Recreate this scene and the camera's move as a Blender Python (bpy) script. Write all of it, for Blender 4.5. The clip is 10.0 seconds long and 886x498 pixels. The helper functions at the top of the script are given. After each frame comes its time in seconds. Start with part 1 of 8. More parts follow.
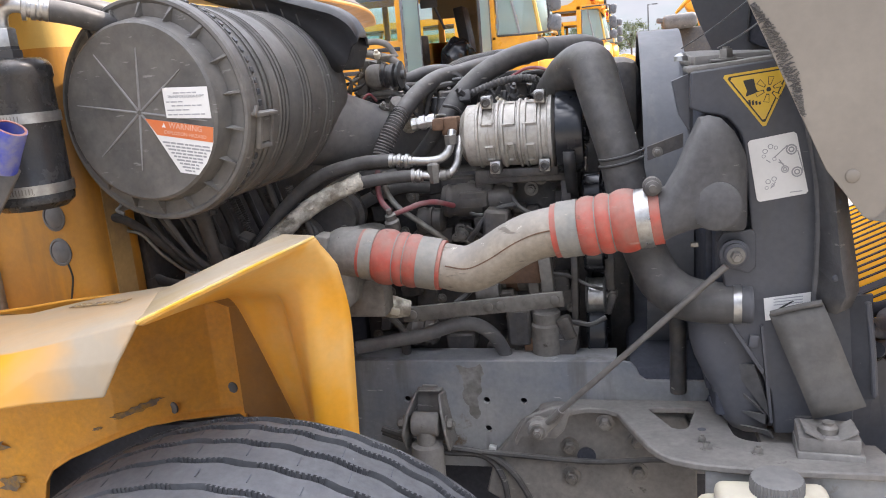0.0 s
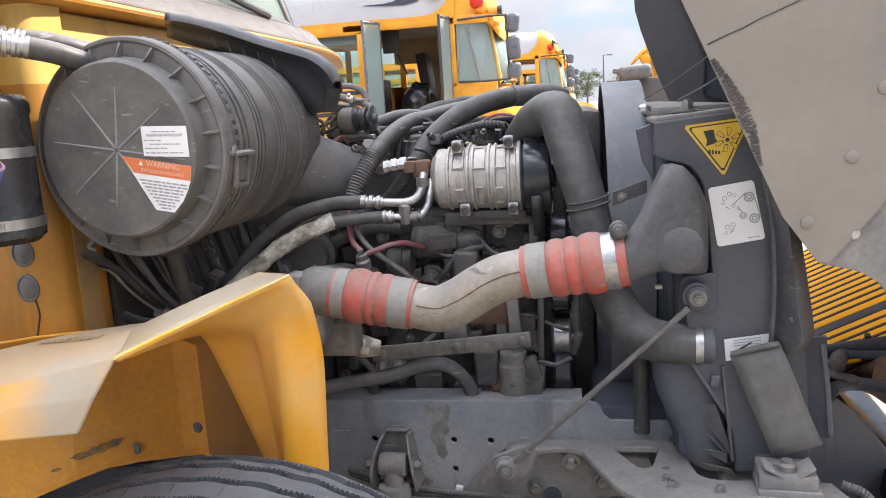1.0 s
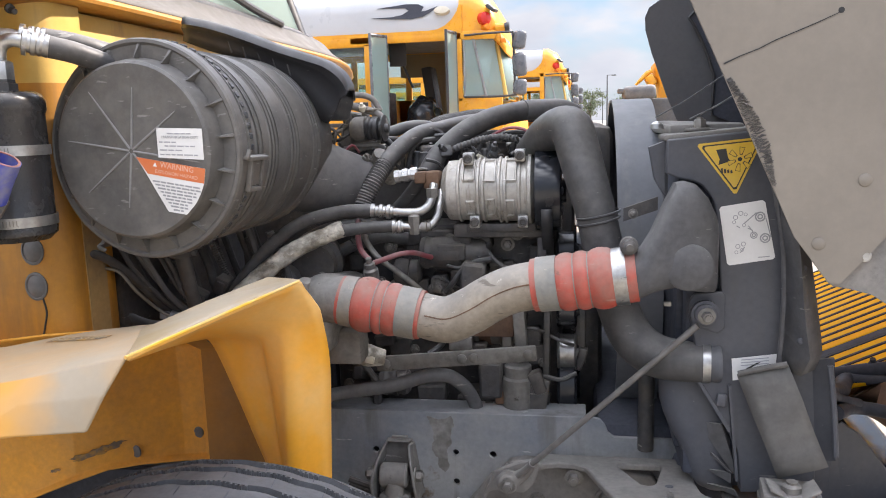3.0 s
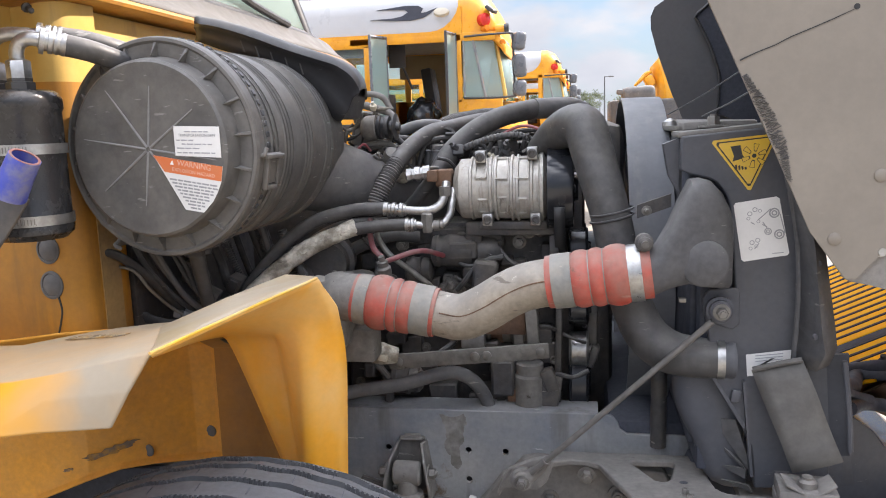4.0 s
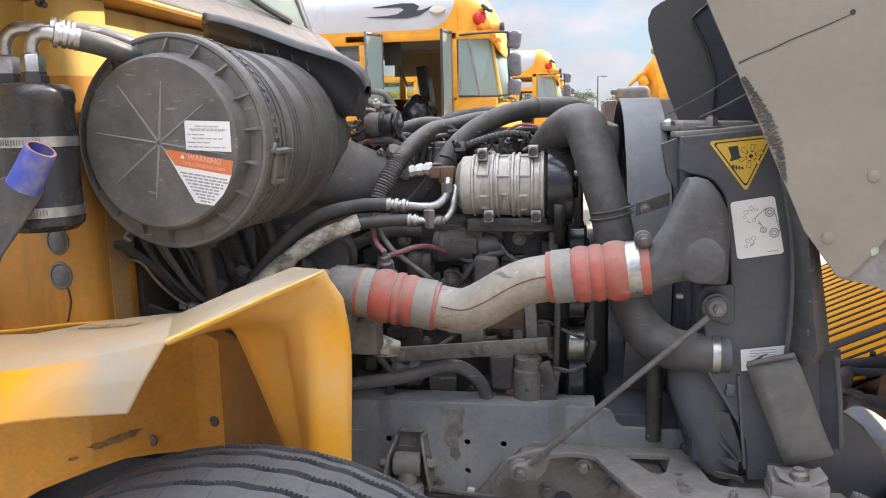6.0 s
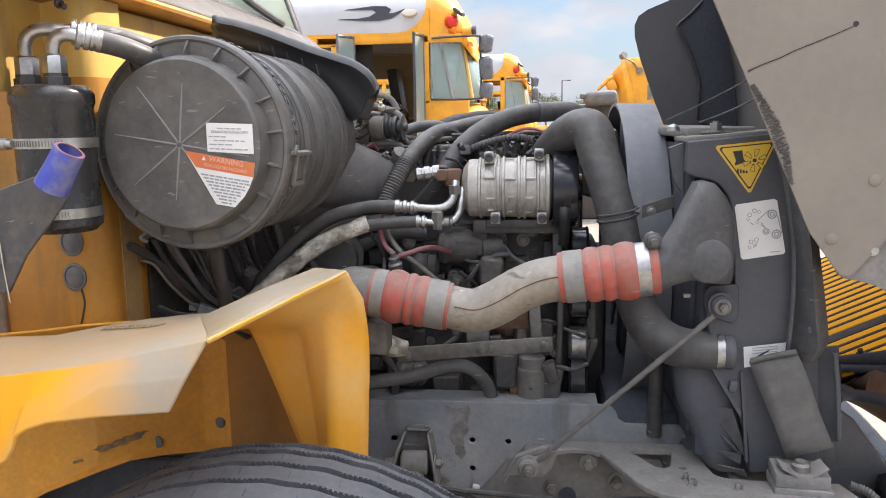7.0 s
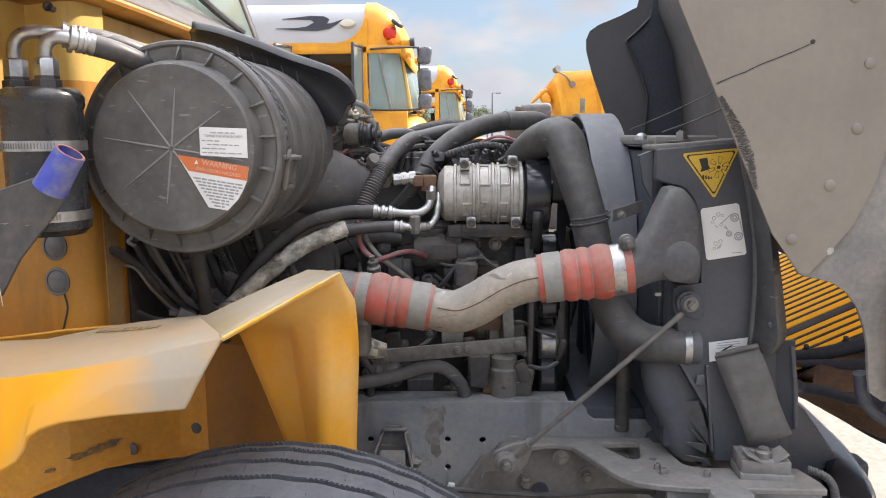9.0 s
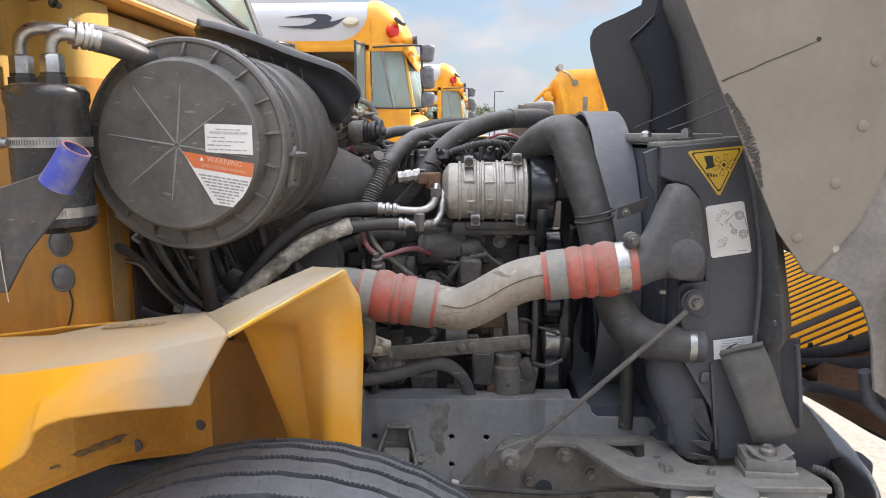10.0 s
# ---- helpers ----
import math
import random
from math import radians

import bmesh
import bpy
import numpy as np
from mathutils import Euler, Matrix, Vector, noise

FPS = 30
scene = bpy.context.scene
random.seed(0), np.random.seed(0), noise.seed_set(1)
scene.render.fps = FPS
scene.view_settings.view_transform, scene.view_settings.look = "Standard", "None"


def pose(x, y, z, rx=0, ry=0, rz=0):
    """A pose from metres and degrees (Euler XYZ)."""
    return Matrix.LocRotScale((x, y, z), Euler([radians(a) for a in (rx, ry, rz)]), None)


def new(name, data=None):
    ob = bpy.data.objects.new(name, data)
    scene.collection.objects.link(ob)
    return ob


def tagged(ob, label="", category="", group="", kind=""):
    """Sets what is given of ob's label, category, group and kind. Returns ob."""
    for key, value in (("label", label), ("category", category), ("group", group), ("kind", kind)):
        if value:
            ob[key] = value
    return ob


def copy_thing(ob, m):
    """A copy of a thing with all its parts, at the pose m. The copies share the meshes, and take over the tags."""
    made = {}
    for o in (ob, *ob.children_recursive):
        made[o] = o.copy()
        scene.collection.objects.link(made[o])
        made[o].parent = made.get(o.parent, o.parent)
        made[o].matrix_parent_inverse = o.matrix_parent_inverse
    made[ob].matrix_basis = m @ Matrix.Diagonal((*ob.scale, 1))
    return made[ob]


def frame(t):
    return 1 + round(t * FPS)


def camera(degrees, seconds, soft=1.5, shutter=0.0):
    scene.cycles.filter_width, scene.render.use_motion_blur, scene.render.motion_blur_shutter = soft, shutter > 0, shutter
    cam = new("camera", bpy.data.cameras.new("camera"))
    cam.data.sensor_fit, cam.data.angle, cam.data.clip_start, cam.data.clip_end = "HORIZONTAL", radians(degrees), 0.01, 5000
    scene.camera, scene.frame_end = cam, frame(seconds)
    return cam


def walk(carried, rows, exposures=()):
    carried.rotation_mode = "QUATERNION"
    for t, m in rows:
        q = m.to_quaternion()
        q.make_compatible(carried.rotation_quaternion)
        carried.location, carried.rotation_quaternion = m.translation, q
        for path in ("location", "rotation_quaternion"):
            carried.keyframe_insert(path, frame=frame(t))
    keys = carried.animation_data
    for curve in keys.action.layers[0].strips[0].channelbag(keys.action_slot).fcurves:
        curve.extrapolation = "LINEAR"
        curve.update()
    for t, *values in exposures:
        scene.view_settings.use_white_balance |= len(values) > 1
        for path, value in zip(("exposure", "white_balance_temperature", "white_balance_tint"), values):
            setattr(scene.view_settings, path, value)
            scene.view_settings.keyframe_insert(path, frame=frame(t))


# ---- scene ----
cam = camera(59.4, 10.0, 1.0)
METRES, EYE, TILT, LEAN, TURN = 0.36, 1.45, -13.25, 4.75, 12.32
ROWS = [
    (0.0, 0.0, 0.0, 0.0, -0.0, 0.0, -0.0),
    (0.5, -0.0408, -0.0526, -0.0082, -1.9, 1.86, -1.32),
    (1.0, -0.0694, -0.0717, -0.0129, -3.12, 3.15, -0.55),
    (1.5, -0.0863, -0.0693, -0.0165, -3.39, 3.42, -0.93),
    (2.0, -0.1017, -0.06, -0.0245, -3.32, 3.53, -1.8),
    (2.5, -0.0999, -0.0648, -0.0254, -3.26, 3.94, -2.31),
    (4.0, -0.2032, -0.0742, -0.0581, -3.44, 4.35, -2.07),
    (4.5, -0.2191, -0.0855, -0.064, -3.59, 4.35, -2.14),
    (5.0, -0.2229, -0.112, -0.0706, -3.67, 4.3, -2.32),
    (5.5, -0.2315, -0.1307, -0.0767, -3.65, 4.21, -2.52),
    (7.0, -0.5144, -0.2034, -0.1051, -6.66, 4.53, -2.35),
    (7.5, -0.7344, -0.2335, -0.1363, -8.67, 4.9, -1.99),
    (8.0, -0.8178, -0.253, -0.1638, -10.4, 5.24, -1.68),
    (8.5, -0.8062, -0.2664, -0.1652, -11.42, 5.46, -1.56),
    (9.0, -0.7982, -0.2852, -0.1691, -11.68, 5.52, -1.62),
    (9.5, -0.8085, -0.2802, -0.1698, -11.63, 5.47, -1.71),
    (10.0, -0.8109, -0.2808, -0.1752, -11.54, 5.4, -1.74),
]
walk(cam, [(t, pose(0, 0, EYE, TILT, LEAN, TURN) @ pose(METRES * x, METRES * y, METRES * z, 90 + pitch, roll, yaw)) for t, x, y, z, yaw, pitch, roll in ROWS],
     [(0.0, 2.07, 6800, 19), (2.5, 1.99, 6750, 18), (6.0, 1.93, 6850, 18), (7.5, 1.86, 6850, 18), (8.5, 1.80, 6900, 18), (10.0, 1.79, 6900, 17)])

# ---- light: high sun from ahead of the bus, broken clouds ----
SUN = Vector((0.64, 0.42, 0.66)).normalized()
world = bpy.data.worlds.new("sky")
scene.world = world
world.use_nodes = True
wn, wl = world.node_tree.nodes, world.node_tree.links
sky = wn.new("ShaderNodeTexSky")
sky.sky_type, sky.sun_disc = "NISHITA", False
sky.sun_elevation, sky.sun_rotation = math.asin(SUN.z), math.atan2(SUN.x, SUN.y)
sky.air_density, sky.dust_density, sky.ozone_density = 1.0, 0.25, 1.4
wtc, wmap = wn.new("ShaderNodeTexCoord"), wn.new("ShaderNodeMapping")
wmap.inputs["Scale"].default_value = (1.0, 1.0, 2.2)
wmap.inputs["Location"].default_value = (0.35, 0.1, 0.55)
cloud, cramp, cmix = wn.new("ShaderNodeTexNoise"), wn.new("ShaderNodeValToRGB"), wn.new("ShaderNodeMix")
cloud.inputs["Scale"].default_value, cloud.inputs["Detail"].default_value = 4.2, 8
cloud.inputs["Roughness"].default_value = 0.55
cramp.color_ramp.elements[0].position, cramp.color_ramp.elements[1].position = 0.42, 0.64
shade, sramp = wn.new("ShaderNodeTexNoise"), wn.new("ShaderNodeValToRGB")
shade.inputs["Scale"].default_value, shade.inputs["Detail"].default_value = 5.5, 6
sramp.color_ramp.elements[0].position, sramp.color_ramp.elements[1].position = 0.35, 0.65
sramp.color_ramp.elements[0].color, sramp.color_ramp.elements[1].color = (0.74, 0.84, 0.97, 1), (1.03, 1.12, 1.20, 1)
whaze, whmix = wn.new("ShaderNodeMapRange"), wn.new("ShaderNodeMix")
whaze.inputs[1].default_value, whaze.inputs[2].default_value, whaze.inputs[3].default_value, whaze.inputs[4].default_value = 0.0, 0.30, 0.85, 0.0
whmix.data_type = "RGBA"
whmix.inputs[7].default_value = (0.62, 0.90, 1.20, 1)
cmix.data_type = "RGBA"
low_cloud, low_ramp, low_span, low_mix = wn.new("ShaderNodeTexNoise"), wn.new("ShaderNodeValToRGB"), wn.new("ShaderNodeMapRange"), wn.new("ShaderNodeMix")
low_cloud.inputs["Scale"].default_value, low_cloud.inputs["Detail"].default_value, low_cloud.inputs["Roughness"].default_value = 4.6, 7, 0.5
low_ramp.color_ramp.elements[0].position, low_ramp.color_ramp.elements[1].position = 0.44, 0.54
low_span.inputs[1].default_value, low_span.inputs[2].default_value = 0.26, 0.42
wsep, wlift, wscale = wn.new("ShaderNodeSeparateXYZ"), wn.new("ShaderNodeMapRange"), wn.new("ShaderNodeVectorMath")
wlift.inputs[1].default_value, wlift.inputs[2].default_value, wlift.inputs[3].default_value, wlift.inputs[4].default_value = 0.25, 0.9, 1.4, 15.5
wdim = wn.new("ShaderNodeVectorMath")
wscale.operation = wdim.operation = "SCALE"
wdim.inputs["Scale"].default_value = 0.31
wl.new(sky.outputs[0], wdim.inputs[0])
wl.new(wtc.outputs["Generated"], wsep.inputs[0]), wl.new(wsep.outputs[2], wlift.inputs[0])
wl.new(sramp.outputs[0], wscale.inputs[0]), wl.new(wlift.outputs[0], wscale.inputs["Scale"])
for a, b in ((wtc.outputs["Generated"], wmap.inputs[0]), (wmap.outputs[0], cloud.inputs[0]), (wmap.outputs[0], shade.inputs[0]),
             (cloud.outputs[0], cramp.inputs[0]), (shade.outputs[0], sramp.inputs[0]), (wmap.outputs[0], low_cloud.inputs[0]), (low_cloud.outputs[0], low_ramp.inputs[0]), (wsep.outputs[2], low_span.inputs[0]), (low_span.outputs[0], low_mix.inputs[0]), (low_ramp.outputs[0], low_mix.inputs[2]), (cramp.outputs[0], low_mix.inputs[3]), (low_mix.outputs[0], cmix.inputs[0]),
             (wsep.outputs[2], whaze.inputs[0]), (whaze.outputs[0], whmix.inputs[0]), (wdim.outputs[0], whmix.inputs[6]), (whmix.outputs[2], cmix.inputs[6]), (wscale.outputs[0], cmix.inputs[7]), (cmix.outputs[2], wn["Background"].inputs[0])):
    wl.new(a, b)
wn["Background"].inputs[1].default_value = 0.15
sun = new("sun", bpy.data.lights.new("sun", "SUN"))
sun.data.energy, sun.data.angle, sun.data.color = 2.6, radians(0.6), (1.0, 0.94, 0.84)
sun.rotation_euler = SUN.to_track_quat("Z", "Y").to_euler()


# ---- materials ----
def surf(name, col, rough=0.6, metal=0.0, second=None, patch=7.0, amount=0.5, fine=90.0, grain=0.18, bump=0.15,
         dust=None, dusty=0.0, top=0.0, chalk=None, streak=None, scratch=None):
    """Paint, rubber, metal or plastic: patches of a second colour, fine grain, and dust that lies more on upward faces."""
    m = bpy.data.materials.new(name)
    m.use_nodes = True
    n, l = m.node_tree.nodes, m.node_tree.links
    p = n["Principled BSDF"]
    tc = n.new("ShaderNodeTexCoord")

    def noise_of(scale, detail=5.0, rough_=0.6):
        t = n.new("ShaderNodeTexNoise")
        t.inputs["Scale"].default_value, t.inputs["Detail"].default_value, t.inputs["Roughness"].default_value = scale, detail, rough_
        l.new(tc.outputs["Object"], t.inputs["Vector"])
        return t.outputs[0]

    def span(v, a, b, c, d):
        t = n.new("ShaderNodeMapRange")
        t.inputs[1].default_value, t.inputs[2].default_value, t.inputs[3].default_value, t.inputs[4].default_value = a, b, c, d
        l.new(v, t.inputs[0])
        return t.outputs[0]

    def blend(fac, a, b, how="MIX"):
        t = n.new("ShaderNodeMix")
        t.data_type, t.blend_type = "RGBA", how
        for k, v in ((0, fac), (6, a), (7, b)):
            if isinstance(v, (int, float)):
                t.inputs[k].default_value = v
            elif isinstance(v, tuple):
                t.inputs[k].default_value = (*v, 1)
            else:
                l.new(v, t.inputs[k])
        return t.outputs[2]

    def times(a, b, op="MULTIPLY"):
        t = n.new("ShaderNodeMath")
        t.operation, t.use_clamp = op, True
        for k, v in enumerate((a, b)):
            if isinstance(v, (int, float)):
                t.inputs[k].default_value = v
            else:
                l.new(v, t.inputs[k])
        return t.outputs[0]

    c = blend(span(noise_of(patch), 0.42, 0.62, 0.0, amount), tuple(col), tuple(second or [v * 0.7 for v in col]))
    g = noise_of(fine, 4)
    c = blend(1.0, c, blend(span(g, 0.3, 0.7, 0.0, 1.0), (1 - grain,) * 3, (1.0,) * 3), "MULTIPLY")
    r = span(noise_of(patch * 2.3), 0.3, 0.7, max(0.05, rough - 0.1), min(1.0, rough + 0.12))
    if dust:
        geo, sep = n.new("ShaderNodeNewGeometry"), n.new("ShaderNodeSeparateXYZ")
        l.new(geo.outputs["Normal"], sep.inputs[0])
        lie = times(span(noise_of(patch * 1.6, 8), 0.35, 0.65, dusty * 0.3, dusty), span(sep.outputs[2], 0.1, 0.95, 0.0, top), "ADD")
        lie = times(lie, span(noise_of(fine * 0.45, 6), 0.25, 0.6, 0.55, 1.0))
        c = blend(lie, c, tuple(dust))
        r = times(r, times(lie, 0.35), "ADD")
    if chalk:
        spots = span(noise_of(chalk[1], 7, 0.7), chalk[2], chalk[2] + 0.06, 0.0, 1.0)
        c = blend(spots, c, tuple(chalk[0]))
    for marks in (streak, scratch):
        if marks:
            colour, scale, limit, soft_, strength = marks[:5]
            mp = n.new("ShaderNodeMapping")
            mp.inputs["Scale"].default_value = (1, 1, 0.13) if marks is streak else (0.22, 0.22, 1.0)
            mp.inputs["Rotation"].default_value = (0, 0, 0) if marks is streak else (0.3, 0.5, 0.4)
            tx = n.new("ShaderNodeTexNoise")
            tx.inputs["Scale"].default_value, tx.inputs["Detail"].default_value, tx.inputs["Roughness"].default_value = scale, 5, 0.6
            l.new(tc.outputs["Object"], mp.inputs[0]), l.new(mp.outputs[0], tx.inputs["Vector"])
            c = blend(span(tx.outputs[0], limit, limit + soft_, 0.0, strength), c, tuple(colour))
    l.new(c, p.inputs["Base Color"])
    l.new(r, p.inputs["Roughness"])
    p.inputs["Metallic"].default_value = metal
    if bump:
        b = n.new("ShaderNodeBump")
        b.inputs["Strength"].default_value, b.inputs["Distance"].default_value = bump, 0.002
        l.new(times(g, noise_of(patch * 4), "ADD"), b.inputs["Height"])
        l.new(b.outputs[0], p.inputs["Normal"])
    return m


DUST = (0.42, 0.40, 0.37)
M_YELLOW = surf("bus_yellow", (0.86, 0.38, 0.012), 0.32, second=(0.72, 0.29, 0.02), amount=0.6, grain=0.06, bump=0.04, dust=(0.45, 0.33, 0.2), dusty=0.12, top=0.1)
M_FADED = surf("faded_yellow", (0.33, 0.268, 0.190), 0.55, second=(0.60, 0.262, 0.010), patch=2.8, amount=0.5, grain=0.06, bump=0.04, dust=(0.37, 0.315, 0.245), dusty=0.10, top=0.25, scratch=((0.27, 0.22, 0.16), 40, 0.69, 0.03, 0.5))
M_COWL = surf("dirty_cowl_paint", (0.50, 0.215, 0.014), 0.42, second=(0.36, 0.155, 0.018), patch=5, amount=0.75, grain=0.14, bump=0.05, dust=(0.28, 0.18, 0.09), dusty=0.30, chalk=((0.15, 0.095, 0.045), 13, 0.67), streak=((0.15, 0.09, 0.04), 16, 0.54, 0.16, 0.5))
M_WELL = surf("dirty_yellow", (0.86, 0.375, 0.020), 0.6, second=(0.64, 0.28, 0.03), patch=6, amount=0.7, bump=0.1, dust=(0.34, 0.25, 0.15), dusty=0.25, chalk=((0.16, 0.12, 0.09), 6, 0.68))
M_CANISTER = surf("canister_plastic", (0.066, 0.063, 0.060), 0.46, second=(0.118, 0.106, 0.092), patch=9, amount=0.8, grain=0.28, bump=0.25, dust=DUST, dusty=0.18, top=0.14, chalk=((0.23, 0.22, 0.21), 60, 0.70), scratch=((0.27, 0.26, 0.25), 110, 0.65, 0.05, 0.65))
M_BLACK = surf("black_plastic", (0.022, 0.023, 0.027), 0.36, second=(0.034, 0.035, 0.038), patch=12, grain=0.25, bump=0.1, dust=DUST, dusty=0.08, top=0.14, chalk=((0.24, 0.24, 0.24), 80, 0.71), scratch=((0.20, 0.20, 0.20), 110, 0.68, 0.03, 0.6))
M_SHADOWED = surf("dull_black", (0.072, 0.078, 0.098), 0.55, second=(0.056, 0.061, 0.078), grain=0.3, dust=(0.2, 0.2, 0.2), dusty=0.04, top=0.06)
M_RUBBER = surf("rubber_hose", (0.044, 0.044, 0.048), 0.42, second=(0.054, 0.052, 0.050), patch=18, amount=0.8, grain=0.3, bump=0.15, dust=DUST, dusty=0.13, top=0.26, scratch=((0.26, 0.25, 0.23), 100, 0.67, 0.03, 0.7))
M_TYRE = surf("tyre_rubber", (0.082, 0.085, 0.094), 0.75, second=(0.060, 0.062, 0.068), patch=9, grain=0.4, bump=0.3, dust=(0.32, 0.32, 0.32), dusty=0.14, top=0.06, chalk=((0.42, 0.41, 0.40), 45, 0.70))
M_ALLOY = surf("cast_alloy", (0.52, 0.505, 0.475), 0.45, 0.4, second=(0.37, 0.35, 0.315), patch=18, amount=0.85, grain=0.3, bump=0.35, dust=(0.42, 0.36, 0.28), dusty=0.35, chalk=((0.16, 0.15, 0.135), 22, 0.63), streak=((0.22, 0.20, 0.17), 70, 0.58, 0.06, 0.6))
M_STEEL = surf("zinc_steel", (0.52, 0.52, 0.51), 0.33, 0.9, second=(0.33, 0.315, 0.29), patch=30, amount=0.8, grain=0.25, bump=0.1, dust=DUST, dusty=0.15, chalk=((0.17, 0.15, 0.12), 60, 0.70))
M_BOLT = surf("dirty_steel", (0.20, 0.19, 0.175), 0.5, 0.6, second=(0.12, 0.10, 0.08), patch=40, grain=0.35, dust=DUST, dusty=0.3, top=0.2)
M_PIPE = surf("aluminised_pipe", (0.42, 0.355, 0.275), 0.5, 0.3, second=(0.275, 0.225, 0.17), patch=9, amount=0.9, grain=0.3, bump=0.2, dust=(0.31, 0.295, 0.275), dusty=0.32, top=0.55, chalk=((0.66, 0.60, 0.50), 38, 0.635), scratch=((0.13, 0.105, 0.085), 75, 0.61, 0.05, 0.7))
M_RED = surf("red_silicone", (0.50, 0.055, 0.028), 0.6, second=(0.33, 0.095, 0.062), patch=16, amount=0.85, grain=0.26, bump=0.14, dust=(0.30, 0.235, 0.20), dusty=0.34, top=0.55, chalk=((0.20, 0.105, 0.075), 26, 0.62), scratch=((0.42, 0.29, 0.23), 60, 0.65, 0.06, 0.5))
M_CUFF = surf("grey_cuff", (0.200, 0.200, 0.185), 0.5, second=(0.27, 0.245, 0.20), patch=20, amount=0.9, grain=0.25, bump=0.12, dust=(0.33, 0.30, 0.26), dusty=0.35, top=0.25, chalk=((0.42, 0.37, 0.28), 34, 0.65), scratch=((0.15, 0.14, 0.12), 60, 0.64, 0.05, 0.5))
M_BAND = surf("hose_band", (0.25, 0.24, 0.215), 0.5, 0.4, second=(0.17, 0.145, 0.11), patch=16, amount=0.85, grain=0.28, dust=DUST, dusty=0.28, chalk=((0.15, 0.105, 0.065), 24, 0.62), streak=((0.30, 0.22, 0.13), 30, 0.58, 0.1, 0.5))
M_RAIL = surf("frame_paint", (0.178, 0.200, 0.236), 0.5, second=(0.31, 0.308, 0.30), patch=4.5, amount=0.85, grain=0.22, bump=0.12, dust=(0.46, 0.44, 0.41), dusty=0.32, top=0.25, chalk=((0.17, 0.13, 0.095), 5, 0.62), streak=((0.12, 0.11, 0.10), 14, 0.54, 0.12, 0.6), scratch=((0.55, 0.54, 0.52), 70, 0.66, 0.04, 0.7))
M_BRACKET = surf("dusty_casting", (0.165, 0.155, 0.145), 0.75, second=(0.225, 0.21, 0.192), patch=8, amount=0.75, grain=0.32, bump=0.45, dust=(0.38, 0.36, 0.33), dusty=0.32, top=0.05, chalk=((0.085, 0.078, 0.068), 16, 0.64), scratch=((0.46, 0.43, 0.40), 60, 0.68, 0.04, 0.6))
M_RAD = surf("radiator_plastic", (0.074, 0.078, 0.092), 0.47, second=(0.094, 0.096, 0.106), patch=6, grain=0.15, bump=0.07, dust=DUST, dusty=0.035, top=0.18, chalk=((0.30, 0.29, 0.28), 60, 0.70), streak=((0.085, 0.083, 0.08), 18, 0.56, 0.14, 0.4), scratch=((0.22, 0.21, 0.20), 70, 0.70, 0.03, 0.6))
M_SHROUD = surf("shroud_plastic", (0.125, 0.135, 0.155), 0.5, second=(0.16, 0.165, 0.175), patch=6, grain=0.12, bump=0.05, dust=DUST, dusty=0.2, streak=((0.24, 0.235, 0.22), 22, 0.56, 0.12, 0.4))
M_GLOSS = surf("gloss_black", (0.014, 0.016, 0.021), 0.18, grain=0.15, bump=0.03, dust=DUST, dusty=0.03)
# pale base puts the sun patch on the upper cowl into the colour
M_PALE = surf("pale_sunlit_yellow", (0.62, 0.42, 0.12), 0.5, second=(0.56, 0.34, 0.07), patch=4, amount=0.7, grain=0.06, bump=0.04, streak=((0.25, 0.17, 0.08), 18, 0.54, 0.14, 0.5))
M_DUCT = surf("moulded_duct", (0.080, 0.081, 0.086), 0.55, second=(0.115, 0.113, 0.112), patch=10, amount=0.7, grain=0.22, bump=0.25, dust=DUST, dusty=0.2, top=0.2, chalk=((0.36, 0.34, 0.32), 60, 0.70), scratch=((0.34, 0.32, 0.30), 80, 0.67, 0.03, 0.6))
M_FIBRE = surf("grey_fibreglass", (0.190, 0.165, 0.136), 0.5, second=(0.222, 0.192, 0.155), patch=2.6, scratch=((0.25, 0.225, 0.20), 50, 0.68, 0.05, 0.4), streak=((0.145, 0.128, 0.112), 6, 0.54, 0.2, 0.5), grain=0.07, bump=0.05, dust=(0.44, 0.385, 0.32), dusty=0.2)
M_ROUGH = surf("rough_fibreglass", (0.185, 0.178, 0.168), 0.8, second=(0.27, 0.25, 0.23), patch=9, amount=0.9, grain=0.3, bump=0.6, dust=(0.36, 0.33, 0.29), dusty=0.35, chalk=((0.46, 0.43, 0.39), 38, 0.70))
M_BLOCK = surf("engine_black", (0.054, 0.054, 0.060), 0.45, second=(0.084, 0.074, 0.064), patch=22, amount=0.8, grain=0.4, bump=0.45, dust=(0.34, 0.30, 0.25), dusty=0.12, top=0.30, chalk=((0.20, 0.155, 0.11), 34, 0.67), scratch=((0.30, 0.28, 0.25), 90, 0.67, 0.03, 0.7))
M_GREYCAST = surf("grey_casting", (0.185, 0.175, 0.158), 0.6, 0.2, second=(0.10, 0.092, 0.08), patch=14, amount=0.8, grain=0.32, bump=0.35, dust=DUST, dusty=0.28, top=0.2, chalk=((0.07, 0.06, 0.05), 20, 0.64))
M_WHITE = surf("label_white", (0.74, 0.73, 0.71), 0.5, grain=0.05, bump=0.0, second=(0.66, 0.65, 0.63), patch=15)
M_INK = surf("label_grey_ink", (0.36, 0.36, 0.37), 0.6, grain=0.05, bump=0.0)
M_DARKINK = surf("label_black_ink", (0.03, 0.03, 0.03), 0.5, grain=0.05, bump=0.0)
M_ORANGE = surf("label_orange", (0.66, 0.16, 0.045), 0.5, grain=0.05, bump=0.0, second=(0.6, 0.2, 0.08), patch=20)
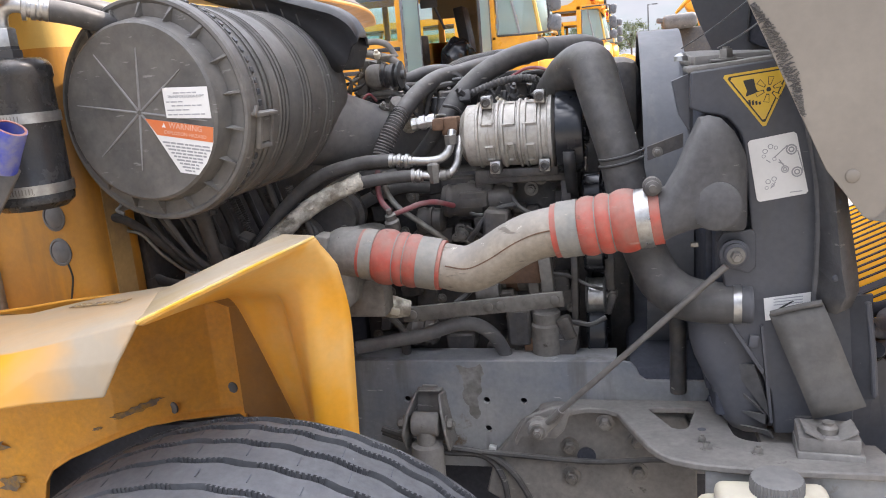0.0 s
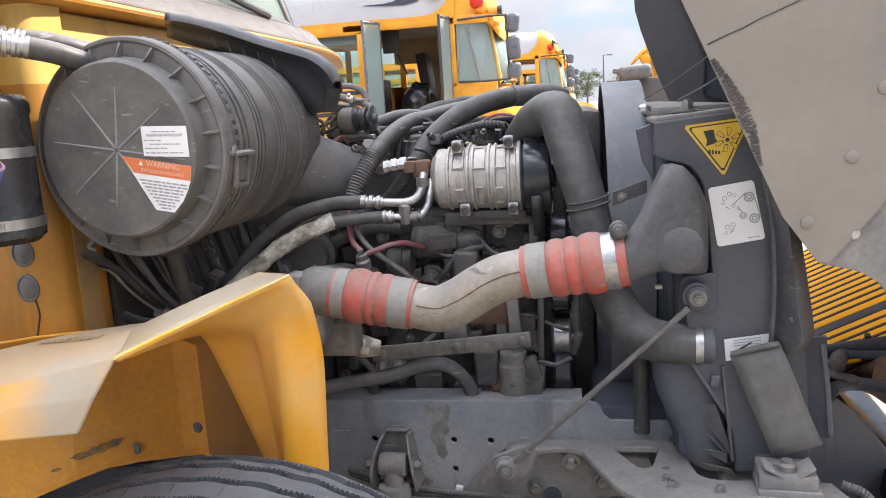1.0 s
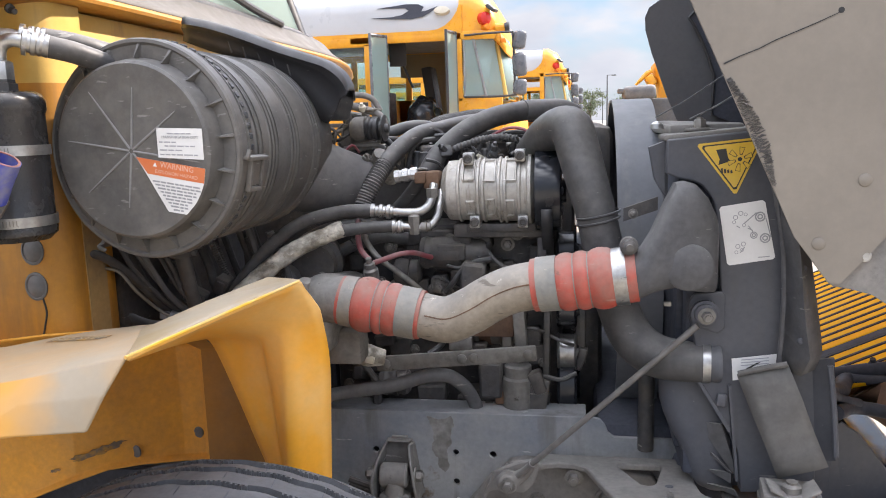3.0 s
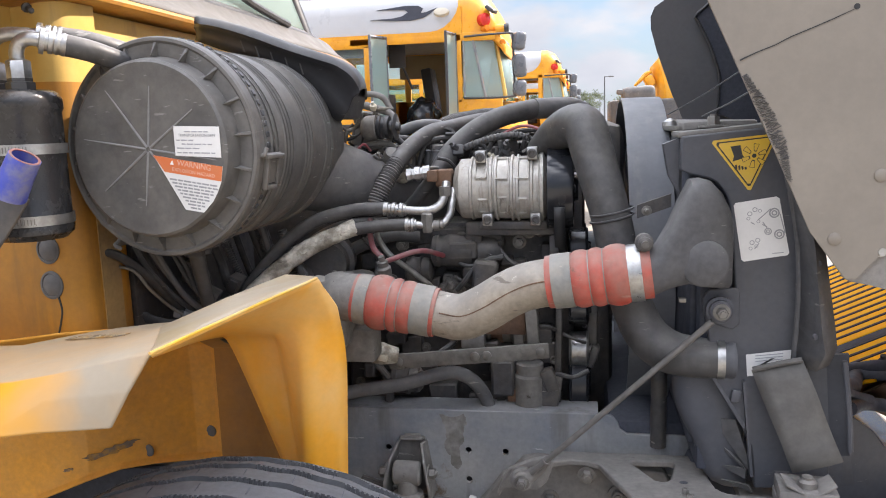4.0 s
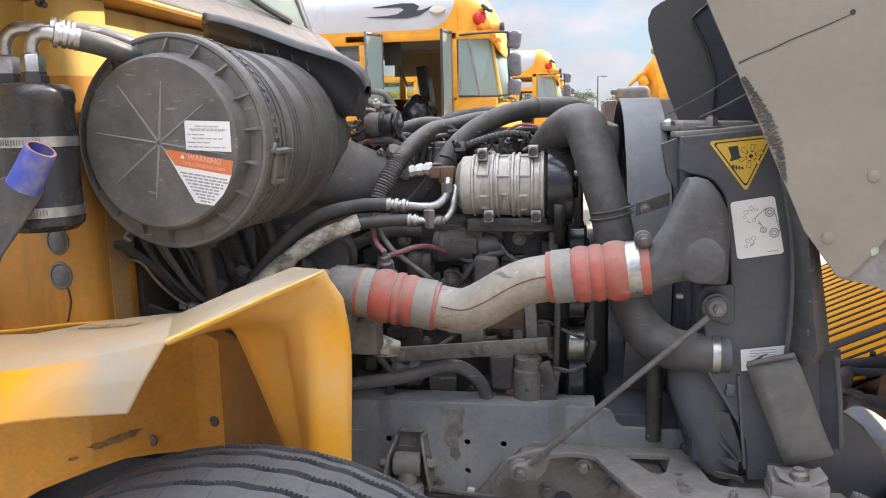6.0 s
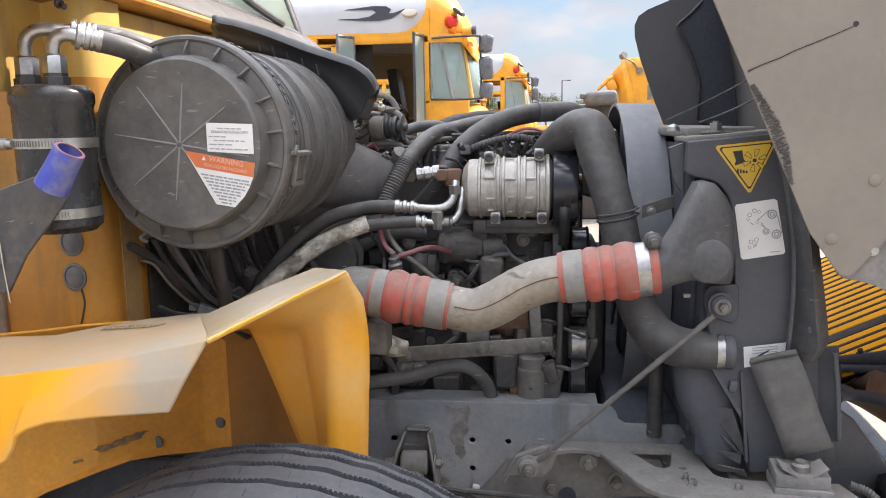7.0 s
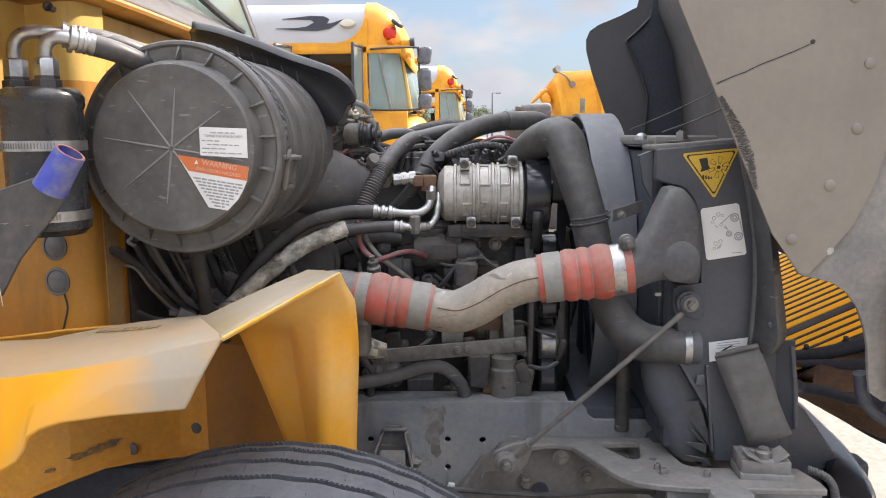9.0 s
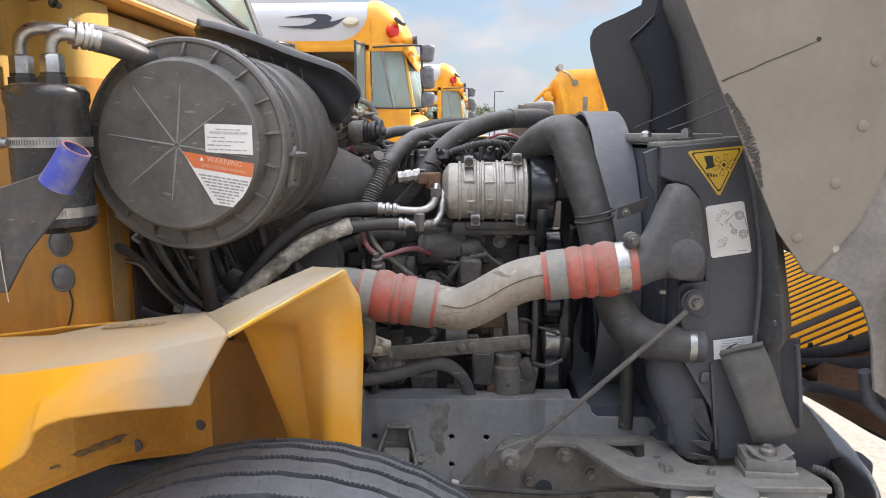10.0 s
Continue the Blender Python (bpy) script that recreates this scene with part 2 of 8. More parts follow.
M_SIGN = surf("sign_yellow", (0.72, 0.45, 0.03), 0.4, grain=0.05, bump=0.0, dust=DUST, dusty=0.1)
M_BLUE = surf("blue_silicone", (0.030, 0.060, 0.46), 0.5, second=(0.24, 0.24, 0.29), patch=20, amount=0.9, grain=0.2, bump=0.15, dust=(0.30, 0.28, 0.28), dusty=0.25, chalk=((0.42, 0.40, 0.42), 50, 0.66))
M_REDWIRE = surf("red_cable", (0.30, 0.035, 0.05), 0.5, second=(0.24, 0.09, 0.09), patch=30, amount=0.8, grain=0.2, dust=DUST, dusty=0.2, top=0.2)
M_FOIL = surf("peeling_wrap", (0.74, 0.70, 0.60), 0.55, 0.1, second=(0.30, 0.265, 0.21), patch=30, amount=1.0, grain=0.4, bump=0.9, chalk=((0.09, 0.08, 0.068), 48, 0.645), scratch=((0.12, 0.10, 0.085), 60, 0.60, 0.04, 0.9))
M_BEIGE = surf("reservoir_plastic", (0.66, 0.60, 0.47), 0.45, grain=0.06, dust=DUST, dusty=0.2)
M_RUST = surf("rusty_metal", (0.20, 0.115, 0.07), 0.8, 0.2, second=(0.12, 0.075, 0.055), patch=20, grain=0.3, bump=0.3)
M_GROUND = surf("gravel_lot", (0.33, 0.30, 0.25), 0.9, second=(0.23, 0.208, 0.172), patch=0.7, fine=26, grain=0.4, bump=0.6, chalk=((0.40, 0.37, 0.31), 3.0, 0.58))
M_WHITEPAINT = surf("white_paint", (0.50, 0.51, 0.52), 0.35, second=(0.43, 0.44, 0.45), patch=1.2, amount=0.6, grain=0.05, bump=0.02)
M_SEAT = surf("dark_vinyl", (0.03, 0.03, 0.034), 0.5, grain=0.1)
M_LEAF = surf("foliage", (0.07, 0.10, 0.035), 0.7, second=(0.11, 0.13, 0.05), patch=1.5, fine=8, grain=0.4)
M_BARK = surf("bark", (0.16, 0.12, 0.09), 0.9, fine=12, grain=0.4)
M_POLE = surf("pole_grey", (0.16, 0.165, 0.17), 0.5, 0.3)
M_REDLENS = surf("red_lens", (0.65, 0.03, 0.02), 0.2, grain=0.02, bump=0)
M_AMBER = surf("amber_lens", (0.80, 0.22, 0.01), 0.2, grain=0.02, bump=0)


def glass(name, tint, rough=0.02):
    m = bpy.data.materials.new(name)
    m.use_nodes = True
    p = m.node_tree.nodes["Principled BSDF"]
    p.inputs["Base Color"].default_value, p.inputs["Roughness"].default_value = (*tint, 1), rough
    p.inputs["Transmission Weight"].default_value, p.inputs["IOR"].default_value = 1.0, 1.45
    return m


M_SLAT = bpy.data.materials.new("thin_yellow_plastic")
M_SLAT.use_nodes = True
sn, sl = M_SLAT.node_tree.nodes, M_SLAT.node_tree.links
thin, mixn = sn.new("ShaderNodeBsdfTranslucent"), sn.new("ShaderNodeMixShader")
sn["Principled BSDF"].inputs["Base Color"].default_value, sn["Principled BSDF"].inputs["Roughness"].default_value = (0.95, 0.60, 0.02, 1), 0.35
thin.inputs[0].default_value, mixn.inputs[0].default_value = (0.98, 0.68, 0.04, 1), 0.78
sl.new(sn["Principled BSDF"].outputs[0], mixn.inputs[1]), sl.new(thin.outputs[0], mixn.inputs[2])
sl.new(mixn.outputs[0], sn["Material Output"].inputs[0])
M_FLAP = surf("grey_rubber_sheet", (0.085, 0.081, 0.077), 0.7, second=(0.115, 0.109, 0.102), patch=10, grain=0.2, bump=0.2, dust=DUST, dusty=0.16, top=0.1)
M_ROD = surf("dull_steel_rod", (0.105, 0.10, 0.096), 0.45, 0.3, second=(0.17, 0.155, 0.14), patch=22, grain=0.25, dust=DUST, dusty=0.2, top=0.2)
M_FLANK = surf("dusty_yellow_flank", (0.90, 0.39, 0.016), 0.45, second=(0.82, 0.49, 0.16), patch=3.6, amount=0.85, grain=0.07, bump=0.04, dust=(0.60, 0.46, 0.28), dusty=0.10, top=0.3, streak=((0.84, 0.36, 0.01), 9, 0.56, 0.14, 0.6))
M_BOTTLE = surf("speckled_black_enamel", (0.018, 0.018, 0.020), 0.22, second=(0.032, 0.031, 0.031), patch=14, amount=0.7, fine=260, grain=0.3, bump=0.4, dust=DUST, dusty=0.035, top=0.12, chalk=((0.30, 0.29, 0.28), 120, 0.68))
M_FADEDINK = surf("faded_print", (0.78, 0.46, 0.34), 0.6, grain=0.05, bump=0.0)
M_STAIN = surf("oily_stain", (0.185, 0.172, 0.155), 0.5, second=(0.29, 0.28, 0.265), patch=26, amount=0.95, grain=0.3, bump=0.05)
M_TANK = surf("rough_black_moulding", (0.078, 0.078, 0.084), 0.55, second=(0.068, 0.067, 0.068), patch=12, amount=0.7, grain=0.3, bump=0.35, dust=DUST, dusty=0.10, top=0.22, chalk=((0.36, 0.34, 0.32), 60, 0.69), scratch=((0.28, 0.27, 0.25), 80, 0.67, 0.03, 0.6))
for matte in (M_RAD, M_FLAP, M_TANK, M_RUBBER, M_FADED):
    matte.node_tree.nodes["Principled BSDF"].inputs["Specular IOR Level"].default_value = 0.28
M_CHALK = surf("chalked_paint", (0.385, 0.315, 0.225), 0.55, second=(0.46, 0.31, 0.12), patch=5, amount=0.6, grain=0.07, bump=0.04, dust=(0.41, 0.365, 0.30), dusty=0.15, scratch=((0.30, 0.25, 0.19), 40, 0.69, 0.03, 0.5))
M_CPANEL = surf("weathered_grey_panel", (0.082, 0.073, 0.062), 0.55, second=(0.060, 0.050, 0.040), patch=6, amount=0.8, grain=0.15, bump=0.06, dust=(0.20, 0.185, 0.165), dusty=0.3)
# darker copy of the wheel house yellow, the deep recess's shade painted in
M_WELL_SHADE = surf("wheel_house_shade", (0.46, 0.19, 0.016), 0.7, second=(0.33, 0.145, 0.03), patch=5, amount=0.8, grain=0.15, bump=0.1, dust=(0.20, 0.14, 0.09), dusty=0.3)
M_SEAM = surf("dirty_seam", (0.42, 0.27, 0.11), 0.6, second=(0.22, 0.155, 0.09), patch=9, amount=0.8, grain=0.2, bump=0.1, streak=((0.46, 0.24, 0.03), 14, 0.56, 0.12, 0.5))
M_SHADOWED.node_tree.nodes["Principled BSDF"].inputs["Specular IOR Level"].default_value = 0.2
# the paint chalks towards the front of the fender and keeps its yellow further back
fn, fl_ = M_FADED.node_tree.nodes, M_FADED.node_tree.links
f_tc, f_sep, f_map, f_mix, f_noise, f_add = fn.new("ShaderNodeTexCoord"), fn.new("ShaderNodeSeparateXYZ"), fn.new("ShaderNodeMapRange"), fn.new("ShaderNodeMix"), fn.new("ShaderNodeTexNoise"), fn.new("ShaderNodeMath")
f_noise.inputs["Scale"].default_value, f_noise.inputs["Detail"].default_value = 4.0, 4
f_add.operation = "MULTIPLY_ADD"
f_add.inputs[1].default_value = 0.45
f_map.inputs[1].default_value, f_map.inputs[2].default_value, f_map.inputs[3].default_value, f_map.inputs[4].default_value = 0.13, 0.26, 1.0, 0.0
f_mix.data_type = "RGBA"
# upward faces turn paler: chalk, with the sky's reflection put into the colour
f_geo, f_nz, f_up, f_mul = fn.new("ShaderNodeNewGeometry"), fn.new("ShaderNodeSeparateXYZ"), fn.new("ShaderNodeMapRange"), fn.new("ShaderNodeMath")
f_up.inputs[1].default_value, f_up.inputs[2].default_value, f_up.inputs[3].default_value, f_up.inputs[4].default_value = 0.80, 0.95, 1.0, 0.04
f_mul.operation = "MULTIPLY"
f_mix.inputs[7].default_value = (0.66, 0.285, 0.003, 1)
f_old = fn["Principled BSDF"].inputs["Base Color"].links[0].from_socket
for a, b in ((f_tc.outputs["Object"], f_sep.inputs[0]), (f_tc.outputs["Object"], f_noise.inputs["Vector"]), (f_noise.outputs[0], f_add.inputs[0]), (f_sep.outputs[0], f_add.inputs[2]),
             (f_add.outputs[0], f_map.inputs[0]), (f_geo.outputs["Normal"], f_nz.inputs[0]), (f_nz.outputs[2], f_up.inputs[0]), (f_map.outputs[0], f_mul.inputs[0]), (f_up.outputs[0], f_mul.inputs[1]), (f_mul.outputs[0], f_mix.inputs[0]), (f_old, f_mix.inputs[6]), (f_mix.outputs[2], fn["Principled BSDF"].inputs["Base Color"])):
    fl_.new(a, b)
M_EDGE = surf("highlit_fender_edge", (0.80, 0.43, 0.04), 0.5, second=(0.72, 0.50, 0.22), patch=11, amount=1.0, grain=0.08, bump=0.03)
M_SCUFF = surf("scuffed_grime", (0.20, 0.15, 0.105), 0.7, second=(0.44, 0.235, 0.05), patch=60, amount=1.0, grain=0.35, bump=0.1)
M_INLET = surf("inlet_plastic", (0.026, 0.027, 0.032), 0.42, second=(0.040, 0.041, 0.045), patch=10, amount=0.7, grain=0.2, bump=0.12, dust=DUST, dusty=0.05, top=0.12, scratch=((0.16, 0.16, 0.16), 90, 0.68, 0.03, 0.6))
M_MIRROR = surf("mirror_grey", (0.115, 0.122, 0.135), 0.28, second=(0.18, 0.185, 0.20), patch=6, amount=0.6, grain=0.05, bump=0.02)
M_CABIN = surf("cabin_lining", (0.36, 0.27, 0.15), 0.6, second=(0.30, 0.225, 0.13), patch=2, amount=0.6, grain=0.08, bump=0.03)
M_EDGE_GLINT = surf("pale_edge_glint", (0.46, 0.44, 0.41), 0.6, second=(0.30, 0.285, 0.26), patch=9, amount=0.8, grain=0.3, bump=0.2)
M_LINER = surf("hood_liner", (0.082, 0.083, 0.092), 0.55, second=(0.062, 0.063, 0.073), patch=3, grain=0.12, bump=0.06, dust=DUST, dusty=0.08)
M_RIBEDGE = surf("worn_plastic_edge", (0.26, 0.255, 0.25), 0.6, grain=0.15, bump=0.05)
# half-opaque pale base puts the sky's reflection into the glass colour
M_SCREEN = glass("sky_sheen_screen", (0.40, 0.52, 0.50), 0.04)
M_SCREEN.node_tree.nodes["Principled BSDF"].inputs["Transmission Weight"].default_value = 0.45
M_GLASS = glass("tinted_glass", (0.72, 0.90, 0.86))


# ---- building helpers ----
ORIGIN = {}


def thing(name, at, label, category, group="", kind=""):
    ob = tagged(new(name), label, category, group, kind)
    ob.location = at
    ORIGIN[ob.name] = Vector(at)
    return ob


def finish(name, bm, material, at, sharp):
    bmesh.ops.translate(bm, verts=bm.verts, vec=-at)
    for e in bm.edges:
        e.smooth = not (len(e.link_faces) == 2 and e.calc_face_angle(0.0) > radians(sharp))
    for f in bm.faces:
        f.smooth = True
    me = bpy.data.meshes.new(name)
    bm.to_mesh(me)
    bm.free()
    me.materials.append(material)
    return me


def part(name, bm, material, parent, label="", sharp=38):
    root = parent
    while root.parent:
        root = root.parent
    ob = new(name, finish(name, bm, material, ORIGIN[root.name], sharp))
    ob.parent = parent
    return tagged(ob, label)


def solo(name, bm, material, label, category, kind="", group="", at=None, sharp=38):
    if at is None:
        at = sum((v.co for v in bm.verts), Vector()) / len(bm.verts)
        at.z = min(v.co.z for v in bm.verts)
    at = Vector(at)
    ob = tagged(new(name, finish(name, bm, material, at, sharp)), label, category, group, kind)
    ob.location = at
    ORIGIN[ob.name] = at
    return ob


def soften(ob, width, segments=2, angle=35):
    b = ob.modifiers.new("bevel", "BEVEL")
    b.width, b.segments, b.limit_method, b.angle_limit = width, segments, "ANGLE", radians(angle)
    return ob


def B():
    return bmesh.new()


def block(bm, c, s, rot=(0, 0, 0), bevel=0.004, seg=2):
    g = bmesh.ops.create_cube(bm, size=1.0)
    vs = g["verts"]
    bmesh.ops.scale(bm, verts=vs, vec=s)
    if bevel:
        es = list({e for v in vs for e in v.link_edges})
        r = bmesh.ops.bevel(bm, geom=es, offset=min(bevel, min(s) * 0.45), segments=seg, profile=0.5, affect="EDGES")
        vs = list({v for f in r["faces"] for v in f.verts} | {v for v in vs if v.is_valid})
    bmesh.ops.transform(bm, matrix=pose(*c, *rot), verts=vs)
    return bm


def frame_of(axis):
    w = Vector(axis).normalized()
    u = w.cross(Vector((0, 0, 1)) if abs(w.z) < 0.9 else Vector((1, 0, 0))).normalized()
    return u, w.cross(u), w


def lathe(bm, origin, axis, profile, seg=36, squash=1.0):
    """Rings (distance along the axis, radius) joined to a closed turned body."""
    u, v, w = frame_of(axis)
    o, rings = Vector(origin), []
    for d, r in profile:
        if r < 1e-5:
            rings.append([bm.verts.new(o + w * d)])
        else:
            rings.append([bm.verts.new(o + w * d + u * r * math.cos(a) * squash + v * r * math.sin(a)) for a in (2 * math.pi * k / seg for k in range(seg))])
    for a, b in zip(rings, rings[1:]):
        for k in range(seg):
            q = [a[k % len(a)], a[(k + 1) % len(a)], b[(k + 1) % len(b)], b[k % len(b)]]
            q = list(dict.fromkeys(q))
            if len(q) > 2:
                bm.faces.new(q)
    for ring, flip in ((rings[0], True), (rings[-1], False)):
        if len(ring) > 2:
            bm.faces.new(ring[::-1] if flip else ring)
    bmesh.ops.recalc_face_normals(bm, faces=bm.faces)
    return bm


def ring(bm, origin, axis, r_out, r_in, depth, seg=36):
    """A flat washer or band with a hole."""
    u, v, w = frame_of(axis)
    o = Vector(origin)
    loops = []
    for d, r in ((0, r_out), (depth, r_out), (depth, r_in), (0, r_in)):
        loops.append([bm.verts.new(o + w * d + (u * math.cos(a) + v * math.sin(a)) * r) for a in (2 * math.pi * k / seg for k in range(seg))])
    for i in range(4):
        a, b = loops[i], loops[(i + 1) % 4]
        for k in range(seg):
            bm.faces.new((a[k], a[(k + 1) % seg], b[(k + 1) % seg], b[k]))
    bmesh.ops.recalc_face_normals(bm, faces=bm.faces)
    return bm


def curve_points(pts, per=8):
    """A smooth line through the given points."""
    p = [Vector(q) for q in pts]
    p = [p[0] * 2 - p[1], *p, p[-1] * 2 - p[-2]]
    out = []
    for i in range(1, len(p) - 2):
        a, b, c, d = p[i - 1:i + 3]
        for k in range(per):
            t = k / per
            out.append(0.5 * (2 * b + (c - a) * t + (2 * a - 5 * b + 4 * c - d) * t * t + (3 * b - 3 * c + d - a) * t ** 3))
    out.append(p[-2])
    return out


def tube(bm, pts, r, seg=14, per=8, ribs=None, straight=False):
    """A round bar or hose along a smooth line; r: one radius or one per point; ribs: (pitch, depth)."""
    line = [Vector(q) for q in pts] if straight else curve_points(pts, per)
    if ribs:
        fine, acc = [line[0]], 0.0
        for a, b in zip(line, line[1:]):
            k = max(1, int((b - a).length / (ribs[0] / 4)))
            fine += [a.lerp(b, (j + 1) / k) for j in range(k)]
        line = fine
    n = len(line)
    radii = [r] * n if isinstance(r, (int, float)) else [r[min(len(r) - 1, int(i / (n - 1) * (len(r) - 1)))] * (1 - (i / (n - 1) * (len(r) - 1)) % 1) + r[min(len(r) - 1, int(i / (n - 1) * (len(r) - 1)) + 1)] * ((i / (n - 1) * (len(r) - 1)) % 1) for i in range(n)]
    way = (line[1] - line[0]).normalized()
    u = frame_of(way)[0]
    rings, run = [], 0.0
    for i, q in enumerate(line):
        d = (line[min(i + 1, n - 1)] - line[max(i - 1, 0)]).normalized()
        u = (u - d * u.dot(d)).normalized()
        v = d.cross(u)
        if i:
            run += (q - line[i - 1]).length
        rr = radii[i] + (ribs[1] * math.sin(2 * math.pi * run / ribs[0]) if ribs else 0)
        rings.append([bm.verts.new(q + (u * math.cos(a) + v * math.sin(a)) * rr) for a in (2 * math.pi * k / seg for k in range(seg))])
    for a, b in zip(rings, rings[1:]):
        for k in range(seg):
            bm.faces.new((a[k], a[(k + 1) % seg], b[(k + 1) % seg], b[k]))
    bm.faces.new(rings[0][::-1]), bm.faces.new(rings[-1])
    return bm


def plate(bm, pts, thick):
    """A flat sheet with the given outline, thickened by a vector."""
    t = Vector(thick)
    a = [bm.verts.new(Vector(p)) for p in pts]
    b = [bm.verts.new(Vector(p) + t) for p in pts]
    n = len(pts)
    bm.faces.new(a), bm.faces.new(b[::-1])
    for k in range(n):
        bm.faces.new((a[k], b[k], b[(k + 1) % n], a[(k + 1) % n]))
    bmesh.ops.recalc_face_normals(bm, faces=bm.faces)
    return bm


def xz(y, *pts):
    return [(x, y, z) for x, z in pts]


def arc(cx, cz, r, a0, a1, n=8):
    return [(cx + r * math.cos(radians(a0 + (a1 - a0) * k / n)), cz + r * math.sin(radians(a0 + (a1 - a0) * k / n))) for k in range(n + 1)]


def hexbolt(bm, at, axis, size=0.011, washer=True, h=0.009):
    """A hexagon head on its washer, standing out along the axis."""
    o, w = Vector(at), Vector(axis).normalized()
    if washer:
        lathe(bm, o - w * 0.002, w, [(0, size * 1.5), (0.0035, size * 1.5), (0.0036, size * 1.3)], 20)
    lathe(bm, o + w * 0.0015, w, [(0, size), (h * 0.85, size), (h, size * 0.85)], 6)
    lathe(bm, o + w * h, w, [(0, size * 0.55), (0.005, size * 0.5)], 10)
    return bm


def sheet(bm, rows, thick=None):
    """A skin through rows of points."""
    vs = [[bm.verts.new(Vector(p)) for p in row] for row in rows]
    for a, b in zip(vs, vs[1:]):
        for k in range(len(a) - 1):
            bm.faces.new((a[k], a[k + 1], b[k + 1], b[k]))
    return bm


def shell(ob, t, offset=-1.0):
    s = ob.modifiers.new("thickness", "SOLIDIFY")
    s.thickness, s.offset = t, offset
    return ob


def words(parent, name, text, at, rot, size, material, width=None, thick=0.0002):
    """Printed letters as a thin mesh under a label."""
    cu = bpy.data.curves.new(name, "FONT")
    cu.body, cu.size, cu.align_x, cu.align_y, cu.extrude, cu.resolution_u = text, size, "CENTER", "CENTER", thick, 2
    tmp = bpy.data.objects.new(name, cu)
    scene.collection.objects.link(tmp)
    me = bpy.data.meshes.new_from_object(tmp.evaluated_get(bpy.context.evaluated_depsgraph_get()))
    bpy.data.objects.remove(tmp)
    bpy.data.curves.remove(cu)
    bm = B()
    bm.from_mesh(me)
    bpy.data.meshes.remove(me)
    if width:
        have = max(v.co.x for v in bm.verts) - min(v.co.x for v in bm.verts)
        bmesh.ops.scale(bm, verts=bm.verts, vec=(width / have, 1, 1))
    bmesh.ops.transform(bm, matrix=pose(*at, *rot), verts=bm.verts)
    return part(name, bm, material, parent)


# ---- ground ----
bm = B()
sheet(bm, [[(-420 + 840 * i / 12, -420 + 840 * j / 12, 0) for i in range(13)] for j in range(13)])
tagged(solo("ground", bm, M_GROUND, "pale gravel and asphalt lot under the buses", "ground", "structure", at=(0, 0, 0)))

# ---- the bus with its hood open: wheel ----
WX, WZ, WR = -0.540, 0.472, 0.502
wheel = thing("truck_wheel", (WX, 0.87, 0.0), "large dusty truck tyre on a steel rim under the fender", "wheel")
GROOVES = (0.780, 0.835, 0.887, 0.936, 0.972)
bm = B()
prof = [(0.735, 0.30), (0.716, 0.36), (0.712, 0.42), (0.722, 0.468), (0.735, 0.488), (0.745, 0.494)]
for g in GROOVES:
    prof += [(g - 0.0075, WR - 0.9 * (g - 0.87) ** 2), (g - 0.006, WR - 0.018), (g + 0.006, WR - 0.018), (g + 0.0075, WR - 0.9 * (g - 0.87) ** 2)]
prof += [(0.992, 0.487), (1.004, 0.474), (1.014, 0.42), (1.010, 0.36), (0.990, 0.30)]
lathe(bm, (WX, 0, WZ), (0, 1, 0), prof, 240)
for v in bm.verts:
    v.co.z = max(v.co.z, 0.0)
    near_g = min(GROOVES, key=lambda q: abs(q - v.co.y))
    if abs(near_g - v.co.y) < 0.009 and v.co.z > 0.2:
        v.co.y += 0.0022 * math.sin(math.atan2(v.co.z - WZ, v.co.x - WX) * 46)
tyre = part("tyre", bm, M_TYRE, wheel, "black rubber tyre with five grooves and grey dust", sharp=30)
bm = B()
random.seed(17)
for g in GROOVES:
    for k in range(420):
        a = 2 * math.pi * k / 420
        if not 0.35 < a < 2.9 or math.sin(a * 23 + g * 40) < -0.55:
            continue
        c, s = math.cos(a), math.sin(a)
        yy = g + 0.0058 + 0.0022 * math.sin(a * 46)
        rr = WR - 0.9 * (g - 0.87) ** 2 - 0.0062
        block(bm, (WX + rr * c, yy, WZ + rr * s), (0.012, 0.0036, 0.0030), (0, -math.degrees(a) + random.uniform(-4, 4), 0), 0)
tagged(part("tread_edge", bm, M_TYRE, tyre), kind="stuff")
bm = B()
for i, (y0, y1) in enumerate(((0.787, 0.829), (0.842, 0.881), (0.894, 0.930), (0.943, 0.967))):
    for k in range(44):
        a = 2 * math.pi * (k + 0.37 * i) / 44
        if not 0.35 < a < 2.9:
            continue
        r = WR - 0.9 * ((y0 + y1) / 2 - 0.87) ** 2 + 0.0002
        c, s = math.cos(a), math.sin(a)
        block(bm, (WX + r * c, (y0 + y1) / 2, WZ + r * s), (0.0008, (y1 - y0) * 0.55, 0.0012), (0, -math.degrees(a), 8), 0)
tagged(part("sipe", bm, M_SHADOWED, tyre), kind="stuff")
bm = B()
lathe(bm, (WX, 0, WZ), (0, 1, 0), [(0.740, 0.302), (0.765, 0.29), (0.82, 0.27), (0.83, 0.12), (0.80, 0.10), (0.80, 0.0)], 48)
lathe(bm, (WX, 0, WZ), (0, 1, 0), [(0.84, 0.28), (0.985, 0.30)], 48)
part("rim", bm, M_BRACKET, wheel, "grey steel rim")

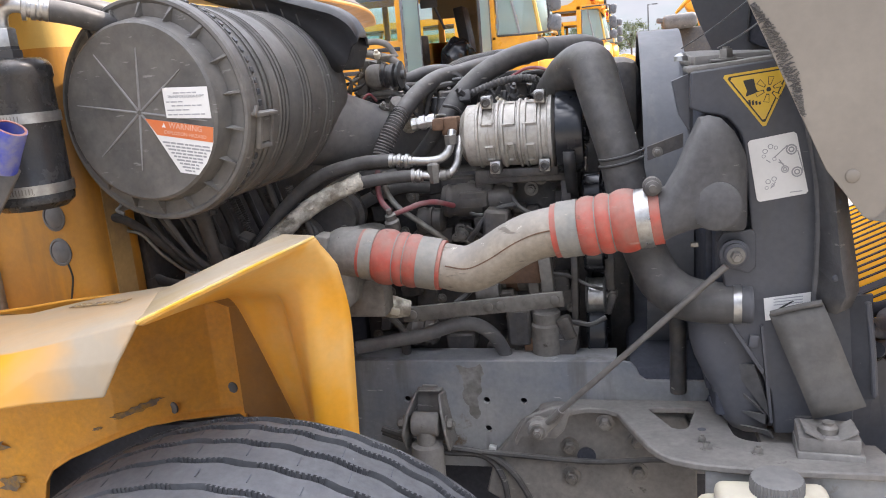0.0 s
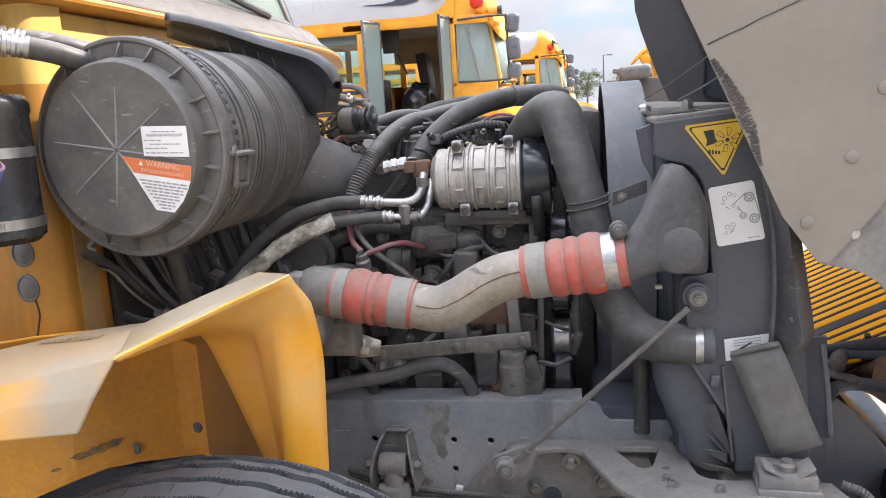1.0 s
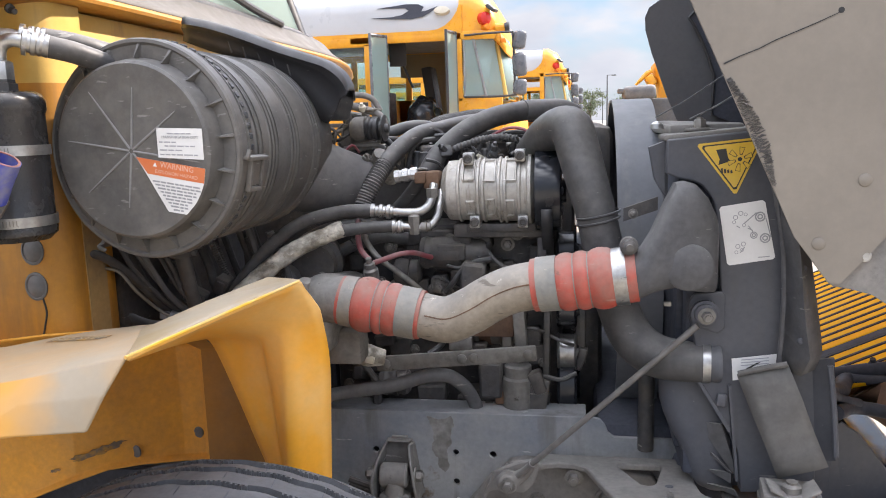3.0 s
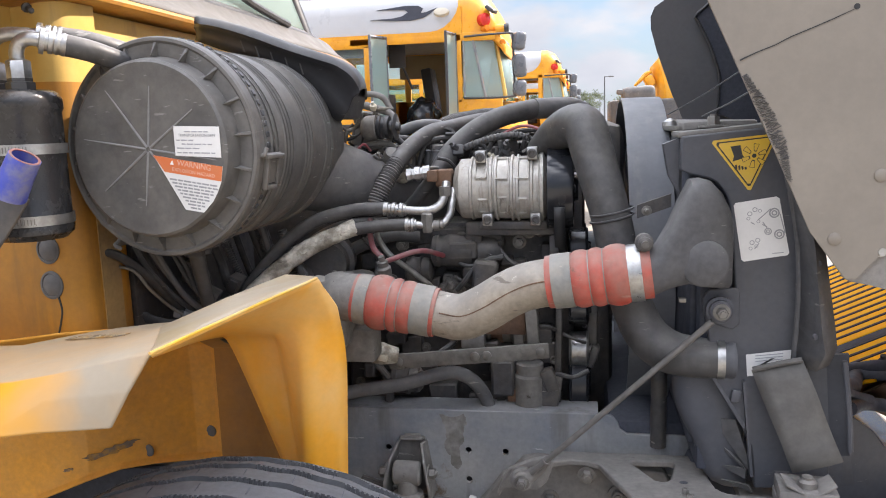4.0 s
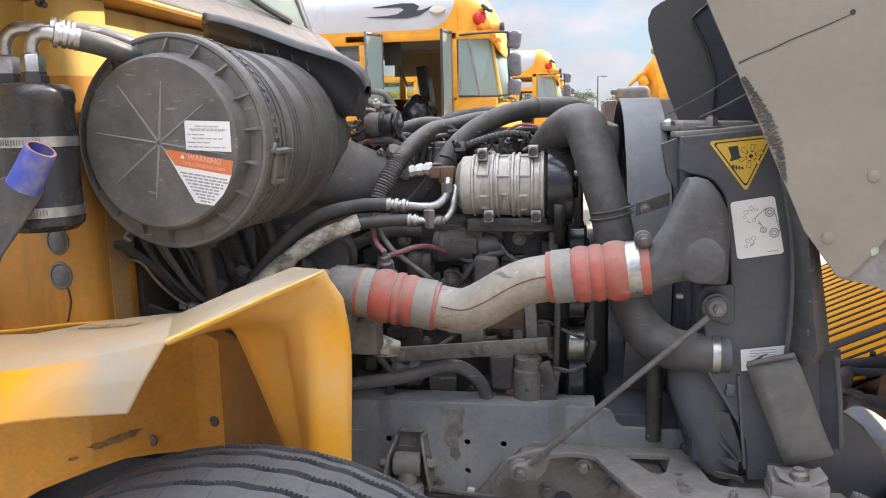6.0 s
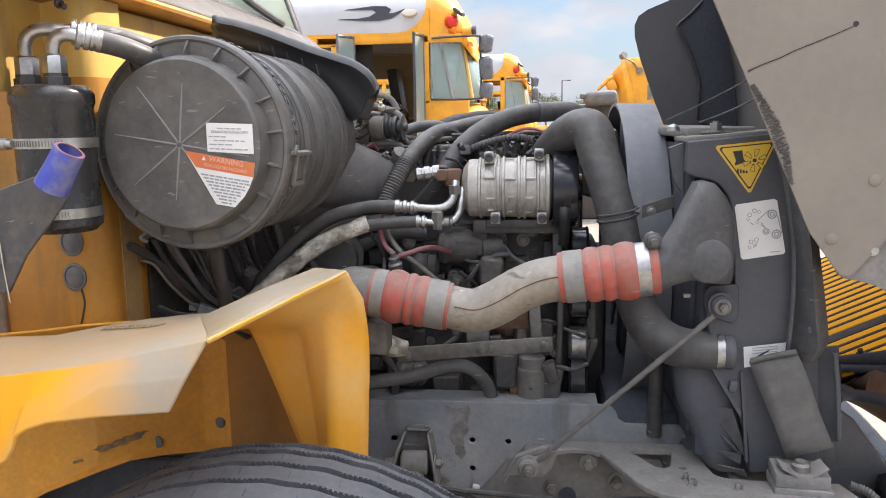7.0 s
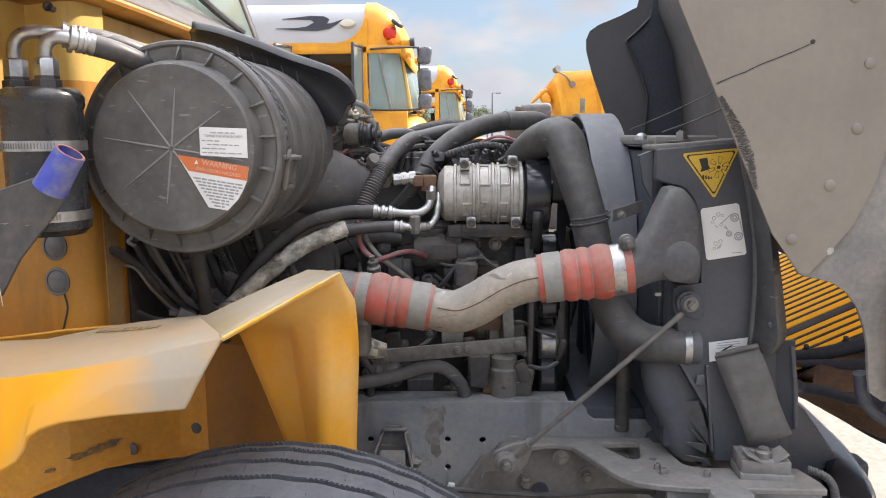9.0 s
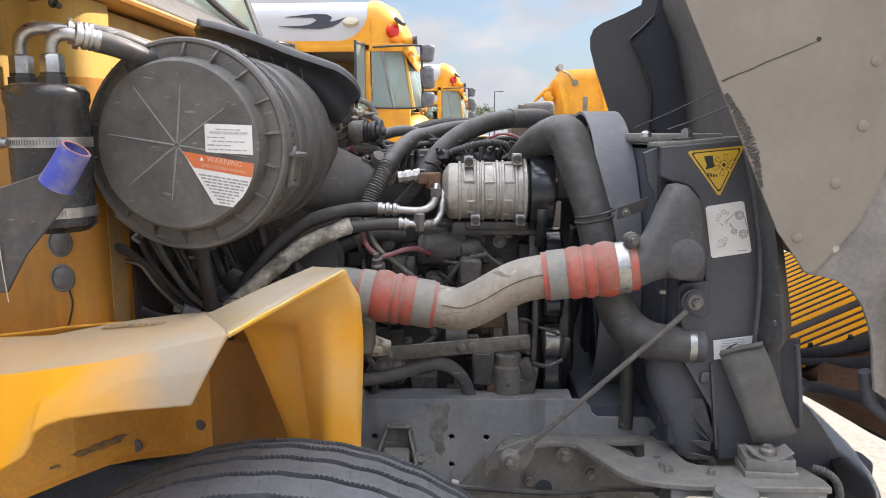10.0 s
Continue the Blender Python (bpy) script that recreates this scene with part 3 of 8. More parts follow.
# ---- fender ----
fender = thing("fender", (-0.7, 1.0, 0.48), "faded school-bus yellow fender with chalky top and pointed front", "fender")
cols = [(-1.30, [(0.985, 1.118), (0.95, 1.124), (0.84, 1.122), (0.790, 1.112), (0.765, 1.05), (0.735, 0.93)]),
        (-1.02, [(0.99, 1.120), (0.95, 1.127), (0.84, 1.126), (0.790, 1.115), (0.762, 1.06), (0.725, 0.965)]),
        (-0.90, [(1.00, 1.122), (0.96, 1.130), (0.84, 1.132), (0.788, 1.122), (0.758, 1.075), (0.720, 0.990)]),
        (-0.83, [(1.06, 1.128), (1.01, 1.136), (0.83, 1.139), (0.782, 1.131), (0.750, 1.092), (0.716, 1.030)]),
        (-0.803, [(1.072, 1.130), (1.022, 1.137), (0.824, 1.143), (0.778, 1.136), (0.743, 1.100), (0.715, 1.046)]),
        (-0.792, [(1.077, 1.131), (1.027, 1.138), (0.821, 1.145), (0.776, 1.138), (0.741, 1.107), (0.714, 1.061)]),
        (-0.786, [(1.08, 1.131), (1.03, 1.138), (0.82, 1.146), (0.775, 1.139), (0.740, 1.111), (0.713, 1.078)]),
        (-0.770, [(1.088, 1.131), (1.034, 1.138), (0.816, 1.148), (0.773, 1.142), (0.739, 1.116), (0.713, 1.088)]),
        (-0.745, [(1.10, 1.132), (1.04, 1.139), (0.81, 1.152), (0.770, 1.146), (0.738, 1.122), (0.714, 1.096)]),
        (-0.685, [(1.12, 1.133), (1.05, 1.139), (0.80, 1.163), (0.766, 1.158), (0.738, 1.134), (0.720, 1.103)]),
        ]
rows = [[(x, y, z) for y, z in c] for x, c in cols]
JOIN = [(-0.660, 1.13, 1.138), (-0.643, 0.94, 1.170), (-0.572, 0.80, 1.184), (-0.559, 0.767, 1.186), (-0.580, 0.748, 1.145), (-0.600, 0.738, 1.105)]
rows.append(JOIN)
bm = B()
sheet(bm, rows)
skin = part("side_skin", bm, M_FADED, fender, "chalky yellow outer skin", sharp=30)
shell(skin, 0.006, 0), soften(skin, 0.008, 3, 20)
TOPLINE = [(-0.525, 1.17, 1.190), (-0.514, 1.095, 1.2145), (-0.475, 1.092, 1.2125), (-0.461, 1.090, 1.2115)]
bm = B()
sheet(bm, [[a, tuple(Vector(a).lerp(Vector(b), 0.5) + Vector((0, 0, 0.002))), b] for a, b in zip(JOIN[:4], TOPLINE)])
ramp = part("ramp", bm, M_CHALK, fender, "sloping faded top towards the point", sharp=30)
shell(ramp, 0.006, 0)
# thin pale tube draws the soft highlight along the ramp edge
bm = B()
tube(bm, [Vector(JOIN[3]) + Vector((0.001, -0.003, 0.002)), Vector(JOIN[3]).lerp(Vector(TOPLINE[3]), 0.5) + Vector((0.001, -0.003, 0.002)), Vector(TOPLINE[3]) + Vector((0, -0.003, 0.001))], 0.0024, 8, 4)
part("ramp_edge", bm, M_EDGE, fender, "pale yellow edge line, its highlight in the colour")
# the front face: one folded skin from the ramp edge round to the upright flank
e0, e1 = Vector(JOIN[3]), Vector(TOPLINE[3])
EDGE_S = (0.0, 0.22, 0.42, 0.56, 0.70, 0.80, 0.90, 1.0)
MID = [(-0.568, 0.786, 1.1795), (-0.590, 0.868, 1.168), (-0.602, 0.955, 1.160), (-0.592, 1.022, 1.158), (-0.560, 1.062, 1.160), (-0.535, 1.080, 1.165), (-0.492, 1.098, 1.172), (-0.4505, 1.104, 1.186)]
BAND = [(-0.578, 0.800, 1.174), (-0.612, 0.930, 1.148), (-0.640, 1.040, 1.126), (-0.654, 1.150, 1.102), (-0.563, 1.132, 1.113), (-0.548, 1.126, 1.116), (-0.503, 1.114, 1.134), (-0.440, 1.117, 1.160)]
FLANK = [BAND[3:],
         [(-0.653, 1.172, 1.084), (-0.564, 1.166, 1.097), (-0.544, 1.136, 1.094), (-0.500, 1.112, 1.100), (-0.441, 1.146, 1.105)],
         [(-0.638, 1.178, 1.035), (-0.559, 1.172, 1.040), (-0.539, 1.140, 1.040), (-0.500, 1.110, 1.048), (-0.4425, 1.158, 1.055)],
         [(-0.619, 1.180, 0.985), (-0.552, 1.170, 0.985), (-0.534, 1.142, 0.988), (-0.502, 1.110, 0.992), (-0.446, 1.160, 0.993)],
         [(-0.594, 1.182, 0.912), (-0.542, 1.162, 0.915), (-0.528, 1.142, 0.918), (-0.506, 1.111, 0.920), (-0.450, 1.160, 0.918)],
         [(-0.573, 1.184, 0.855), (-0.532, 1.154, 0.857), (-0.522, 1.142, 0.860), (-0.508, 1.113, 0.860), (-0.452, 1.158, 0.850)],
         [(-0.548, 1.186, 0.78), (-0.524, 1.150, 0.78), (-0.516, 1.142, 0.78), (-0.508, 1.126, 0.78), (-0.452, 1.146, 0.78)]]
bm = B()
crease, pointed = bm.edges.layers.float.new("crease_edge"), bm.verts.layers.float.new("crease_vert")
upper = [[bm.verts.new(p) for p in row] for row in ([tuple(e0.lerp(e1, q)) for q in EDGE_S], MID, BAND)]
lower = [upper[-1][3:]] + [[bm.verts.new(p) for p in row] for row in FLANK[1:]]
for rows_ in (upper, lower):
    for a, b in zip(rows_, rows_[1:]):
        for k in range(len(a) - 1):
            bm.faces.new((a[k], a[k + 1], b[k + 1], b[k]))
for k, rows_, hold in ((1, lower, 1.0), (2, lower, 0.95), (3, lower, 0.95)):
    for a, b in zip(rows_, rows_[1:]):
        bm.edges.get((a[k], b[k]))[crease] = hold
for k, hold in ((3, 0.95), (4, 0.6)):
    bm.edges.get((upper[2][k], upper[2][k + 1]))[crease] = hold
upper[2][7][pointed] = 0.9
flank = part("front_skin", bm, M_FLANK, fender, "folded yellow front face below the ramp", sharp=100)
smooth_ = flank.modifiers.new("rounding", "SUBSURF")
smooth_.levels = smooth_.render_levels = 2
smooth_.boundary_smooth = "PRESERVE_CORNERS"
shell(flank, 0.006, 0)
bm = B()
WALL = [(-1.75, 1.30, 0.50), (-1.32, 1.318, 0.50), (-1.265, 1.322, 0.575), (-1.251, 1.324, 0.632), (-1.228, 1.326, 0.664), (-1.182, 1.33, 0.690), (-1.069, 1.34, 0.735), (-1.007, 1.37, 0.751), (-0.952, 1.41, 0.748), (-0.876, 1.44, 0.746), (-0.825, 1.44, 0.752), (-0.800, 1.42, 0.752)]
sheet(bm, [[(x, y - 0.28, 1.105) for x, y, z in WALL], [(x, y - 0.03, 1.03) for x, y, z in WALL], [(x, y - 0.004, 1.0) for x, y, z in WALL], [(x, y, z + 0.07) for x, y, z in WALL], [(x, y - 0.004, z + 0.01) for x, y, z in WALL], [(x, y - 0.018, z) for x, y, z in WALL]])
liner = part("wheel_house", bm, M_WELL, fender, "dirty orange inner wheel house with scuffs", sharp=50)
shell(liner, 0.005, 0), soften(liner, 0.012, 3, 20)
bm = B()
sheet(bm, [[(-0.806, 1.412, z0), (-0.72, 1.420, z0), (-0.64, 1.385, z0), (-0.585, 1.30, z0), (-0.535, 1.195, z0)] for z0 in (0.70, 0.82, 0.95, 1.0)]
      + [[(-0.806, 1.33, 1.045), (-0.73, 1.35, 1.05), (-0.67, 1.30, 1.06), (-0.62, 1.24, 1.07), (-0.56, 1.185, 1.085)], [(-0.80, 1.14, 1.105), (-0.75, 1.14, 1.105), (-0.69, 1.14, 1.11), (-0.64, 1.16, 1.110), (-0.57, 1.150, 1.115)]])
shell(part("wheel_house_return", bm, M_WELL_SHADE, fender, "orange return of the wheel house, shade in its colour", sharp=40), 0.004, 0)
bm = B()
block(bm, (-1.30, 1.42, 0.42), (0.80, 0.03, 0.62), (0, 0, 0), 0.01)
part("back_panel", bm, M_SHADOWED, fender, "dark panel behind the wheel")
for x, y, z in ((-0.842, 1.440, 0.806), (-0.966, 1.396, 0.776)):
    bm = B()
    lathe(bm, (x, y, z), (-0.2, -1, 0), [(0, 0.014), (0.003, 0.013), (0.005, 0.009), (0.004, 0.0)], 18)
    part("rubber_plug", bm, M_DUCT, fender, "dusty grey rubber plug")


def house_y(x):
    """Depth of the wheel house wall at x."""
    for (x0, y0, _), (x1, y1, _) in zip(WALL, WALL[1:]):
        if x <= x1:
            return y0 + (y1 - y0) * max(0.0, (x - x0) / (x1 - x0))
    return WALL[-1][1]


random.seed(5)
for cx, cz, long_, high in ((-1.040, 0.787, 0.036, 0.009), (-1.000, 0.800, 0.024, 0.008), (-1.110, 0.757, 0.014, 0.004), (-1.370, 0.712, 0.045, 0.016), (-1.340, 0.630, 0.035, 0.022)):
    bm = B()
    pts = []
    for k in range(22):
        a = 2 * math.pi * k / 22
        q = random.uniform(0.55, 1.15)
        x, z = cx + long_ * q * math.cos(a), cz + high * q * math.sin(a) + 0.22 * long_ * math.cos(a)
        pts.append((x, house_y(x) - 0.0085, z))
    plate(bm, pts, (0.0004, -0.0012, 0))
    part("scuff", bm, M_SCUFF, fender, "dark grey scuff mark")
bm = B()
block(bm, (-0.772, 0.982, 1.1452), (0.094, 0.024, 0.0006), (-2, -4, 0), 0)
step_label = part("step_label", bm, M_SCUFF, fender, "worn dark no-step strip")
words(step_label, "letters", "NO STEP", (-0.772, 0.982, 1.1458), (-2, -4, 0), 0.020, M_CHALK, 0.084)

# ---- cowl and body of the bus ----
body = thing("bus_body", (-3.0, 1.93, 0.5), "yellow school bus body behind the open engine bay", "bus")
bm = B()
side = arc(-0.955, 1.205, 0.045, -90, 0, 6)
out = [(-9.0, 1.16), *[(x, y) for x, y in side], (-0.905, 1.26), (-0.935, 1.30), (-0.935, 2.56), (-0.955, 2.70), (-9.0, 2.70)]
bm.free()
# the top band is a paler copy of the cowl, its sunlight painted in
for z0, z1, nm, m, lab in ((1.03, 1.535, "cowl_side", M_COWL, "scuffed yellow cowl side and firewall"), (1.535, 1.668, "cowl_top", M_PALE, "pale yellow cowl top, sunlight in its colour")):
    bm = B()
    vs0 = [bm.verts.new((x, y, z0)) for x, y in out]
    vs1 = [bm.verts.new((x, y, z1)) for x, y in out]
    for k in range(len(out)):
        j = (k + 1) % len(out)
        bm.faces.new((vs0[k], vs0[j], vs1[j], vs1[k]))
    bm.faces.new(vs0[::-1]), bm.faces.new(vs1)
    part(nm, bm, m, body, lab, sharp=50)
bm = B()
block(bm, (-5.4, 1.93, 0.80), (7.3, 1.52, 0.46), (0, 0, 0), 0.03)
part("skirt", bm, M_YELLOW, body)
bm = B()
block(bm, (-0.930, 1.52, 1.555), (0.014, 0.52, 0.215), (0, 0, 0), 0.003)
part("firewall_top", bm, M_PALE, body, "pale yellow firewall top, sunlight in its colour")
bm = B()
block(bm, (-0.912, 1.275, 1.30), (0.02, 0.03, 0.52), (0, 0, 0), 0.006)
part("door_flange", bm, M_COWL, body)


def cowl_line(y, dx=0.0, dz=0.0):
    q = (y - 1.93) / 1.15
    return (-0.925 - 0.05 * q ** 8 + dx, y, 1.680 - 0.05 * q ** 8 + dz)


bm = B()
ys = [1.10 + 1.66 * k / 22 for k in range(23)]
yl = [0.80 + 2.26 * k / 28 for k in range(29)]
sheet(bm, [[cowl_line(y, dx, dz) for y in yl] for dx, dz in ((-0.06, -0.020), (0.036, -0.008), (0.044, -0.004), (0.046, 0.002), (0.042, 0.008), (0.034, 0.012))])
lip = part("cowl_lip", bm, M_COWL, body, "overhanging yellow cowl edge below the windscreen", sharp=40)
shell(lip, 0.003)
bm = B()
sheet(bm, [[cowl_line(y, dx, dz) for y in yl] for dx, dz in ((0.036, 0.013), (0.012, 0.030), (-0.018, 0.052), (-0.047, 0.086))])
shell(part("cowl_panel", bm, M_CPANEL, body, "weathered grey panel below the windscreen", sharp=40), 0.003)
bm = B()
block(bm, (-0.998, 0.985, 1.590), (0.012, 0.37, 0.165), (0, 0, 0), 0.003)
part("cowl_face", bm, M_PALE, body, "pale forward face of the body, sunlight in its colour")
bm = B()
sheet(bm, [[cowl_line(y, -0.045, 0.084) for y in ys], [cowl_line(y, -0.07, 0.105) for y in ys]])
shell(part("screen_seal", bm, M_BLACK, body, "black windscreen seal"), 0.012)
bm = B()
sheet(bm, [[(x, 1.93 + (y - 1.93) * 0.94, z) for x, y, z in (cowl_line(v, -0.065, 0.098) for v in ys)], [(x, 1.93 + (y - 1.93) * 0.88, z) for x, y, z in (cowl_line(v, -0.36, 0.95) for v in ys)]])
pane = part("windscreen", bm, M_SCREEN, body, "greenish windscreen glass")
shell(pane, 0.006)
pane.visible_shadow = False
for s in (-1, 1):
    bm = B()
    tube(bm, [(-0.985, 1.93 + s * 0.74, 1.70), (-1.13, 1.93 + s * 0.72, 2.15), (-1.27, 1.93 + s * 0.69, 2.62)], 0.03, 10)
    part("pillar", bm, M_BLACK, body, "dark windscreen pillar")
bm = B()
block(bm, (-5.2, 1.93, 2.72), (7.6, 1.7, 0.5), (0, 0, 0), 0.2, 4)
part("roof", bm, M_WHITEPAINT, body, "white roof")
for s, y in ((-1, 1.17), (1, 2.69)):
    bm = B()
    block(bm, (-5.4, y, 1.75), (7.2, 0.04, 0.32), (0, 0, 0), 0.01)
    for k in range(8):
        block(bm, (-1.95 - 0.95 * k, y, 2.18), (0.10, 0.04, 0.66), (0, 0, 0), 0.01)
    part("window_wall", bm, M_YELLOW, body)
bm = B()
block(bm, (-5.2, 1.93, 0.9), (7.4, 1.4, 0.06), (0, 0, 0), 0.01)
part("floor_pan", bm, M_SHADOWED, body)
bm = B()
tube(bm, [(-0.97, 2.42, 1.775), (-0.98, 2.2, 1.80), (-0.985, 1.95, 1.835), (-0.99, 1.75, 1.85)], 0.011, 8)
block(bm, (-0.985, 1.62, 1.865), (0.014, 0.6, 0.02), (0, 0, 0), 0.004)
part("wiper", bm, M_BLACK, body, "black wiper arm and blade")
bm = B()
tube(bm, [(-1.125, 1.158, 1.0), (-1.125, 1.158, 1.35), (-1.118, 1.160, 1.54), (-1.10, 1.165, 1.61), (-1.06, 1.175, 1.66), (-0.99, 1.19, 1.695)], 0.018, 12)
part("edge_trim", bm, M_BAND, body, "grey rubber edge trim")
for z, r in ((1.186, 0.022), (1.249, 0.022)):
    bm = B()
    lathe(bm, (-0.972, 1.1605, z), (0, -1, 0), [(0, r * 1.15), (0.003, r * 1.15), (0.004, r * 0.98), (0.002, r * 0.92), (0.005, r * 0.7), (0.006, 0.0)], 28, 0.85)
    part("grommet", bm, M_DUCT, body, "grey rubber grommet in the cowl side")
bm = B()
plate(bm, [(-0.9075, 1.212, 1.04), (-0.9025, 1.262, 1.04), (-0.9025, 1.262, 1.50), (-0.9075, 1.212, 1.50)], (-0.003, 0.0003, 0))
part("seam_strip", bm, M_SEAM, body, "grey-brown dirty seam strip")
bm = B()
tube(bm, [(-0.962, 1.1595, 1.165), (-0.958, 1.1595, 1.14), (-0.964, 1.1595, 1.115), (-0.972, 1.1595, 1.09)], 0.0018, 6)
part("crack", bm, M_DARKINK, body, "dark crack in the paint")
for p in ((-0.932, 1.12, 1.650), (-0.932, 1.42, 1.618), (-0.932, 1.22, 1.655)):
    bm = B()
    lathe(bm, p, (0.6, -0.3, -0.3), [(0, 0.008), (0.004, 0.008), (0.006, 0.004), (0.018, 0.005), (0.024, 0)], 10)
    part("clip", bm, M_BLACK, body, "black push-in clip")

# dark sheets added over the firewall for the shade inside the bay
bm = B()
block(bm, (-0.918, 1.93, 1.24), (0.024, 1.24, 0.40), (0, 0, 0), 0.008)
block(bm, (-0.918, 1.96, 0.87), (0.024, 0.86, 0.34), (0, 0, 0), 0.008)
part("firewall_dark_sheet", bm, M_BLOCK, body, "dark sheet standing in for the shaded engine bay")

# ---- air cleaner ----
HUB, AX = Vector((-0.739, 1.112, 1.418)), Vector((0.1, 0.995, 0.0)).normalized()
FU, FV = Vector((0.995, -0.1, 0.0)), Vector((0, 0, 1))


def on_cap(u, v, out=0.0):
    return HUB + FU * u + FV * v - AX * out


cleaner = thing("air_cleaner", (HUB.x, 1.3, 1.22), "big grey-black plastic air cleaner canister with clipped lid", "air cleaner")
bm = B()
prof = [(0.066, 0.160), (0.070, 0.1665), (0.092, 0.1670)]
for d in (0.100, 0.116, 0.150, 0.162, 0.174, 0.235, 0.247, 0.259, 0.330, 0.342, 0.354):
    r = 0.1690 - 0.012 * (d - 0.09)
    prof += [(d - 0.0040, r), (d - 0.0022, r + 0.0022), (d - 0.0014, r - 0.011), (d + 0.0028, r - 0.011), (d + 0.0034, r + 0.0022), (d + 0.0050, r)]
prof += [(0.425, 0.1615), (0.450, 0.153), (0.458, 0.12), (0.458, 0.0)]
lathe(bm, HUB, AX, prof, 96)
part("barrel", bm, M_CANISTER, cleaner, "ribbed grey-black barrel")
bm = B()
lathe(bm, HUB, AX, [(0.0025, 0.0), (0.002, 0.10), (0.0, 0.131), (0.0, 0.137), (0.004, 0.1415), (0.024, 0.1455), (0.033, 0.1475), (0.033, 0.160), (0.034, 0.168), (0.030, 0.172), (0.031, 0.177), (0.036, 0.1795), (0.052, 0.1800), (0.053, 0.1770), (0.057, 0.1770), (0.058, 0.1800), (0.063, 0.1790), (0.063, 0.165)], 96)
lid = part("lid", bm, M_CANISTER, cleaner, "round dusty lid with a stepped rim", sharp=20)
for k in range(18):
    bm = B()
    a = 2 * math.pi * (k + 0.35) / 18
    c = on_cap(0.160 * math.cos(a), 0.160 * math.sin(a), -0.032)
    q = [on_cap(r * math.cos(a) + s * math.sin(a), r * math.sin(a) - s * math.cos(a), -d) for r, d, s in ((0.1458, 0.017, 0), (0.1745, 0.035, 0.0030), (0.148, 0.034, 0.0038), (0.148, 0.034, -0.0038), (0.1745, 0.035, -0.0030))]
    v = [bm.verts.new(p) for p in q]
    bm.faces.new((v[0], v[2], v[1])), bm.faces.new((v[0], v[4], v[3])), bm.faces.new((v[0], v[1], v[4])), bm.faces.new((v[0], v[3], v[2]))
    part("rim_fin", bm, M_CANISTER, lid)
for deg, reach in ((126, 0.118), (83, 0.10), (35, 0.105), (171, 0.120), (217, 0.110), (262, 0.092), (-9, 0.125), (-52, 0.118)):
    a = radians(deg)
    bm = B()
    tube(bm, [on_cap(0.004 * math.cos(a), 0.004 * math.sin(a), -0.0022), on_cap(reach * math.cos(a), reach * math.sin(a), -0.001)], [0.0022, 0.0018, 0.0008], 6, 4)
    part("rib", bm, M_RIBEDGE, lid)
bm = B()
for k in range(64):
    a = 2 * math.pi * k / 64
    block(bm, HUB + AX * 0.0665 + (FU * math.cos(a) + FV * math.sin(a)) * 0.1765, (0.010, 0.009, 0.009), (0, -math.degrees(a) + 90, -5.7), 0.001, 1)
part("clamp_tooth", bm, M_BLACK, lid)
for ang in (-10, 232):
    a = radians(ang)
    rad, tan = FU * math.cos(a) + FV * math.sin(a), FV * math.cos(a) - FU * math.sin(a)
    bm = B()
    c = HUB + AX * 0.070 + rad * 0.184
    for off in (-0.017, 0.017):
        block(bm, c + AX * off - tan * 0.012, (0.010, 0.007, 0.052), (0, -ang, -5.7), 0.002)
    block(bm, c - tan * 0.036, (0.010, 0.040, 0.008), (0, -ang, -5.7), 0.002)
    block(bm, c + tan * 0.016 - AX * 0.006 + rad * 0.003, (0.016, 0.058, 0.007), (0, -ang, -5.7), 0.002)
    block(bm, c - tan * 0.010 - rad * 0.002, (0.006, 0.030, 0.040), (0, -ang, -5.7), 0.002)
    tube(bm, [c + tan * 0.016 - AX * 0.03, c + tan * 0.018 - AX * 0.040 + rad * 0.006, c + tan * 0.030 - AX * 0.036 + rad * 0.006], 0.0035, 8, 5)
    part("latch", bm, M_CANISTER, cleaner, "plastic over-centre latch")


def cap_sheet(name, pts, out, material, label="", parent=lid):
    b = B()
    plate(b, [on_cap(u, v, out) for u, v in pts], -AX * 0.0004)
    return part(name, b, material, parent, label)


random.seed(9)
paper = cap_sheet("service_label", [(0.051, 0.0355), (0.132, 0.032), (0.132, -0.016), (0.051, -0.011)], 0.0006, M_WHITE, "white paper service label", cleaner)
for i, (v, u0, u1, m) in enumerate(((0.027, 0.070, 0.112, M_INK), (0.0135, 0.055, 0.085, M_INK), (0.0075, 0.064, 0.118, M_INK), (0.001, 0.055, 0.095, M_INK), (-0.006, 0.055, 0.122, M_INK))):
    u = u0
    while u < u1 - 0.004:
        e = min(u1, u + random.uniform(0.006, 0.016))
        cap_sheet("print_bar", [(u, v - 0.04 * (u - 0.05) + 0.0010), (e, v - 0.04 * (e - 0.05) + 0.0010), (e, v - 0.04 * (e - 0.05) - 0.0010), (u, v - 0.04 * (u - 0.05) - 0.0010)], 0.0012, m, "", paper)
        u = e + 0.0022
words(paper, "letters", "TRANSPORTATION DEPT", tuple(on_cap(0.092, 0.0195, 0.0016)), (90, 2.4, -5.74), 0.0062, M_INK, 0.066)
warn = cap_sheet("warning_label", [(0.0103, -0.0094), (0.133, -0.030), (0.129, -0.053), (0.122, -0.068), (0.112, -0.084), (0.0935, -0.102), (0.061, -0.097)], 0.0006, M_WHITE, "white and orange warning label", cleaner)
cap_sheet("orange_band", [(0.0103, -0.0094), (0.133, -0.030), (0.129, -0.053), (0.029, -0.036)], 0.0012, M_ORANGE, "orange band", warn)
words(warn, "letters", "WARNING", tuple(on_cap(0.083, -0.0275, 0.002)), (90, 9.5, -5.74), 0.0125, M_FADEDINK, 0.060)
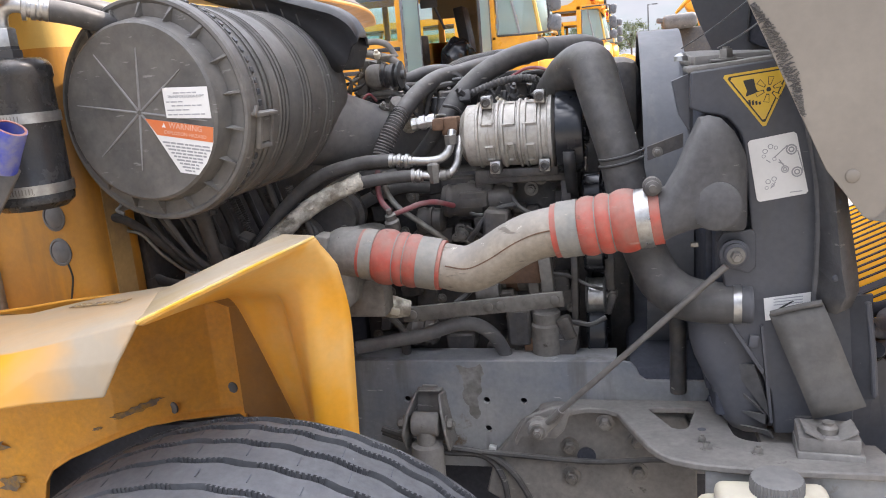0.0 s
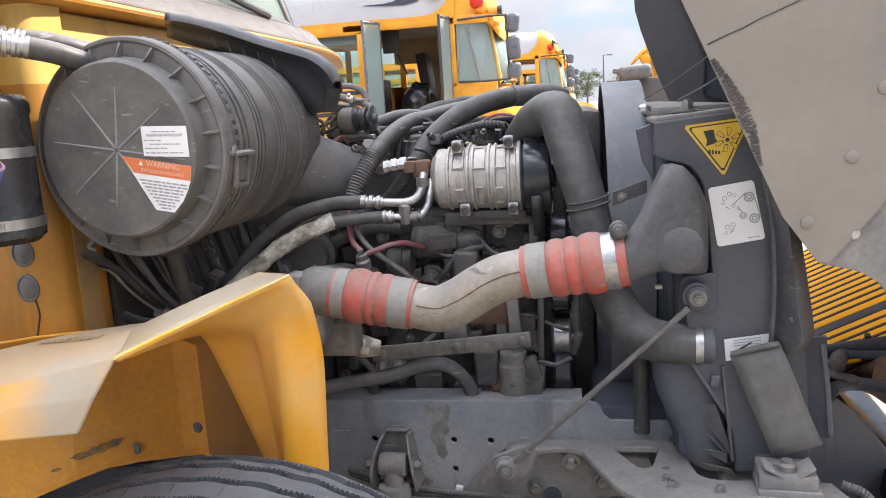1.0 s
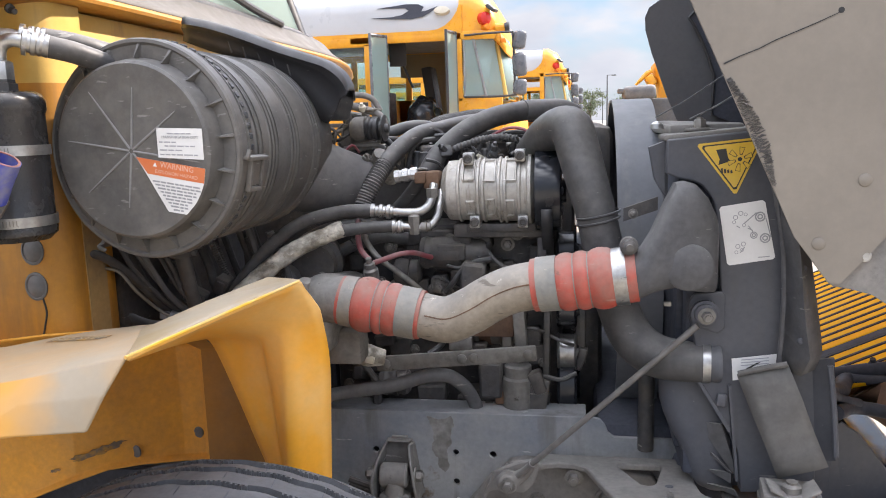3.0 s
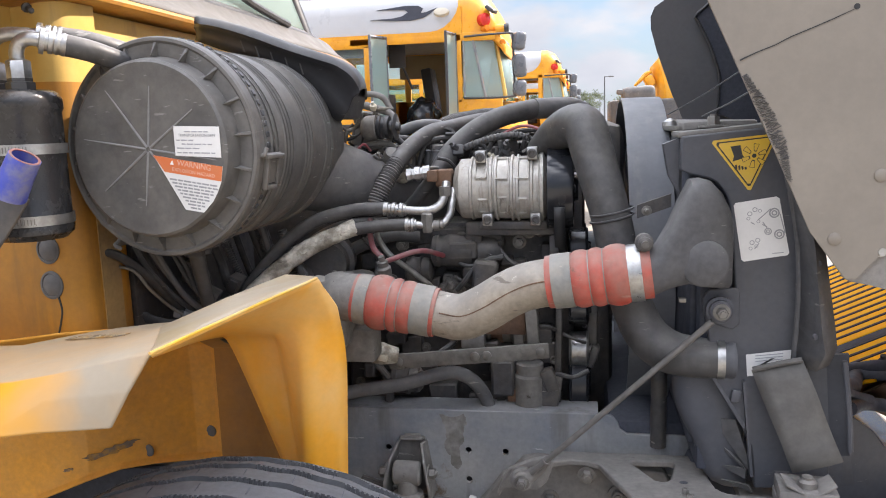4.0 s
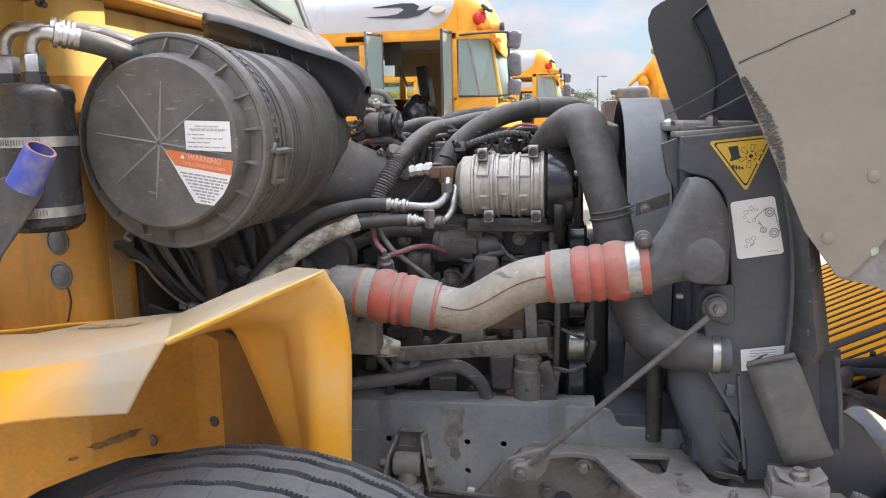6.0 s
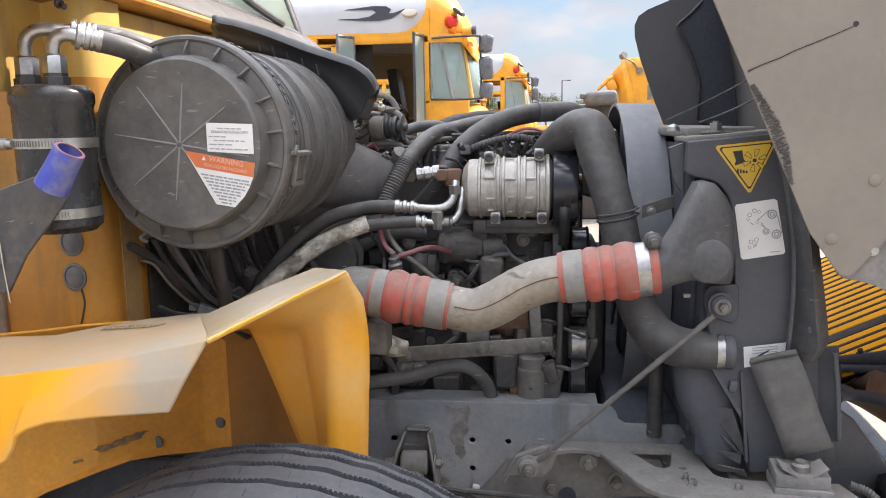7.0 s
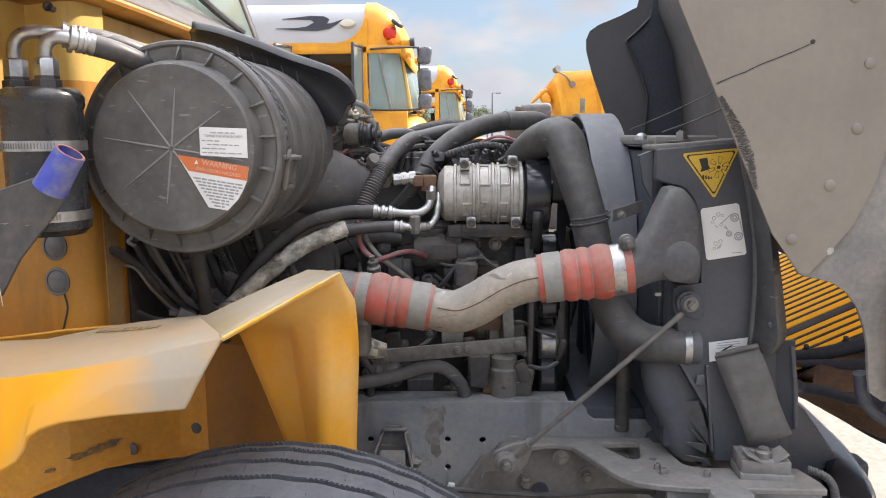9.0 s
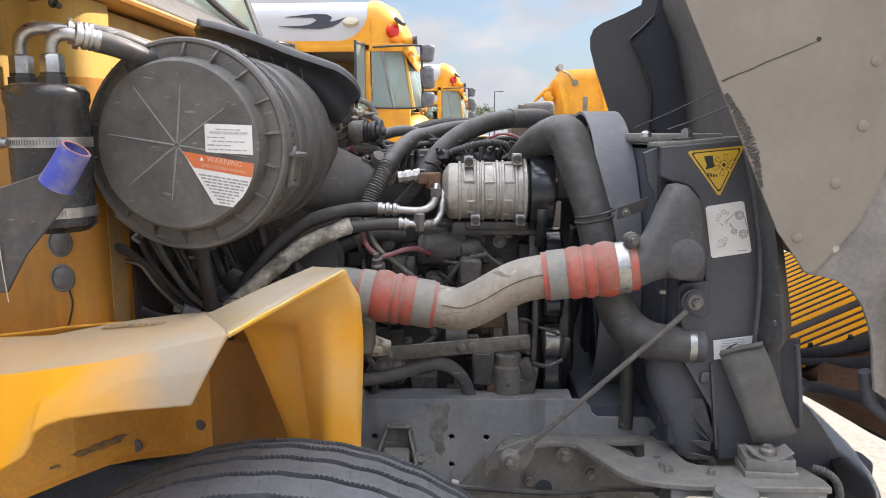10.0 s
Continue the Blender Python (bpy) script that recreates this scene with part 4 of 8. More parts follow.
words(warn, "letters", "EXPLOSION HAZARD", tuple(on_cap(0.081, -0.0385, 0.002)), (90, 9.5, -5.74), 0.0078, M_FADEDINK, 0.076)
cap_sheet("warning_triangle", [(0.040, -0.0245), (0.047, -0.0255), (0.0445, -0.0185)], 0.0018, M_WHITE, "", warn)
for i in range(9):
    v = -0.046 - 0.0058 * i
    u0, u1 = 0.037 + 0.0042 * i, 0.122 - 0.0042 * i + (0.004 if i % 2 else 0)
    u = u0
    while u < u1 - 0.003:
        e = min(u1, u + random.uniform(0.005, 0.015))
        cap_sheet("print_bar", [(u, v - 0.155 * (u - u0)), (e, v - 0.155 * (e - u0)), (e, v - 0.155 * (e - u0) - 0.0027), (u, v - 0.155 * (u - u0) - 0.0027)], 0.0012, M_INK, "", warn)
        u = e + 0.0020
bm = B()
tube(bm, [HUB + AX * 0.33 + Vector((0.03, 0, -0.03)), (-0.61, 1.53, 1.352), (-0.53, 1.62, 1.315), (-0.45, 1.71, 1.275), (-0.36, 1.80, 1.25)], [0.085, 0.082, 0.072, 0.066, 0.064], 28)
part("outlet_duct", bm, M_DUCT, cleaner, "grey moulded outlet duct")
bm = B()
tube(bm, [(-0.775, 1.30, 1.262), (-0.775, 1.31, 1.225), (-0.772, 1.33, 1.14), (-0.77, 1.36, 1.06), (-0.75, 1.40, 1.02)], [0.020, 0.0155, 0.0135, 0.0145, 0.0145], 16)
block(bm, (-0.770, 1.315, 1.215), (0.050, 0.012, 0.010), (0, -10, 0), 0.003)
lathe(bm, (-0.775, 1.305, 1.212), (0, 0, 1), [(0, 0.018), (0.004, 0.020), (0.026, 0.020), (0.030, 0.018)], 16)
part("drain_tube", bm, M_RUBBER, cleaner, "black rubber drain tube")

# inlet hood above the canister
inlet = thing("air_inlet", (-0.65, 1.5, 1.4), "black moulded air inlet hood above the canister", "air inlet")
EDGE_TOP = [(-0.806, 1.664), (-0.752, 1.652), (-0.685, 1.629), (-0.614, 1.601), (-0.556, 1.581), (-0.520, 1.567), (-0.493, 1.547), (-0.480, 1.526), (-0.477, 1.511)]
EDGE_LOW = [(-0.822, 1.628), (-0.766, 1.606), (-0.702, 1.585), (-0.640, 1.560), (-0.592, 1.532), (-0.566, 1.497), (-0.548, 1.470), (-0.534, 1.456), (-0.524, 1.456)]
top, low = curve_points([(x, 0, z) for x, z in EDGE_TOP], 4), curve_points([(x, 0, z) for x, z in EDGE_LOW], 4)
rows = []
for a, b in zip(top, low):
    drop = a.lerp(b, 0.16)
    rows.append([(b.x, 1.478, b.z), (a.x + (b.x - a.x) * 0.62, 1.472, a.z + (b.z - a.z) * 0.62), (drop.x - 0.010, 1.468, drop.z - 0.004), (drop.x, 1.452, drop.z), (a.x + 0.001, 1.444, a.z - 0.006), (a.x, 1.447, a.z + 0.001), (a.x - 0.002, 1.462, a.z + 0.005), (a.x - 0.008, 1.52, a.z + 0.006), (a.x - 0.03, 1.60, a.z - 0.012)])
bm = B()
sheet(bm, rows)
cover = part("cover", bm, M_INLET, inlet, "black plastic cover with a rolled lip", sharp=60)
shell(cover, 0.004)
bm = B()
plate(bm, xz(1.484, (-0.78, 1.60), (-0.66, 1.575), (-0.56, 1.555), (-0.505, 1.520), (-0.512, 1.492), (-0.524, 1.458), (-0.536, 1.458), (-0.566, 1.50), (-0.60, 1.53), (-0.70, 1.575)), (0, 0.13, 0))
soften(part("throat", bm, M_INLET, inlet), 0.006)
for k in range(5):
    bm = B()
    x = -0.722 + 0.030 * k
    tube(bm, [(x, 1.468, 1.612 - 0.42 * (x + 0.70)), (x + 0.004, 1.472, 1.590 - 0.42 * (x + 0.70))], 0.003, 8, 2)
    part("moulded_tab", bm, M_INLET, inlet)

# ---- refrigerant receiver at the cowl ----
DX, DY = -0.928, 1.072
drier = thing("receiver_drier", (DX, DY, 1.28), "black refrigerant receiver bottle strapped to the cowl", "receiver drier")
bm = B()
lathe(bm, (DX, DY, 0), (0, 0, 1), [(1.282, 0.0), (1.282, 0.050), (1.292, 0.061), (1.302, 0.0625), (1.306, 0.0605), (1.482, 0.0605), (1.488, 0.0635), (1.502, 0.0635), (1.512, 0.058), (1.516, 0.050), (1.516, 0)], 48)
part("bottle", bm, M_BOTTLE, drier, "black speckled steel bottle")
for z in (1.314, 1.425):
    bm = B()
    ring(bm, (DX, DY, z - 0.008), (0, 0, 1), 0.0635, 0.0605, 0.016, 48)
    strap = part("strap", bm, M_STEEL, drier, "bright slotted hose clamp")
    bm = B()
    for k in range(26):
        a = radians(205 + 4.2 * k)
        block(bm, (DX + 0.0637 * math.cos(a), DY + 0.0637 * math.sin(a), z), (0.0012, 0.0014, 0.009), (0, 0, math.degrees(a)), 0)
    part("slot", bm, M_BOLT, strap)
bm = B()
lathe(bm, (DX - 0.055, DY - 0.045, 1.425), (1, -0.3, 0), [(-0.014, 0.009), (0.004, 0.009), (0.006, 0.006), (0.016, 0.006)], 12)
part("clamp_screw", bm, M_STEEL, drier)
for x, y in ((-0.962, 1.067), (-0.904, 1.050)):
    bm = B()
    lathe(bm, (x, y, 0), (0, 0, 1), [(1.512, 0.021), (1.527, 0.021), (1.528, 0.018), (1.533, 0.018)], 6)
    part("port", bm, M_BLACK, drier)
    bm = B()
    lathe(bm, (x, y, 0), (0, 0, 1), [(1.530, 0.0), (1.530, 0.0178), (1.558, 0.0178), (1.560, 0.0162), (1.562, 0.012), (1.562, 0)], 6)
    part("nut", bm, M_STEEL, drier, "zinc hexagon nut")
for line, crimp_at, way in (([(-0.9620, 1.067, 1.548), (-0.9625, 1.067, 1.578), (-0.955, 1.069, 1.595), (-0.938, 1.073, 1.603), (-0.915, 1.082, 1.603), (-0.892, 1.094, 1.600)], (-0.898, 1.092, 1.601), (0.86, 0.46, -0.10)),
                            ([(-0.904, 1.050, 1.548), (-0.9045, 1.050, 1.572), (-0.898, 1.051, 1.586), (-0.885, 1.054, 1.592), (-0.870, 1.060, 1.590), (-0.862, 1.065, 1.588)], (-0.872, 1.060, 1.590), (0.80, 0.56, -0.20))):
    bm = B()
    tube(bm, line, 0.0108, 16)
    part("elbow", bm, M_STEEL, drier, "bright bent metal elbow")
    o, w = Vector(crimp_at), Vector(way).normalized()
    bm = B()
    lathe(bm, o, w, [(0, 0.012), (0.002, 0.0205), (0.008, 0.0205), (0.0085, 0.0150), (0.013, 0.0150), (0.014, 0.0182), (0.020, 0.0182), (0.022, 0.0166), (0.026, 0.0182), (0.030, 0.0166), (0.034, 0.0182), (0.038, 0.0176), (0.039, 0.015)], 24)
    part("crimp", bm, M_STEEL, drier, "crimped bright ferrule")
    bm = B()
    tube(bm, [o + w * 0.034, o + w * 0.07 + Vector((0, 0.006, -0.002)), o + w * 0.11 + Vector((-0.006, 0.03, -0.010)), o + w * 0.13 + Vector((-0.006, 0.09, -0.022)), o + w * 0.14 + Vector((0.0, 0.20, -0.05))], 0.0172, 14)
    part("hose", bm, M_RUBBER, drier, "black refrigerant hose")

# ---- loose blue hose end on its dark bracket ----
holder = thing("hose_bracket", (-0.95, 0.93, 1.2), "dark steel bracket with a bolt beside the receiver", "bracket")
bm = B()
plate(bm, xz(0.936, (-1.10, 1.36), (-0.965, 1.352), (-0.866, 1.384), (-0.826, 1.356), (-0.85, 1.325), (-0.905, 1.262), (-0.938, 1.206), (-1.10, 1.20)), (0, 0.006, 0))
soften(part("web", bm, M_BLOCK, holder, "dark scuffed steel plate"), 0.002)
bm = B()
hexbolt(bm, (-0.952, 0.936, 1.261), (0, -1, 0), 0.008)
part("bolt", bm, M_BOLT, holder)
bm = B()
tube(bm, [(-0.947, 0.933, 1.33), (-0.942, 0.932, 1.29), (-0.94, 0.932, 1.25), (-0.937, 0.934, 1.20), (-0.936, 0.934, 1.192)], 0.0007, 6)
part("string", bm, M_BEIGE, holder, "thin pale string")
bluehose = thing("blue_hose", (-0.84, 0.92, 1.34), "short blue silicone hose stub with red inside, on the bracket", "hose")
o, w = Vector((-0.8465, 0.924, 1.3650)), Vector((0.565, -0.06, 0.823)).normalized()
bm = B()
u, v, _ = frame_of(w)
loops = []
for d, r in ((0, 0.0245), (0.030, 0.0225), (0.063, 0.0215), (0.063, 0.0180), (0.002, 0.0180)):
    loops.append([bm.verts.new(o + w * d + (u * math.cos(a) + v * math.sin(a)) * r) for a in (2 * math.pi * k / 32 for k in range(32))])
for a, b in zip(loops, loops[1:]):
    for k in range(32):
        bm.faces.new((a[k], a[(k + 1) % 32], b[(k + 1) % 32], b[k]))
part("sleeve", bm, M_BLUE, bluehose, "scuffed blue outer sleeve")
bm = B()
ring(bm, o + w * 0.0624, w, 0.0206, 0.0172, 0.0012, 32)
lathe(bm, o, w, [(0.03, 0.0), (0.03, 0.0178), (0.031, 0.0178)], 32)
part("liner", bm, M_RED, bluehose, "dark red lining")

# ---- frame rail ----
def pierced(bm, outline, holes, y, thick, seg=16):
    """A sheet in the x-z plane with round holes right through it."""
    def loop(pts):
        vs = [bm.verts.new((x, y, z)) for x, z in pts]
        return [bm.edges.new((vs[k], vs[(k + 1) % len(vs)])) for k in range(len(vs))]
    es = loop(outline)
    for cx, cz, r in holes:
        es += loop([(cx + r * math.cos(2 * math.pi * k / seg), cz + r * math.sin(2 * math.pi * k / seg)) for k in range(seg)])
    g = bmesh.ops.triangle_fill(bm, edges=es, use_beauty=True, use_dissolve=False)
    fs = [f for f in g["geom"] if isinstance(f, bmesh.types.BMFace)]
    e = bmesh.ops.extrude_face_region(bm, geom=fs)
    bmesh.ops.translate(bm, verts=[v for v in e["geom"] if isinstance(v, bmesh.types.BMVert)], vec=(0, thick, 0))
    bmesh.ops.recalc_face_normals(bm, faces=bm.faces)
    return bm


RAIL_HOLES = [(-0.292, 0.756, 0.0068), (-0.292, 0.690, 0.0068), (-0.213, 0.755, 0.0068), (-0.321, 0.742, 0.0068), (-0.466, 0.756, 0.0068), (-0.425, 0.757, 0.0068), (-0.60, 0.75, 0.0068)]
RAIL_LINE = [(-1.6, 0.845), (-0.01, 0.845), (0.008, 0.841), (0.018, 0.829), (0.024, 0.813), (0.036, 0.804), (0.150, 0.803), (0.170, 0.797), (0.180, 0.780), (0.180, 0.60), (-1.6, 0.60)]
rails = []
for name, y, t, d in (("frame_rail", 1.50, 0.009, 0.075), ("frame_rail", 2.351, 0.009, -0.066)):
    rail = thing(name, (-0.7, y, 0.6), "dusty dark grey steel frame rail with bolt holes", "frame rail", "chassis rails")
    rails.append(rail)
    bm = B()
    pierced(bm, RAIL_LINE, RAIL_HOLES, y, t)
    soften(part("web", bm, M_RAIL, rail), 0.0015, 1)
    bm = B()
    block(bm, (-0.81, y + d / 2 + 0.005, 0.839), (1.58, abs(d), 0.009), (0, 0, 0), 0.002)
    block(bm, (-0.71, y + d / 2 + 0.005, 0.605), (1.78, abs(d), 0.009), (0, 0, 0), 0.002)
    part("flange", bm, M_RAIL, rail)

for c, s, lab in (((0.08, 1.925, 0.70), (0.16, 0.83, 0.26), "black front crossmember between the frame rails"), ((0.27, 1.96, 0.71), (0.24, 1.06, 0.14), "black crossmember under the radiator"), ((-0.60, 1.925, 0.58), (0.14, 0.83, 0.12), "black rear crossmember between the frame rails")):
    bm = B()
    block(bm, c, s, (0, 0, 0), 0.02)
    solo("crossmember", bm, M_SHADOWED, lab, "crossmember", "", "crossmembers")
bm = B()
block(bm, (-0.55, 1.95, 0.43), (0.12, 1.70, 0.13), (0, 0, 0), 0.03)
solo("front_axle", bm, M_SHADOWED, "black forged front axle beam under the engine", "axle")
# added dark sheet that hides the bright ground under the rail
bm = B()
block(bm, (-0.80, 1.66, 0.46), (2.10, 0.02, 0.46), (0, 0, 0), 0.005)
solo("under_rail_dark_sheet", bm, M_SHADOWED, "dark sheet added below the frame rail against bright ground", "shield")
copy_thing(wheel, pose(WX, 3.0, 0.0, 0, 0, 180))
for y in (1.54, 2.31):
    bm = B()
    block(bm, (0.42, y, 0.60), (0.48, 0.07, 0.20), (0, 0, 0), 0.012)
    solo("frame_horn", bm, M_SHADOWED, "black frame horn carrying the bumper", "frame", "", "frame horns")

# shock absorber on the rail
shock = thing("shock_absorber", (-0.411, 1.44, 0.4), "dusty shock absorber bolted in a bracket on the frame rail", "shock absorber")
bm = B()
for s in (-1, 1):
    x0, x1 = -0.411 + s * 0.022, -0.411 + s * 0.043
    plate(bm, [(x1, 1.50, 0.664), (x0 + s * 0.004, 1.50, 0.778), (x0, 1.462, 0.784), (x0 + s * 0.012, 1.425, 0.758), (x1, 1.410, 0.716), (x1, 1.43, 0.672)], (s * 0.006, 0, 0))
plate(bm, xz(1.492, (-0.462, 0.664), (-0.360, 0.664), (-0.383, 0.785), (-0.392, 0.785), (-0.394, 0.792), (-0.428, 0.792), (-0.430, 0.785), (-0.439, 0.785)), (0, 0.007, 0))
plate(bm, [(-0.434, 1.474, 0.784), (-0.388, 1.474, 0.784), (-0.384, 1.50, 0.781), (-0.438, 1.50, 0.781)], (0, 0, 0.005))
soften(part("yoke", bm, M_BRACKET, shock, "folded steel yoke"), 0.002)
bm = B()
lathe(bm, (-0.466, 1.435, 0.731), (1, 0, 0), [(0.026, 0.020), (0.030, 0.025), (0.080, 0.025), (0.084, 0.020)], 24)
part("bush", bm, M_BRACKET, shock, "rubber bush")
for x, s in ((-0.456, -1), (-0.366, 1)):
    bm = B()
    hexbolt(bm, (x, 1.435, 0.731), (s, 0, 0), 0.012, True, 0.012)
    part("bolt", bm, M_BOLT, shock)
bm = B()
lathe(bm, (-0.411, 1.43, 0), (0, 0, 1), [(0.35, 0.034), (0.675, 0.034), (0.688, 0.032), (0.692, 0.02), (0.72, 0.02)], 28)
part("dust_tube", bm, M_BRACKET, shock, "dusty grey shock tube")

# ---- front hanger casting, stay rod, isolator ----
hanger = thing("front_hanger", (0.0, 1.42, 0.55), "dusty cast front hanger bolted to the frame rail", "bracket")
bm = B()
plate(bm, xz(1.468, (-0.276, 0.644), (-0.243, 0.682), (-0.217, 0.719), (-0.200, 0.722), (-0.175, 0.753), (-0.146, 0.759), (-0.103, 0.755), (0.009, 0.749), (0.109, 0.737), (0.13, 0.70), (0.13, 0.55), (-0.20, 0.50), (-0.30, 0.56)), (0, 0.031, 0))
soften(part("base_plate", bm, M_BRACKET, hanger, "dusty base plate"), 0.004)
bm = B()
plate(bm, xz(1.392, (-0.222, 0.716), (-0.205, 0.727), (-0.140, 0.726), (-0.122, 0.744), (-0.108, 0.786), (-0.122, 0.796), (-0.150, 0.790), (-0.196, 0.770)), (0, 0.012, 0))
plate(bm, [(-0.222, 1.392, 0.716), (-0.196, 1.392, 0.770), (-0.180, 1.47, 0.756), (-0.217, 1.47, 0.717)], (0.004, 0, -0.008))
soften(part("eye_lug", bm, M_BRACKET, hanger, "tan folded lug under the rod eye"), 0.003)
bm = B()
outer = [(-0.118, 1.484), (0.170, 1.482), (0.177, 1.474), (0.176, 1.41), (0.174, 1.352), (0.178, 1.308), (0.184, 1.296), (0.194, 1.286), (0.213, 1.279), (0.264, 1.276), (0.392, 1.276), (0.402, 1.20), (0.398, 1.160), (0.200, 1.165), (0.147, 1.171), (0.102, 1.181), (0.066, 1.197), (0.046, 1.219), (0.030, 1.250), (0.012, 1.302), (-0.008, 1.364), (-0.022, 1.412), (-0.045, 1.428), (-0.075, 1.432), (-0.105, 1.420), (-0.122, 1.405)]
hole = [(0.039, 1.428), (0.043, 1.438), (0.052, 1.441), (0.114, 1.442), (0.122, 1.438), (0.123, 1.430), (0.105, 1.345), (0.099, 1.334), (0.088, 1.330), (0.076, 1.336)]


def arm_z(y):
    """Height of the arm's top at depth y."""
    return 0.778 + 0.1 * (1.40 - y)


es = []
for pts in (outer, hole):
    vs = [bm.verts.new((x, y, arm_z(y))) for x, y in pts]
    es += [bm.edges.new((vs[k], vs[(k + 1) % len(vs)])) for k in range(len(vs))]
g = bmesh.ops.triangle_fill(bm, edges=es, use_beauty=True, use_dissolve=False)
e = bmesh.ops.extrude_face_region(bm, geom=[f for f in g["geom"] if isinstance(f, bmesh.types.BMFace)])
bmesh.ops.translate(bm, verts=[v for v in e["geom"] if isinstance(v, bmesh.types.BMVert)], vec=(0, 0, -0.013))
bmesh.ops.recalc_face_normals(bm, faces=bm.faces)
soften(part("arm", bm, M_BRACKET, hanger, "level cast arm with a triangular window"), 0.003, 2, 50)
bm = B()
plate(bm, [(0.118, 1.186, 0.795), (0.396, 1.176, 0.795), (0.396, 1.176, 0.60), (0.118, 1.186, 0.60)], (0, 0.010, 0))
part("front_flange", bm, M_RAIL, hanger, "blue-grey flange turned down under the arm")
for c, s, r in (((0.31, 1.335, 0.752), (0.17, 0.13, 0.02), 0), ((0.15, 1.43, 0.735), (0.03, 0.08, 0.07), 0)):
    bm = B()
    block(bm, c, s, (0, r, 0), 0.006)
    part("rib", bm, M_BRACKET, hanger)
for x, y, z, s in ((-0.119, 1.466, 0.672, 0.013), (-0.118, 1.466, 0.605, 0.013), (0.017, 1.466, 0.688, 0.013), (0.016, 1.466, 0.62, 0.013), (-0.045, 1.430, 0.744, 0.012)):
    bm = B()
    hexbolt(bm, (x, y, z), (0, -1, 0), s, True, 0.014)
    part("bolt", bm, M_BOLT, hanger, "dirty hexagon bolt")
bm = B()
ring(bm, (-0.086, 1.4665, 0.652), (0, -1, 0), 0.019, 0.0125, 0.003, 24)
lathe(bm, (-0.086, 1.467, 0.652), (0, -1, 0), [(0, 0.013), (0.001, 0.013)], 24)
part("oval_hole", bm, M_SHADOWED, hanger)
for x, y, r in ((0.127, 1.243, 0.008), (0.204, 1.229, 0.007), (0.121, 1.272, 0.006)):
    bm = B()
    hexbolt(bm, (x, y, arm_z(y) - 0.001), (0.05, 0.1, 1), r)
    part("bolt", bm, M_BOLT, hanger)
for x, y in ((0.126, 1.329),):
    bm = B()
    lathe(bm, (x, y, arm_z(y) - 0.001), (0, 0.1, 1), [(0, 0.0075), (0.0014, 0.0075), (0.0015, 0.0)], 16)
    part("slot", bm, M_SHADOWED, hanger, "dark round hole")
bm = B()
tube(bm, [(-0.30, 1.455, 0.66), (-0.17, 1.452, 0.652), (-0.06, 1.45, 0.648), (0.06, 1.43, 0.668), (0.14, 1.36, 0.70)], 0.006, 8)
part("brake_line", bm, M_RUBBER, hanger, "thin black line clipped to the casting")
bm = B()
tube(bm, [(-0.52, 1.47, 0.70), (-0.40, 1.468, 0.665), (-0.30, 1.46, 0.655), (-0.24, 1.45, 0.62), (-0.20, 1.45, 0.55)], 0.007, 8)
tube(bm, [(-0.52, 1.475, 0.69), (-0.40, 1.472, 0.65), (-0.30, 1.465, 0.645), (-0.26, 1.455, 0.60), (-0.25, 1.45, 0.52)], 0.007, 8)
solo("air_line", bm, M_RUBBER, "two dusty black air lines along the frame rail", "hose")

# wet stain and tie clip on the rail
bm = B()
random.seed(44)
edge = [(-0.352, 0.835), (-0.338, 0.80), (-0.343, 0.77), (-0.330, 0.745), (-0.326, 0.72), (-0.315, 0.712), (-0.306, 0.73), (-0.311, 0.76), (-0.300, 0.785), (-0.293, 0.815), (-0.300, 0.838)]
for _ in range(3):
    finer = []
    for k, (x, z) in enumerate(edge):
        u, w = edge[(k + 1) % len(edge)]
        reach = 0.13 * (abs(u - x) + abs(w - z))
        finer += [(x, z), ((x + u) / 2 + random.uniform(-reach, reach), (z + w) / 2 + random.uniform(-reach, reach))]
    edge = finer
plate(bm, [(x, 1.4992, z) for x, z in edge], (0, -0.0006, 0))
part("oil_stain", bm, M_STAIN, rails[0], "brown oily stain")
bm = B()
block(bm, (-0.285, 1.49, 0.648), (0.016, 0.014, 0.018), (0, 12, 0), 0.003)
part("tie_clip", bm, M_WHITE, rails[0], "white plastic tie clip")

rod = thing("stay_rod", (0.0, 1.33, 0.75), "thin steel stay rod from hanger to radiator", "stay rod")
P0, P1 = Vector((-0.160, 1.350, 0.772)), Vector((0.172, 1.281, 1.108))
bm = B()
tube(bm, [P0.lerp(P1, 0.03), P0.lerp(P1, 0.5), P0.lerp(P1, 0.97)], 0.0056, 12, 3)
part("rod", bm, M_ROD, rod, "dull steel rod")
for p, lab in ((Vector((-0.169, 1.365, 0.760)), "lower"), (Vector((0.176, 1.292, 1.115)), "upper")):
    bm = B()
    lathe(bm, p + Vector((0, 0.012, 0)), (0, -1, 0), [(0, 0.021), (0.004, 0.0235), (0.012, 0.0235), (0.013, 0.019), (0.020, 0.019), (0.023, 0.016)], 28)
    eye = part("eye", bm, M_BRACKET if lab == "lower" else M_RAD, rod, "rubber-bushed rod eye")
    bm = B()
    hexbolt(bm, p + Vector((0, -0.012, 0)), (0, -1, 0), 0.0095, True, 0.012)
    part("nut", bm, M_BOLT, eye)
    if lab == "lower":
        bm = B()
        tube(bm, [p, p + Vector((0.03, 0.0, 0.02)), P0.lerp(P1, 0.12)], [0.016, 0.011, 0.008], 12)
        part("neck", bm, M_BRACKET, eye)
mount = thing("radiator_mount", (0.31, 1.25, 0.77), "dusty rubber and steel radiator mount on the hanger arm", "mount")
